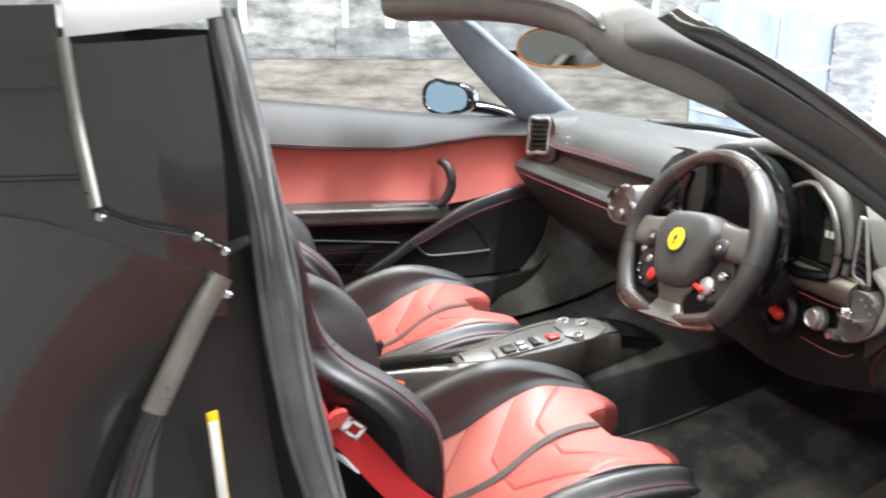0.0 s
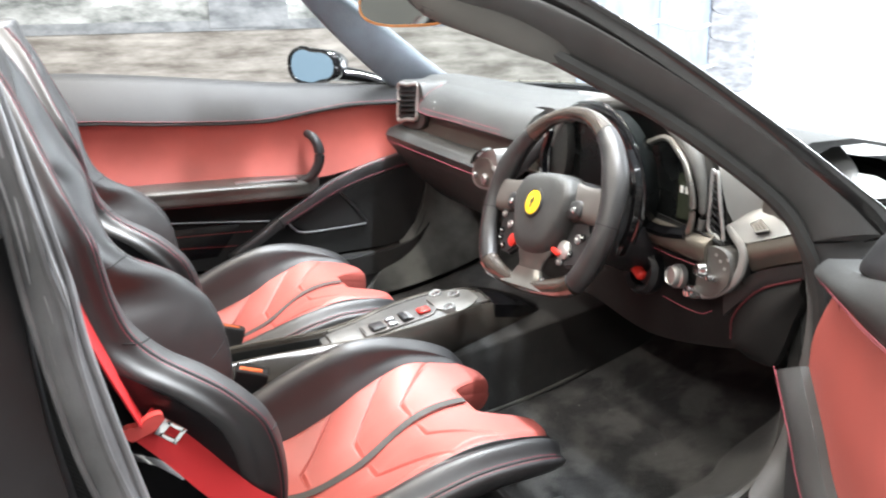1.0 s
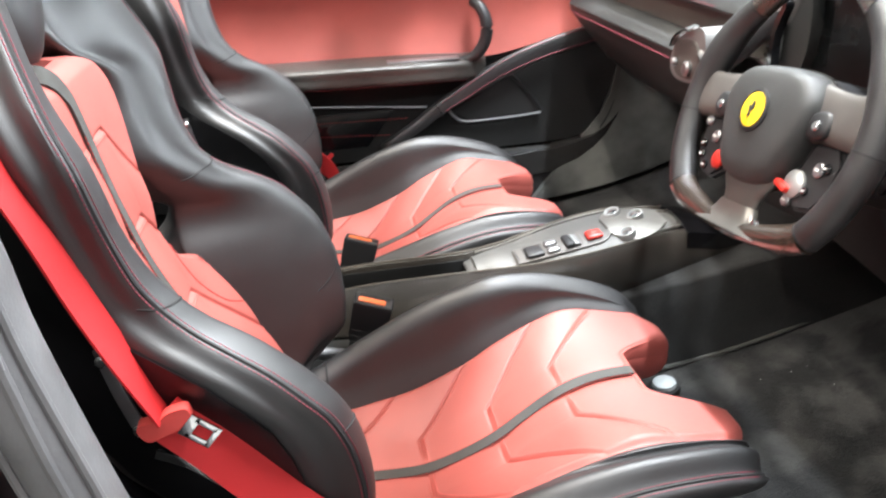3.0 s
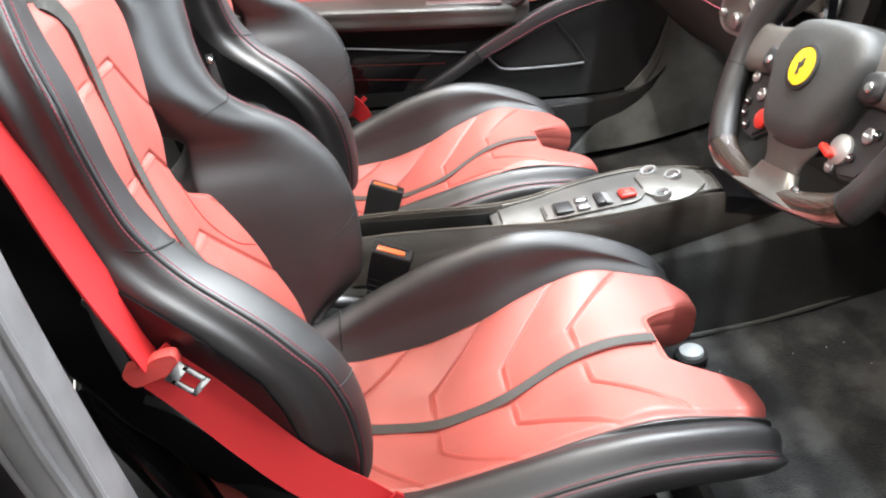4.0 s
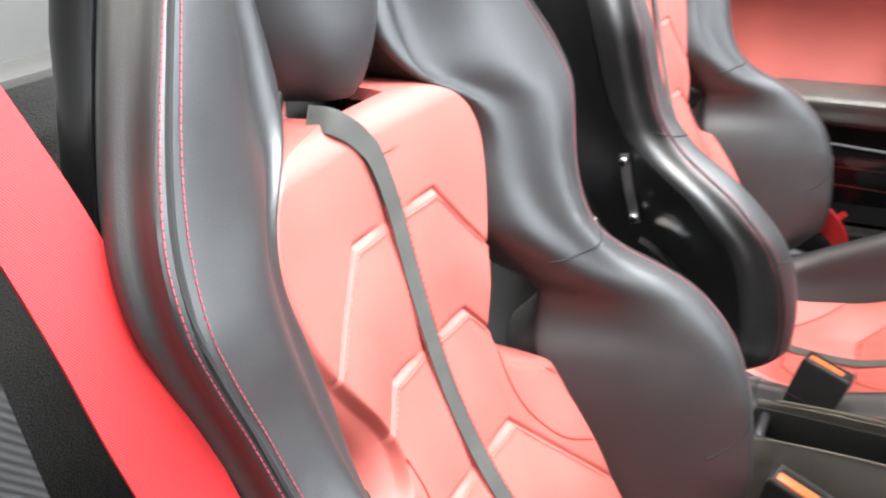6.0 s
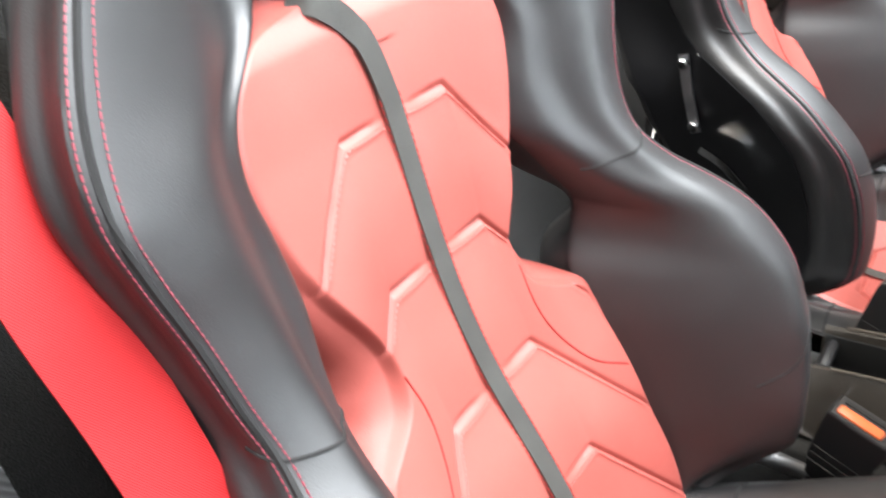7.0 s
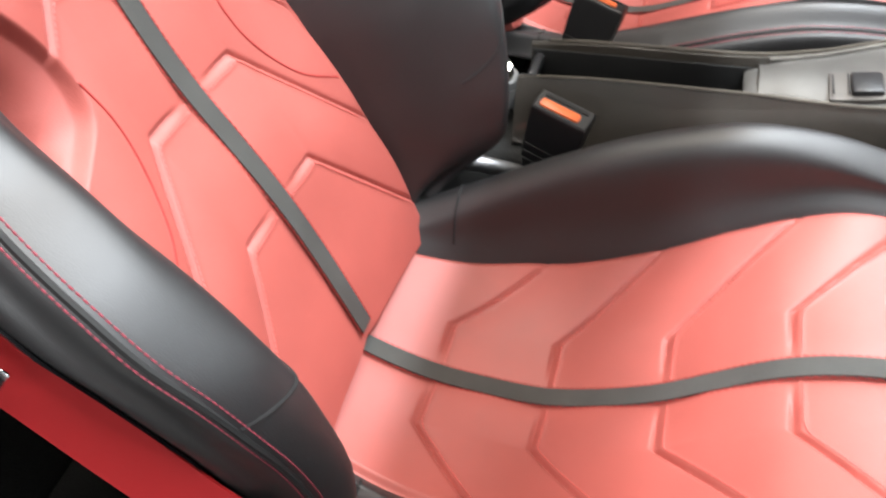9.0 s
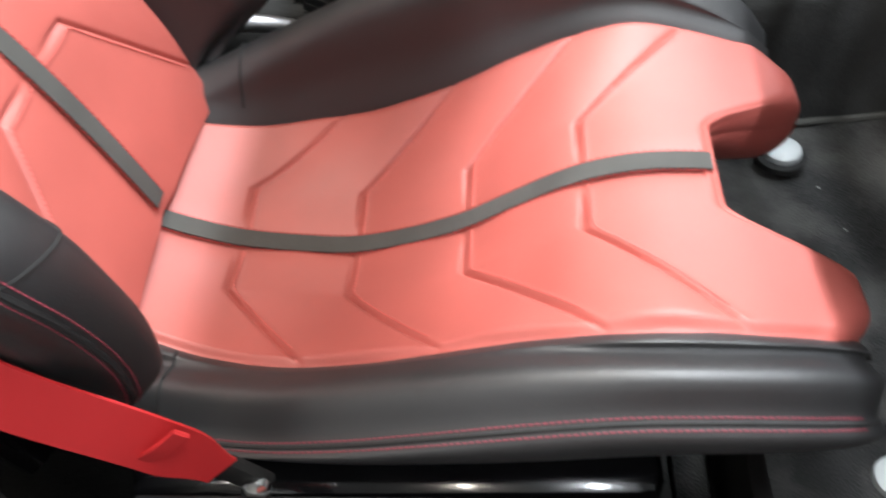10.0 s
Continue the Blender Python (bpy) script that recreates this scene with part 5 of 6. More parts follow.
for x in np.linspace(0.375, 0.745, 40):
    w = lerp(RAIL_W, x) - lerp([(0.375, 0.012), (0.64, 0.009), (0.745, 0.030)], x)
    rows.append([(x, TY + v * w, lerp(RAIL, x) - 0.004 + 0.008 * (1 - v * v) - 0.004 * step(0.41, 0.375, x)) for v in np.linspace(-1, 1, 15)])
part("switch_panel", slab(rows, (0, 0, -0.02)), CONSOLE, con, "satin grey switch panel")
for e in (-1, 1):
    part("panel_edge", tube([(x, TY + e * (lerp(RAIL_W, x) - lerp([(0.375, 0.011), (0.64, 0.008), (0.742, 0.028)], x)), lerp(RAIL, x) - 0.002) for x in np.linspace(0.385, 0.742, 20)], 0.0026, 6), SPOKE, con, "bright panel edge")
rows = []
for x in np.linspace(0.738, 0.935, 18):
    w = lerp([(0.69, 0.070), (0.8, 0.062), (0.935, 0.03)], x)
    rows.append([(x, TY + v * w, lerp(RAIL, x) - 0.001 + 0.011 * (1 - v * v)) for v in np.linspace(-1, 1, 13)])
part("nose", slab(rows, (0, 0, -0.03)), GLOSS, con, "gloss black console nose")


def on_panel(x, dy, lift=0.0):
    return (x, TY + dy, lerp(RAIL, x) - 0.003 + 0.010 * (1 - (dy / 0.075) ** 2) + lift)


rows = []
for x in np.linspace(0.612, 0.715, 14):
    w = lerp([(0.612, 0.030), (0.63, 0.056), (0.66, 0.062), (0.69, 0.050), (0.715, 0.026)], x)
    rows.append([on_panel(x, -0.004 + v * w, 0.0015) for v in np.linspace(-1, 1, 13)])
part("gear_button_plate", slab(rows, (0, 0, -0.004)), SPOKE, con, "bright metal plate round the gear buttons")
rows = []
for x in np.linspace(0.442, 0.612, 20):
    w = lerp([(0.442, 0.022), (0.50, 0.024), (0.585, 0.025), (0.600, 0.020), (0.612, 0.006)], x)
    rows.append([on_panel(x, -0.028 + v * w, 0.0012) for v in np.linspace(-1, 1, 9)])
part("switch_surround", slab(rows, (0, 0, -0.003)), SPOKE_GREY, con, "darker surround of the switches")
part("hazard_button", box((0.028, 0.026, 0.008), on_panel(0.582, -0.030, 0.004), (0, -7, 0), 0.006, 3), BUTTON_RED, con, "red hazard button")
part("hazard_mark", box((0.009, 0.008, 0.001), on_panel(0.582, -0.030, 0.0083), (0, -7, 0), 0), PALE_THREAD, con)
part("window_switch", box((0.030, 0.038, 0.007), on_panel(0.476, -0.028, 0.002), (0, -6, 0), 0.003), PLASTIC, con, "black window switch")
for dy in (-0.040, -0.018):
    part("window_switch", box((0.022, 0.016, 0.008), on_panel(0.507, dy, 0.003), (0, -6, 0), 0.004, 3), STEEL, con, "small grey rocker switch")
part("window_switch", box((0.014, 0.040, 0.009), on_panel(0.536, -0.028, 0.003), (0, -12, 0), 0.003), PLASTIC, con, "black toggle switch")
part("toggle_face", box((0.012, 0.038, 0.003), on_panel(0.549, -0.028, 0.003), (0, 12, 0), 0.001), SILVER, con, "bright toggle face")
for dx in (-0.012, 0.012):
    part("marker_line", box((0.0015, 0.036, 0.001), on_panel(0.452 + dx * 0.6, -0.027, 0.0024), (0, -4, 0), 0), DARK_THREAD, con)
for x, dy in ((0.641, 0.036), (0.672, 0.004), (0.636, -0.050)):
    px, py, pz = on_panel(x, dy)
    kn = part("gear_button", lathe([(0.0145, -0.004), (0.0145, 0.006), (0.0138, 0.008), (0.0112, 0.008), (0.0104, 0.004)], (px, py, pz), (-0.35, -0.05, 1), 24), SILVER, con, "chrome ringed gear button")
    part("button_face", lathe([(0.0104, 0.0045), (0.007, 0.006), (0.001, 0.0065)], (px, py, pz), (-0.35, -0.05, 1), 20), CHROME, kn)
part("cap", lathe([(0.024, 0.0), (0.024, 0.010), (0.020, 0.014), (0.001, 0.015)], (0.088, 0.022, 0.405), (0.1, 0, 1), 24), SILVER, con, "round silver socket cap")
# ring added for the glints of the rail's chrome rear end
part("rail_end_ring", lathe([(0.018, 0.0), (0.018, 0.012), (0.012, 0.014), (0.011, 0.004)], (0.10, -0.020, 0.440), (-0.2, -0.3, 1), 20), CHROME, con, "small ring standing in for the rail's chrome rear end")
part("cup_tab", box((0.012, 0.052, 0.045), (0.126, TY, 0.405), (0, 15, 0), 0.005), PLASTIC, con)


# ---- dashboard ----
dash = thing("dashboard", (0.95, 0, 0.60), "charcoal leather dashboard with red stitching and silver trim", "dashboard")


def dash_band(name, prof, y0, y1, mat, label="", n=16, bow=0.0):
    rows = []
    for y in np.linspace(y0, y1, n):
        d = bow * (1 - ((y - (y0 + y1) / 2) / ((y1 - y0) / 2)) ** 2)
        rows.append([(x + d, y, z) for x, z in prof])
    return part(name, slab(rows, (0.04, 0, -0.01)), mat, dash, label)


top = [(0.865, 0.905), (0.90, 0.918), (0.98, 0.918), (1.08, 0.900), (1.20, 0.872)]
dash_band("top_pad", top, -0.70, 0.68, GREY_LEATHER, "charcoal leather dash top", 24)
dash_band("airbag_cover", [(0.785, 0.832), (0.780, 0.838), (0.790, 0.862), (0.815, 0.888), (0.850, 0.903), (0.885, 0.910)], -0.06, 0.50, GREY_LEATHER, "charcoal leather airbag cover")
dash_band("glovebox_band", [(0.812, 0.838), (0.812, 0.80), (0.800, 0.776)], -0.06, 0.66, GREEN_FASCIA, "dark recessed glovebox band")
dash_band("lower_fascia", [(0.800, 0.782), (0.770, 0.772), (0.758, 0.755), (0.765, 0.735), (0.80, 0.69), (0.86, 0.62), (0.93, 0.56)], -0.02, 0.69, GREY_LEATHER, "charcoal lower fascia", 20)
for line in ([(0.752, 0.02, 0.742), (0.752, 0.35, 0.742), (0.752, 0.67, 0.742)], [(0.776, 0.02, 0.842), (0.776, 0.25, 0.842), (0.776, 0.47, 0.842), (0.800, 0.495, 0.878), (0.86, 0.50, 0.908)], [(0.776, 0.02, 0.852), (0.778, 0.25, 0.852), (0.778, 0.46, 0.852)]):
    part("fascia_stitching", stitches(line), THREAD, dash, "red stitching")
for dy, dz, w, turn in ((0.442, 0.866, 0.010, 35), (0.430, 0.868, 0.012, -30), (0.417, 0.869, 0.012, 40), (0.404, 0.868, 0.016, -8), (0.424, 0.857, 0.030, 6), (0.400, 0.855, 0.014, 30)):
    part("badge_script", box((0.003, w, 0.0028), (0.786 + (dz - 0.85) * 0.75, dy, dz), (turn, -38, 0), 0.001), SILVER, dash, "small silver script badge")


def vent(name, corners, depth, slats, label, rim_r=0.006, slat_w=0.016, slat_mat=PLASTIC):
    """A tall vent: silver surround, dark box and slats between four corners (bottom-left, bottom-right, top-right, top-left)."""
    c = [Vector(p) for p in corners]
    loopp = [c[0], (c[0] + c[1]) / 2, c[1], (c[1] + c[2]) / 2, c[2], (c[2] + c[3]) / 2, c[3], (c[3] + c[0]) / 2]
    v = part(name, tube([tuple(p) for p in loopp], rim_r, 8, True, steps=48), SILVER, dash, label)
    inn = (c[1] - c[0]).cross(c[3] - c[0]).normalized()
    if inn.x < 0:
        inn = -inn
    mid = sum(c, Vector()) / 4
    q = [mid + (p - mid) * 0.97 for p in c]
    bm = bmesh.new()
    bm.faces.new([bm.verts.new(p + inn * depth) for p in q])
    part("vent_box", bm, DARK_THREAD, v)
    for k in range(slats):
        f = (k + 0.6) / slats
        a, b = c[0].lerp(c[3], f), c[1].lerp(c[2], f)
        d = min(0.006, depth * 0.4)
        part("slat", ribbon([tuple(a + inn * d), tuple((a + b) / 2 + inn * d * 0.8), tuple(b + inn * d)], slat_w, 0.003, tuple(inn + Vector((0, 0, -0.35))), 6), slat_mat, v)


vent("side_vent", ((0.782, 0.645, 0.800), (0.792, 0.535, 0.815), (0.800, 0.535, 0.905), (0.785, 0.640, 0.898)), 0.03, 7, "tall silver framed air vent")
part("vent_housing", loft([[(x, 0.50, 0.80), (x, 0.66, 0.785), (x, 0.665, 0.90), (x, 0.60, 0.906), (x, 0.51, 0.905)] for x in (0.797, 0.83, 0.90)], 30, 8), GREY_LEATHER, dash, "silver vent housing")
vent("centre_vent", ((0.826, 0.012, 0.770), (0.828, -0.085, 0.768), (0.836, -0.085, 0.868), (0.832, 0.000, 0.850)), 0.03, 8, "tall centre air vent")
part("centre_housing", loft([[(x, 0.05, 0.75), (x, -0.12, 0.75), (x, -0.13, 0.895), (x, 0.04, 0.880)] for x in (0.842, 0.87, 0.93)], 24, 6), GREY_LEATHER, dash)

# instrument binnacle
HOOD = ((-0.075, 0.72), (-0.085, 0.83), (-0.13, 0.888), (-0.20, 0.918), (-0.28, 0.936), (-0.36, 0.944), (-0.44, 0.926), (-0.50, 0.888), (-0.530, 0.84), (-0.542, 0.79), (-0.536, 0.72))
# hood and roll carry the windscreen daylight in their lighter colour
part("binnacle_hood", loft([[(x, -0.33 + f * (y + 0.33), 0.72 + f * (z - 0.72)) for y, z in HOOD] for x, f in ((0.868, 0.985), (0.90, 1.0), (0.98, 0.985), (1.06, 0.95))], 60, 12), LIT_HOOD_LEATHER, dash, "leather instrument hood coloured lighter for windscreen daylight")
part("hood_roll", tube([(0.852, y, z) for y, z in HOOD[1:]], lambda f: 0.013 + 0.004 * math.sin(math.pi * f) - 0.007 * step(0.6, 0.85, f), 10, steps=60), LIT_HOOD_LEATHER, dash, "padded hood edge coloured lighter for windscreen daylight")
part("binnacle_back", prism([(-y, z) for y, z in HOOD], 0.004, Matrix(((0, 0, -1, 0.864), (-1, 0, 0, 0), (0, 1, 0, 0), (0, 0, 0, 1))), 0), SCREEN, dash, "dark binnacle face", smooth=False)
# right-hand display with a pale rim
SCR = ((-0.415, 0.742), (-0.402, 0.878), (-0.456, 0.896), (-0.490, 0.878), (-0.513, 0.853), (-0.532, 0.80), (-0.527, 0.752), (-0.50, 0.742))
pod = part("display_rim", tube([(0.838, y, z) for y, z in SCR[1:]], 0.0055, 8, steps=50), SPOKE, dash, "pale satin display rim")
part("display_glass", prism([(-y, z) for y, z in SCR], 0.003, Matrix(((0, 0, -1, 0.850), (-1, 0, 0, 0), (0, 1, 0, 0), (0, 0, 0, 1))), 0), SCREEN, pod, "dark display", smooth=False)
part("display_sill", tube([(0.838, -0.405, 0.738), (0.836, -0.46, 0.736), (0.838, -0.525, 0.746)], 0.011, 8), GLOSS, pod)
part("screen_panel", prism([(0.487, 0.765), (0.522, 0.768), (0.524, 0.80), (0.512, 0.842), (0.487, 0.842)], 0.002, Matrix(((0, 0, -1, 0.8465), (-1, 0, 0, 0), (0, 1, 0, 0), (0, 0, 0, 1))), 0), SCREEN_GREEN, pod, "dim greenish display panel", smooth=False)
for y, w in ((-0.495, 0.003), (-0.499, 0.004), (-0.507, 0.003), (-0.511, 0.004)):
    part("display_mark", box((0.001, w, 0.012), (0.8435, y, 0.816), None, 0), WHITE_INK, pod, "white display mark")
# rev counter arch
ARCH = ((0.800, -0.200, 0.900), (0.795, -0.245, 0.922), (0.790, -0.296, 0.930), (0.787, -0.355, 0.928), (0.790, -0.400, 0.902), (0.796, -0.428, 0.860), (0.800, -0.440, 0.815), (0.802, -0.440, 0.764), (0.803, -0.420, 0.715), (0.803, -0.400, 0.69))
arch = part("gauge_arch", tube(list(ARCH), lambda f: 0.011 + 0.006 * math.sin(math.pi * f), 12, flat=0.55, up=(1, 0, 0), steps=60), GLOSS, dash, "gloss black rev counter arch")
part("arch_lining", ribbon([(x + 0.018, -0.31 + 0.97 * (y + 0.31), 0.80 + 0.97 * (z - 0.80)) for x, y, z in ARCH], 0.05, 0.004, (1, 0, 0), 50), SCREEN, arch)
part("gauge_face", prism([(0.20, 0.72), (0.20, 0.89), (0.25, 0.915), (0.35, 0.915), (0.40, 0.88), (0.42, 0.82), (0.42, 0.72)], 0.003, Matrix(((0, 0, -1, 0.842), (-1, 0, 0, 0), (0, 1, 0, 0), (0, 0, 0, 1))), 0), SCREEN, arch, "dark rev counter face", smooth=False)
part("screen_panel", box((0.002, 0.030, 0.085), (0.838, -0.318, 0.815), None, 0.001), SCREEN_GREEN, arch, "dim greenish display panel")
stk = part("wiper_stalk", tube([(0.78, -0.035, 0.755), (0.79, -0.075, 0.795), (0.80, -0.120, 0.838), (0.802, -0.142, 0.862)], lambda f: 0.006 + 0.008 * f * (1 - f) * 4, 10, flat=0.6, up=(1, 0, 0)), PLASTIC, dash, "grey column stalk")
part("stalk_tip", lathe([(0.008, -0.006), (0.009, 0.0), (0.006, 0.006), (0.001, 0.007)], (0.799, -0.141, 0.861), (-1, 0, 0.2), 14), SILVER, stk)
part("vent_knob", lathe([(0.012, -0.006), (0.013, 0.004), (0.008, 0.009), (0.001, 0.010)], (0.798, -0.018, 0.783), (-1, 0, 0.2), 16), CHROME, dash, "small chrome vent knob")

# driver's outer end
def sheet(name, curves, mat, label="", parent=None, back=(0.012, 0, -0.004), n=26):
    """A smooth panel through three-dimensional curves, one after the other."""
    m = max(6, 6 * (len(curves) - 1))
    lines = np.array([spline(c, n) for c in curves])
    rows = np.array([spline([tuple(p) for p in lines[:, k]], m) if len(curves) > 2 else [lines[0, k] + (lines[1, k] - lines[0, k]) * f for f in np.linspace(0, 1, m)] for k in range(n)])
    return part(name, slab([[tuple(p) for p in r] for r in rows], back), mat, parent or dash, label)


SHELF_EDGE = [(0.864, -0.588, 0.768), (0.860, -0.612, 0.759), (0.859, -0.635, 0.757), (0.861, -0.680, 0.775), (0.868, -0.730, 0.797)]
FOLD = [(0.872, -0.590, 0.778), (0.889, -0.607, 0.797), (0.906, -0.640, 0.812), (0.910, -0.690, 0.812), (0.908, -0.730, 0.812)]
sheet("outer_fairing", ([(0.868, -0.545, 0.882), (0.862, -0.562, 0.853), (0.863, -0.580, 0.805), (0.871, -0.590, 0.778)],
                        [(0.905, -0.560, 0.890), (0.890, -0.592, 0.860), (0.886, -0.604, 0.825), (0.889, -0.608, 0.797)],
                        [(0.960, -0.575, 0.893), (0.930, -0.625, 0.868), (0.912, -0.640, 0.840), (0.908, -0.645, 0.812)],
                        [(1.050, -0.610, 0.893), (1.000, -0.690, 0.870), (0.960, -0.720, 0.850), (0.945, -0.730, 0.830)]), FAIRING, "silver grey outer fairing")
sheet("fairing_shelf", (FOLD, [tuple((a + b) / 2 + d for a, b, d in zip(p, q, (-0.002, 0, 0.003))) for p, q in zip(FOLD, SHELF_EDGE)], SHELF_EDGE), FAIRING, "silver grey shelf below the fairing")
cheek = sheet("fairing_cheek", ([(x + 0.001, y, z - 0.002) for x, y, z in SHELF_EDGE[2:]], [(0.855, -0.641, 0.738), (0.857, -0.688, 0.758), (0.864, -0.732, 0.776)], [(0.866, -0.644, 0.713), (0.866, -0.688, 0.735), (0.870, -0.732, 0.753)]), BRONZE, "taupe satin panel below the shelf")
sheet("lower_cheek", ([(0.866, -0.590, 0.668), (0.867, -0.640, 0.706), (0.868, -0.688, 0.731), (0.872, -0.732, 0.749)], [(0.866, -0.588, 0.652), (0.868, -0.624, 0.676), (0.870, -0.672, 0.708), (0.876, -0.732, 0.736)], [(0.872, -0.585, 0.618), (0.872, -0.620, 0.655), (0.874, -0.662, 0.690), (0.880, -0.732, 0.724)]), GREY_LEATHER, "dark leather panel under the gap")
PAD_EDGE = [(0.872, -0.608, 0.585), (0.868, -0.612, 0.622), (0.868, -0.636, 0.660), (0.871, -0.670, 0.692), (0.878, -0.730, 0.723)]
sheet("knee_bolster", (PAD_EDGE, [(0.866, -0.620, 0.578), (0.858, -0.645, 0.600), (0.858, -0.672, 0.640), (0.863, -0.700, 0.672), (0.873, -0.732, 0.708)], [(0.885, -0.640, 0.560), (0.876, -0.690, 0.570), (0.874, -0.712, 0.610), (0.878, -0.722, 0.655), (0.885, -0.734, 0.690)]), KNEE_PAD, "black padded knee bolster")
part("bolster_edge", tube([(x - 0.002, y, z + 0.001) for x, y, z in PAD_EDGE], 0.0016, 6, steps=40), DARK_RED, dash, "dark red stitched edge")
vent("outer_vent", ((0.853, -0.556, 0.762), (0.855, -0.590, 0.744), (0.857, -0.564, 0.851), (0.856, -0.553, 0.853)), 0.012, 8, "narrow silver framed outer air vent", 0.0032, 0.010)
vent("demist_vent", ((0.866, -0.632, 0.786), (0.858, -0.652, 0.778), (0.864, -0.671, 0.786), (0.876, -0.643, 0.794)), 0.006, 4, "small slatted demister vent", 0.0011, 0.003, SPOKE)
part("pillar_speaker", loft([[(x + 0.1 * a, -0.668 + f * a, 0.806 + f * b) for a, b in ((0.045, -0.008), (0.040, 0.026), (0.005, 0.040), (-0.035, 0.026), (-0.048, -0.010), (-0.020, -0.034), (0.020, -0.034))] for x, f in ((0.888, 0.4), (0.888, 0.75), (0.893, 0.95), (0.93, 1.0))], 34, 10), SPOKE_GREY, dash, "grey oval pillar speaker")
part("speaker_edge", tube([(0.884, -0.640, 0.784), (0.883, -0.655, 0.775), (0.882, -0.672, 0.772), (0.882, -0.690, 0.772)], 0.0014, 6, steps=24), DARK_RED, dash, "dark red speaker edge")
part("knee_panel", loft([[(x, -0.02, 0.55), (x, -0.02, 0.70), (x + 0.01, -0.20, 0.768), (x, -0.43, 0.762), (x, -0.565, 0.752), (x + 0.006, -0.60, 0.735), (x + 0.03, -0.64, 0.672), (x + 0.06, -0.71, 0.665), (x + 0.07, -0.715, 0.60), (x + 0.02, -0.45, 0.53), (x, -0.25, 0.55)] for x in (0.844, 0.856, 0.92, 1.0)], 60, 10), KNEE_PAD, dash, "black knee panel")
sheet("fascia_insert", [[(x + d, y, z + e) for (x, y, z), (d, e) in zip(((0.838, -0.432, 0.752), (0.838, -0.500, 0.751), (0.838, -0.575, 0.750)), ((k[0], k[1]),) * 3)] for k in ((0.012, 0.004), (-0.004, -0.008), (-0.008, -0.022), (-0.004, -0.038), (0.006, -0.046))], BRONZE, "bronze grey rolled fascia strip")
for line in ([(0.836, -0.445, 0.702), (0.836, -0.50, 0.700), (0.838, -0.560, 0.700)], [(0.841, -0.470, 0.620), (0.841, -0.52, 0.618), (0.842, -0.566, 0.620), (0.843, -0.590, 0.633)]):
    part("knee_stitching", stitches(line), THREAD, dash)
ign = part("ignition_bezel", lathe([(0.042, -0.02), (0.044, 0.0), (0.037, 0.010), (0.028, 0.004), (0.026, -0.01), (0.001, -0.012)], (0.842, -0.405, 0.648), (-1, -0.05, 0.15), 28), PLASTIC, dash, "black ignition bezel")
part("ignition_key", box((0.018, 0.040, 0.020), (0.832, -0.408, 0.650), (20, 0, -10), 0.007, 3), BUTTON_RED, ign, "red key head in the ignition")
knb = part("light_knob", lathe([(0.021, -0.012), (0.021, -0.002), (0.0175, 0.0), (0.0165, 0.008), (0.015, 0.010), (0.013, 0.007), (0.001, 0.008)], (0.841, -0.497, 0.665), (-1, 0.1, 0.15), 28), SILVER, dash, "ridged silver light switch knob")
part("small_knob", lathe([(0.012, -0.014), (0.012, 0.012), (0.009, 0.018), (0.001, 0.019)], (0.838, -0.555, 0.655), (-1, 0.1, 0.2), 18), CHROME, dash, "small chrome button")
pod = part("mirror_control", loft([[(x, -0.555, 0.665), (x, -0.585, 0.655), (x, -0.625, 0.69), (x, -0.618, 0.735), (x, -0.575, 0.738), (x, -0.56, 0.70)] for x in (0.838, 0.844, 0.88)], 28, 8), CONSOLE, dash, "grey mirror control pod")
part("control_rim", tube([(0.866, -0.586, 0.770), (0.860, -0.610, 0.758), (0.855, -0.629, 0.750), (0.853, -0.638, 0.732), (0.850, -0.634, 0.706), (0.847, -0.616, 0.682), (0.844, -0.590, 0.662), (0.842, -0.566, 0.652)], lambda f: 0.0062 + 0.0022 * math.sin(math.pi * f), 10, flat=0.7, up=(1, 0, 0), steps=44), FAIRING, pod, "silver pod rim")
for y, z, r in ((-0.573, 0.698, 0.013), (-0.600, 0.692, 0.0065)):
    part("toggle", lathe([(r, -0.012), (r, 0.006), (r * 0.86, 0.008), (r * 0.8, 0.014), (r * 0.6, 0.017), (0.001, 0.0175)], (0.836, y, z), (-1, 0.1, 0.2), 20), CHROME, pod, "chrome toggle")
for y, z in ((-0.606, 0.722), (-0.616, 0.712), (-0.596, 0.730), (-0.622, 0.728)):
    part("control_mark", box((0.0012, 0.0045, 0.0045), (0.8372, y, z), None, 0), SILVER, pod)
lp = part("column_pod", loft([[(x, 0.010, 0.760), (x, -0.006, 0.796), (x, -0.058, 0.824), (x, -0.100, 0.826), (x, -0.104, 0.755), (x, -0.064, 0.744), (x, -0.012, 0.742)] for x in (0.704, 0.710, 0.745)], 34, 8), POD, dash, "satin metal control pod beside the column")
part("pod_lip", ribbon([(0.702, -0.004, 0.792), (0.701, -0.020, 0.810), (0.701, -0.052, 0.826), (0.703, -0.066, 0.827)], 0.016, 0.004, (1, 0, 0.3), 20), CHROME, lp, "chrome lip on the pod")
part("pod_face", loft([[(x, -0.046 + f * a, 0.778 + f * b) for a, b in ((0.040, 0.002), (0.028, 0.022), (-0.030, 0.030), (-0.046, -0.014), (-0.016, -0.028), (0.030, -0.028))] for x, f in ((0.704, 1.0), (0.7015, 0.96), (0.7015, 0.4))], 30, 6), SPOKE_GREY, lp, "satin grey pod face")
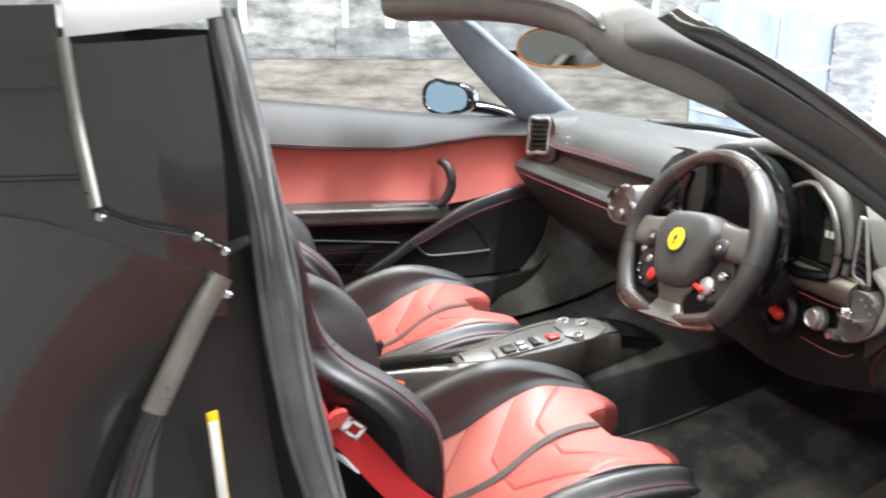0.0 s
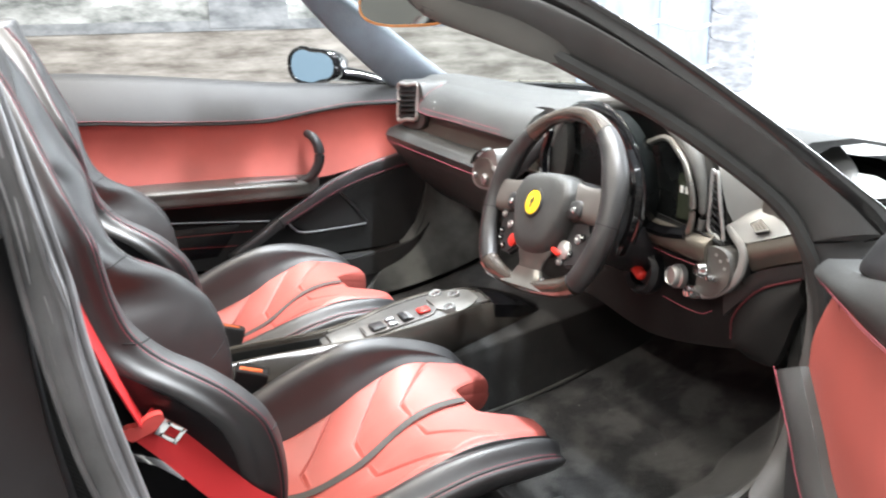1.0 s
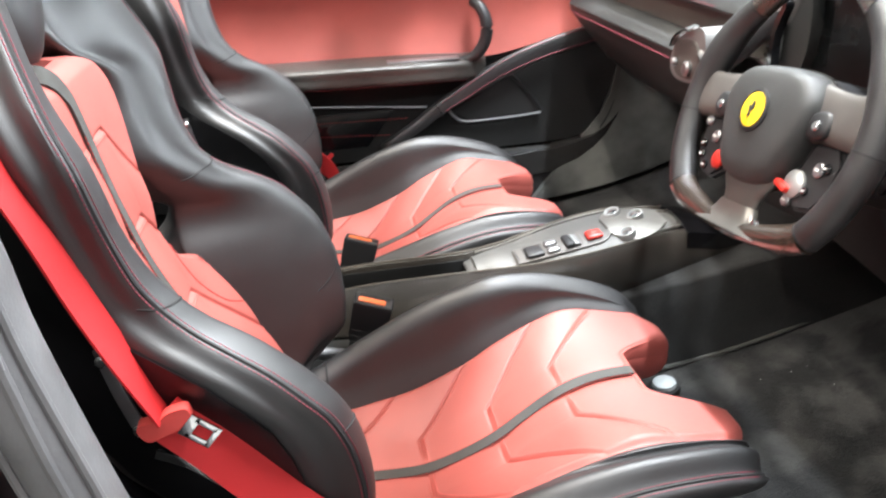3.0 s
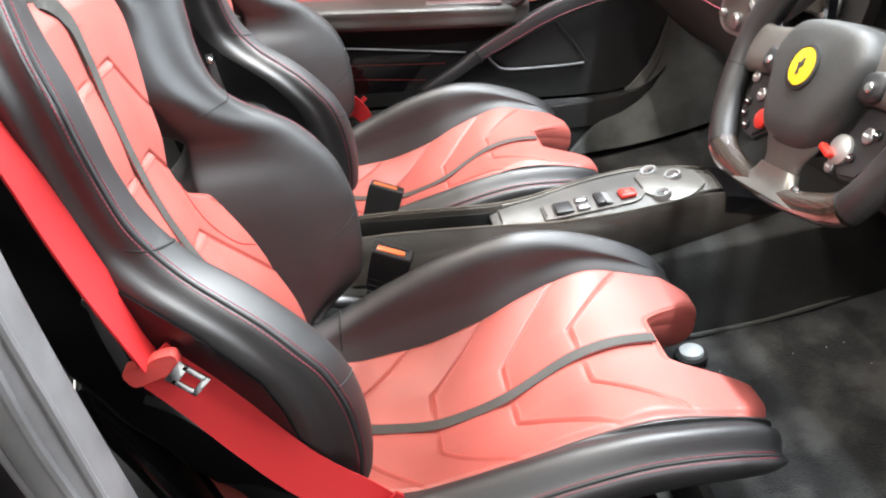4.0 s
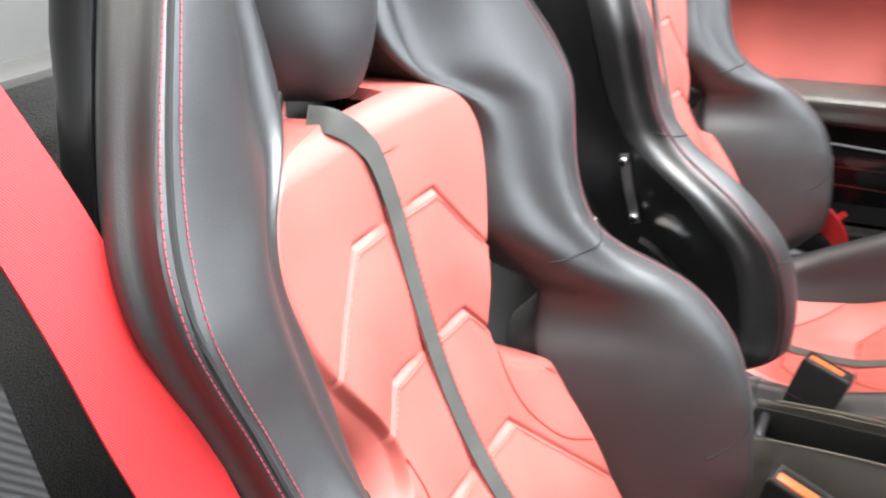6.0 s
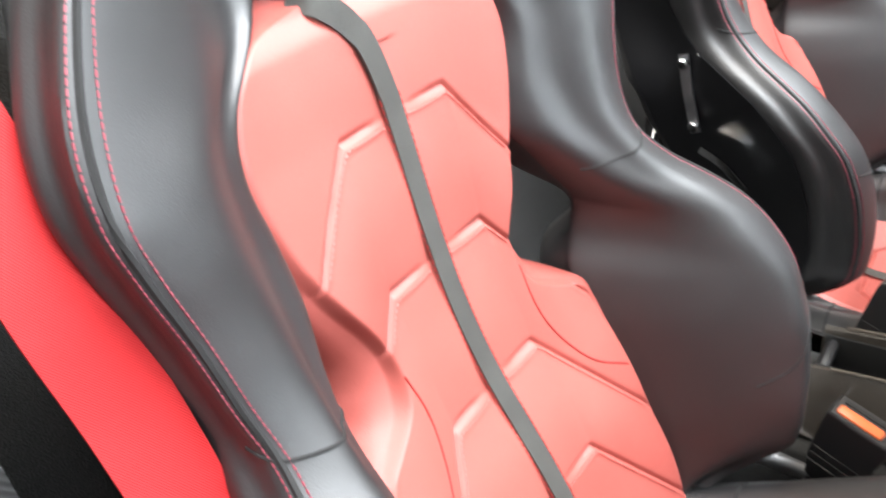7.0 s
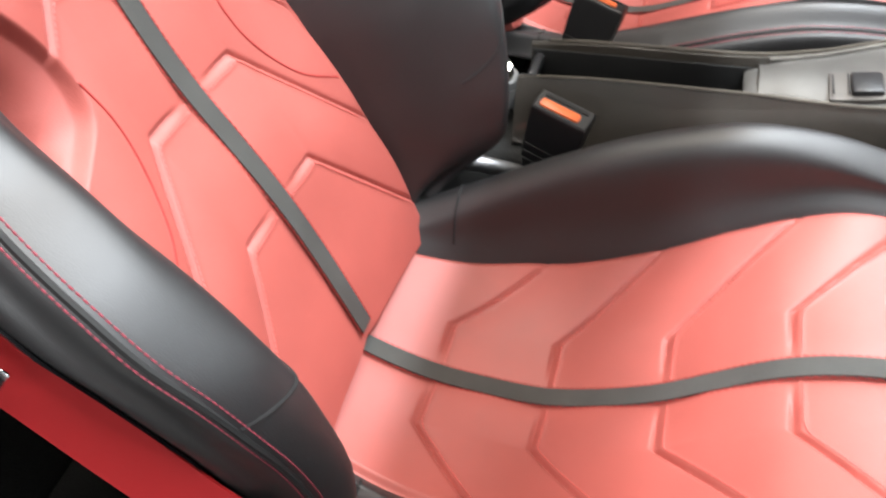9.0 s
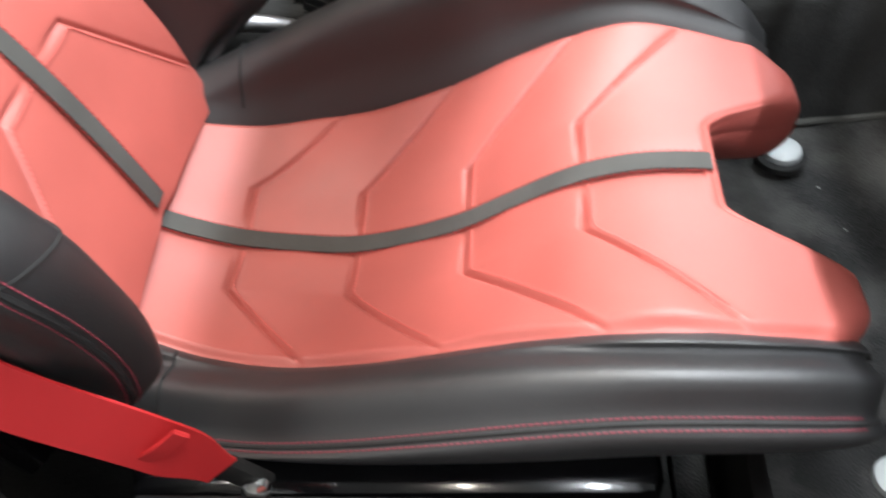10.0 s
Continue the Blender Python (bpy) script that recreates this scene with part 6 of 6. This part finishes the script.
part("pod_arm", tube([(0.715, -0.090, 0.795), (0.705, -0.125, 0.788), (0.695, -0.185, 0.782)], lambda f: 0.014 - 0.003 * f, 10, flat=0.7), POD, lp, "satin metal arm towards the column")
for y, z, r in ((-0.016, 0.768, 0.0065), (-0.060, 0.766, 0.012)):
    part("pod_button", lathe([(r, -0.004), (r, 0.005), (r * 0.7, 0.008), (0.001, 0.008)], (0.7015, y, z), (-1, 0, 0.1), 16), STEEL, lp)


# ---- steering wheel ----
sw = thing("steering_wheel", (0.70, -0.355, 0.74), "flat-bottomed black leather and carbon steering wheel with yellow badge", "steering wheel")
TILT = radians(22)
CW = Vector((0.683, -0.360, 0.765))
TURN = radians(7.5)
AX, AY = Vector((0, 1, 0)), Vector((math.sin(TILT), 0, math.cos(TILT)))
EA, EB = AX * math.cos(TURN) - AY * math.sin(TURN), AY * math.cos(TURN) + AX * math.sin(TURN)
EN = Vector((-math.cos(TILT), 0, math.sin(TILT)))


def wp(a, b, c=0.0):
    """A place on the wheel, turned a little: a to the car's left, b up its face, c towards the driver."""
    return tuple(CW + EA * a + EB * b + EN * c)


def rim(a):
    """The flat-bottomed rim line at an angle."""
    x, y = 0.176 * math.cos(a), 0.172 * math.sin(a)
    if y < -0.115:
        y = -0.115 - (-0.115 - y) * 0.35
        x *= 1.0 - 0.10 * step(0.115, 0.17, -0.172 * math.sin(a))
    return x, y


def rim_arc(a0, a1, n=16):
    return [wp(*rim(a), 0.018) for a in np.linspace(radians(a0), radians(a1), n)]


def grip(deg):
    """Half thickness of the rim at an angle: fuller at the sides, with thumb rests above the spokes."""
    c = abs(math.cos(radians(deg)))
    d = min(abs(deg - 22), abs(deg - 158))
    return 0.0132 + 0.0068 * step(0.25, 0.85, c) + 0.0030 * math.exp(-(d / 14.0) ** 2)


for nm, a0, a1, mat, lab in (("rim_top", 52, 128, RIM_CARBON, "gloss brown carbon rim top"), ("rim_grip", 128, 184, GRIP, "black leather rim grip"), ("rim_side", 184, 220, GRIP, "black leather lower rim grip"), ("rim_side", -40, -4, GRIP, "black leather lower rim grip"),
                             ("rim_grip", -4, 52, GRIP, "black leather rim grip"), ("rim_bottom", 220, 320, RIM_CARBON, "gloss brown carbon rim bottom")):
    part(nm, tube(rim_arc(a0, a1, 14), lambda f, p=a0, q=a1: grip(p + (q - p) * f), 14, flat=0.9, up=tuple(EN), steps=40), mat, sw, lab)
for a in (52, 128, 184, 220, 320, -4):
    p, q = Vector(wp(*rim(radians(a - 0.3)), 0.018)), Vector(wp(*rim(radians(a + 0.3)), 0.018))
    part("rim_joint", tube([tuple(p), tuple(q)], grip(a) + 0.0004, 14, flat=0.91, up=tuple(EN)), DARK_THREAD, sw)
SHIELD = ((0, 0.066), (0.040, 0.064), (0.068, 0.056), (0.085, 0.034), (0.086, 0.012), (0.077, -0.018), (0.064, -0.048), (0.050, -0.070), (0.030, -0.081), (0, -0.084), (-0.030, -0.081), (-0.050, -0.070), (-0.064, -0.048), (-0.077, -0.018), (-0.086, 0.012), (-0.085, 0.034), (-0.068, 0.056), (-0.040, 0.064))
part("hub", loft([[wp(a * f, b * f, c) for a, b in SHIELD] for f, c in ((0.90, -0.02), (0.98, 0.0), (0.97, 0.020), (0.91, 0.034), (0.78, 0.041), (0.45, 0.044), (0.12, 0.045))], 60, 22), GREY_LEATHER, sw, "charcoal leather hub pad")
part("hub_seam", tube([wp(a * 0.99, b * 0.99, 0.006) for a, b in SHIELD], 0.0012, 6, True, steps=80), DARK_THREAD, sw)
part("badge_ring", lathe([(0.0265, 0.0), (0.0265, 0.003), (0.0225, 0.004), (0.022, 0.002)], wp(0.002, 0.005, 0.0435), tuple(EN), 30), PLASTIC, sw)
part("badge", lathe([(0.0225, 0.0), (0.021, 0.004), (0.001, 0.0055)], wp(0.002, 0.005, 0.0435), tuple(EN), 30), YELLOW, sw, "round yellow enamel badge")
mm = frame_at(wp(0.002, 0.005, 0.0488), tuple(-EA), tuple(EB))
part("badge_mark", prism([(-0.004, -0.010), (0.001, -0.009), (0.000, -0.003), (0.005, 0.001), (0.004, 0.009), (0.001, 0.010), (-0.002, 0.003), (-0.006, 0.005), (-0.004, -0.001), (-0.003, -0.006)], 0.0008, mm, 0), DARK_THREAD, sw, "small dark mark")
for e in (-1, 1):
    sp = part("spoke", loft([[wp(e * a, b0 + h * b, c + d) for b, c in ((1, 0.0), (0.7, 0.010), (-0.6, 0.010), (-1, 0.0), (-0.7, -0.012), (0.7, -0.012))] for a, b0, h, d in ((0.066, 0.020, 0.034, 0.010), (0.100, 0.018, 0.030, 0.014), (0.135, 0.016, 0.030, 0.016), (0.168, 0.018, 0.034, 0.016))], 30, 14), SPOKE_GREY, sw, "taupe metal spoke")
    part("thumb_switch", loft([[wp(e * (0.096 + f * a), 0.004 + f * b, c) for a, b in ((-0.016, 0.012), (0.012, 0.016), (0.016, -0.008), (-0.012, -0.014))] for f, c in ((1.0, 0.020), (1.0, 0.027), (0.75, 0.030))], 20, 6), PLASTIC, sp, "grey thumb switch")
    part("thumb_button", lathe([(0.006, -0.002), (0.006, 0.003), (0.004, 0.005), (0.001, 0.005)], wp(e * 0.097, 0.004, 0.029), tuple(EN), 14), CHROME, sp)
    clu = part("button_pad", prism([(-e * a, b) for a, b in ((0.086, -0.012), (0.128, -0.010), (0.140, -0.030), (0.136, -0.062), (0.118, -0.086), (0.090, -0.090), (0.066, -0.075), (0.070, -0.055))][::e], 0.016, frame_at(wp(0, 0, -0.002), tuple(-EA), tuple(EB)), 0.004), PLASTIC, sw, "dark button cluster")
    for a, b, r in ((0.131, -0.019, 0.0075), (0.104, -0.037, 0.0085), (0.125, -0.050, 0.006), (0.122, -0.064, 0.006), (0.1085, -0.077, 0.0065)) if e > 0 else ((0.109, -0.040, 0.0085), (0.121, -0.036, 0.006), (0.100, -0.066, 0.005), (0.075, -0.082, 0.007)):
        part("wheel_button", lathe([(r, 0.0), (r, 0.004), (r * 0.8, 0.0055), (0.001, 0.0055)], wp(e * a, b, 0.012), tuple(EN), 16), STEEL if r > 0.0065 else GLOSS, clu, "small grey wheel button")
        part("button_mark", box((0.001, r * 0.9, r * 0.3), wp(e * a, b, 0.0182), (0, 22, 0), 0), WHITE_INK, clu)
part("start_button", lathe([(0.0125, 0.0), (0.0125, 0.007), (0.010, 0.009), (0.001, 0.0095)], wp(0.0815, -0.064, 0.010), tuple(EN), 24), BUTTON_RED, sw, "red start button")
man = part("drive_dial", lathe([(0.0165, 0.0), (0.0165, 0.006), (0.012, 0.009), (0.001, 0.009)], wp(-0.080, -0.062, 0.012), tuple(EN), 24), SILVER, sw, "silver drive mode dial")
part("dial_lever", box((0.010, 0.024, 0.008), wp(-0.070, -0.068, 0.023), (12, 22, 0), 0.003), BUTTON_RED, man, "red dial lever")
part("spoke_neck", loft([[wp(w * a, b, c + d) for a, d in ((-1, 0.0), (-0.7, 0.007), (0, 0.009), (0.7, 0.007), (1, 0.0), (0.7, -0.007), (-0.7, -0.007))] for b, w, c in ((-0.060, 0.056, 0.016), (-0.080, 0.046, 0.018), (-0.095, 0.036, 0.017), (-0.108, 0.034, 0.016))], 32, 16), SPOKE_GREY, sw, "taupe neck of the bottom spoke")
part("bottom_spoke", loft([[wp(w * a, b, c + d) for a, d in ((-1, 0.0), (-0.8, 0.007), (0, 0.009), (0.8, 0.007), (1, 0.0), (0.8, -0.007), (-0.8, -0.007))] for b, w, c in ((-0.106, 0.0345, 0.0175), (-0.118, 0.042, 0.0185), (-0.130, 0.056, 0.021), (-0.139, 0.070, 0.024))], 36, 16), SPOKE, sw, "satin grey bottom spoke plate")
part("spoke_rivet", lathe([(0.006, 0.0), (0.005, 0.003), (0.001, 0.004)], wp(-0.050, -0.120, 0.022), tuple(EN), 12), CHROME, sw)
part("column", loft([[(x, -0.36 + r * math.cos(a), z + r * math.sin(a)) for a in np.linspace(0, 2 * math.pi, 9)[:-1]] for x, z, r in ((0.69, 0.765, 0.06), (0.74, 0.745, 0.068), (0.86, 0.70, 0.075), (0.95, 0.66, 0.075))], 28, 10), PLASTIC, sw, "black steering column shroud")
for e in (-1, 1):
    part("shift_paddle", loft([[(0.742 + t, -0.358 + e * y, 0.775 + z) for y, z in ((0.108, -0.06), (0.134, 0.0), (0.140, 0.06), (0.120, 0.105), (0.127, 0.107), (0.150, 0.06), (0.143, -0.004), (0.116, -0.064))] for t in (0.0, 0.004, 0.012)], 40, 6), GLOSS, sw, "long thin gloss black shift paddle")

# ---- footwell ----
mat = thing("floor_mat", (0.85, -0.40, 0.26), "worn black carpet floor mat in the driver's footwell", "floor mat")
rows = []
for x in np.linspace(0.50, 1.22, 30):
    z = lerp([(0.3, 0.20), (0.75, 0.25), (1.05, 0.33), (1.5, 0.58)], x) + 0.008
    rows.append([(x, y, z + 0.006 * noise.noise(Vector((x * 7, y * 7, 0)))) for y in np.linspace(-0.66, -0.10, 24)])
part("mat_body", slab(rows, (0, 0, -0.006)), MAT_CARPET, mat)
for k in range(9):
    x, y = random.uniform(0.60, 0.95), random.uniform(-0.56, -0.16)
    z = lerp([(0.3, 0.20), (0.75, 0.25), (1.05, 0.33), (1.5, 0.58)], x) + 0.009 + 0.006 * noise.noise(Vector((x * 7, y * 7, 0)))
    r = random.uniform(0.0006, 0.0013)
    part("crumb", box((r * 2, r * 1.4, r), (x, y, z), (0, 0, 30 * k), r * 0.3, 1), SILVER, mat, "pale crumb of dirt")
part("mat_binding", tube([(0.50, -0.10, 0.233), (0.8, -0.10, 0.270), (1.05, -0.10, 0.342), (1.22, -0.10, 0.43), (1.23, -0.3, 0.435), (1.22, -0.66, 0.43)], 0.004, 6, steps=50), TAPE, mat, "grey bound mat edge")
for x, y, z in ((0.655, -0.155, 0.262), (0.676, -0.522, 0.248)):
    part("mat_stud", lathe([(0.020, 0.0), (0.019, 0.006), (0.012, 0.009), (0.001, 0.010)], (x, y, z - 0.004), (-0.08, 0, 1), 24), STUD, mat, "round pale mat stud")
    part("stud_base", lathe([(0.027, -0.004), (0.026, 0.002), (0.021, 0.004), (0.001, 0.004)], (x, y, z - 0.008), (-0.08, 0, 1), 24), KNEE_PAD, mat, "black base under the stud")
mat2 = thing("floor_mat", (0.85, 0.45, 0.26), "black carpet floor mat in the passenger's footwell", "floor mat")
rows = []
for x in np.linspace(0.50, 1.22, 24):
    z = lerp([(0.3, 0.20), (0.75, 0.25), (1.05, 0.33), (1.5, 0.58)], x) + 0.008
    rows.append([(x, y, z) for y in np.linspace(0.20, 0.68, 16)])
part("mat_body", slab(rows, (0, 0, -0.006)), MAT_CARPET, mat2)
for y, z, nm in ((-0.30, 0.47, "brake_pedal"), (-0.48, 0.45, "accelerator_pedal")):
    pd = thing(nm, (1.15, y, 0.38), "black pedal with a metal face plate", "pedal")
    part("pad", box((0.012, 0.075, 0.11 if y < -0.4 else 0.06), (1.14, y, z), (0, -35, 0), 0.004), STEEL, pd, "grooved metal pedal face")
    part("arm", tube([(1.15, y, z), (1.22, y, z + 0.12), (1.28, y, z + 0.2)], 0.010, 8), PLASTIC, pd)
part("tunnel_seam", tube([(0.62, -0.075, 0.30), (0.85, -0.08, 0.31), (1.10, -0.105, 0.36)], 0.003, 6), TAPE, CAR)


# ---- mural and wall pieces ----
def mural_material(name, dark, light, size, stretch):
    m = material(name, light, 0.8)
    nt = m.node_tree
    b = nt.nodes["Principled BSDF"]
    tc = nt.nodes.new("ShaderNodeTexCoord")
    mp = nt.nodes.new("ShaderNodeMapping")
    mp.inputs["Scale"].default_value = (1, 1, stretch)
    n = nt.nodes.new("ShaderNodeTexNoise")
    n.inputs["Scale"].default_value, n.inputs["Detail"].default_value, n.inputs["Roughness"].default_value = size, 10, 0.65
    r = nt.nodes.new("ShaderNodeValToRGB")
    r.color_ramp.elements[0].position, r.color_ramp.elements[1].position = 0.38, 0.66
    r.color_ramp.elements[0].color, r.color_ramp.elements[1].color = (*dark, 1), (*light, 1)
    nt.links.new(tc.outputs["Object"], mp.inputs["Vector"])
    nt.links.new(mp.outputs["Vector"], n.inputs["Vector"])
    nt.links.new(n.outputs["Fac"], r.inputs["Fac"])
    nt.links.new(r.outputs["Color"], b.inputs["Base Color"])
    return m


M_STREET = mural_material("mural_street", (0.09, 0.078, 0.066), (0.27, 0.25, 0.225), 3.0, 5)
M_WALL = mural_material("mural_building", (0.08, 0.084, 0.08), (0.36, 0.365, 0.35), 4.0, 2.5)
M_GREY = mural_material("mural_grey", (0.08, 0.085, 0.09), (0.22, 0.225, 0.23), 5.0, 2)
M_WHITE = mural_material("mural_white", (0.60, 0.60, 0.58), (0.85, 0.85, 0.83), 6.0, 1)
M_BLUE = mural_material("mural_drum", (0.20, 0.235, 0.30), (0.36, 0.41, 0.48), 5.0, 0.3)
M_TYRE = mural_material("mural_tyre", (0.15, 0.15, 0.16), (0.30, 0.30, 0.315), 8.0, 3)
mural = thing("mural", (1.2, 3.2, 0.3), "faded painted street scene on the showroom wall", "mural")
WY = 3.20


def painted(name, x0, x1, z0, z1, layer, mat, label=""):
    t = 0.004 * layer
    part(name, box((x1 - x0, t, z1 - z0), ((x0 + x1) / 2, WY - t / 2, (z0 + z1) / 2), None, 0), mat, mural, label, smooth=False)


painted("street", -3.0, 3.2, 0.0, 1.02, 1, M_STREET, "painted brown street")
painted("facade", -3.0, 3.2, 1.02, 3.0, 1, M_WALL, "painted grey building")
painted("kerb", -3.0, 3.0, 0.985, 1.04, 2, M_GREY)
for x, w in ((-0.5, 0.035), (0.15, 0.04), (0.72, 0.03), (0.97, 0.05), (1.11, 0.05), (2.1, 0.035), (2.7, 0.035)):
    painted("post", x, x + w, 1.12, 2.6, 2, M_WHITE, "painted white post")
painted("parked_shape", 0.68, 1.11, 1.0, 1.16, 3, M_GREY, "painted grey vehicle shape")
painted("doorway", -1.6, -0.9, 1.0, 2.3, 2, M_GREY)
painted("doorway", 1.45, 1.95, 1.0, 2.3, 2, M_GREY)


def painted_drum(name, x0, x1, z0, z1, tilt, mat, label, thick):
    """A flat painted drum outline with an oval top."""
    mid, w = (x0 + x1) / 2, (x1 - x0) / 2
    pts = [(mid + w * math.cos(a), z1 + 0.06 * math.sin(a) - tilt * math.cos(a)) for a in np.linspace(0, math.pi, 12)] + [(mid + w * math.cos(a), z0 + 0.06 * math.sin(a)) for a in np.linspace(math.pi, 2 * math.pi, 12)]
    return part(name, prism(pts, thick, Matrix(((1, 0, 0, 0), (0, 0, -1, WY), (0, 1, 0, 0), (0, 0, 0, 1))), 0), mat, mural, label, smooth=False)


for x0, x1, z0, z1, d in ((3.03, 3.71, 0.35, 1.27, 0.012), (3.67, 4.20, 0.35, 1.24, 0.016)):
    painted_drum("drum", x0, x1, z0, z1, 0.05, M_BLUE, "painted pale blue drum", d)
    for f in (0.35, 0.68):
        z = z0 + (z1 - z0) * f
        part("drum_ring", tube([(x0 + 0.01, WY - 0.014, z + 0.02), ((x0 + x1) / 2, WY - 0.016, z - 0.04), (x1 - 0.01, WY - 0.014, z)], 0.012, 6), M_WHITE, mural)
for k in range(4):
    z = 0.50 + 0.185 * k
    painted_drum("tyre", 4.11, 4.55, z, z + 0.13, 0.01, M_TYRE, "painted grey tyre in a stack", 0.020 + 0.004 * k)
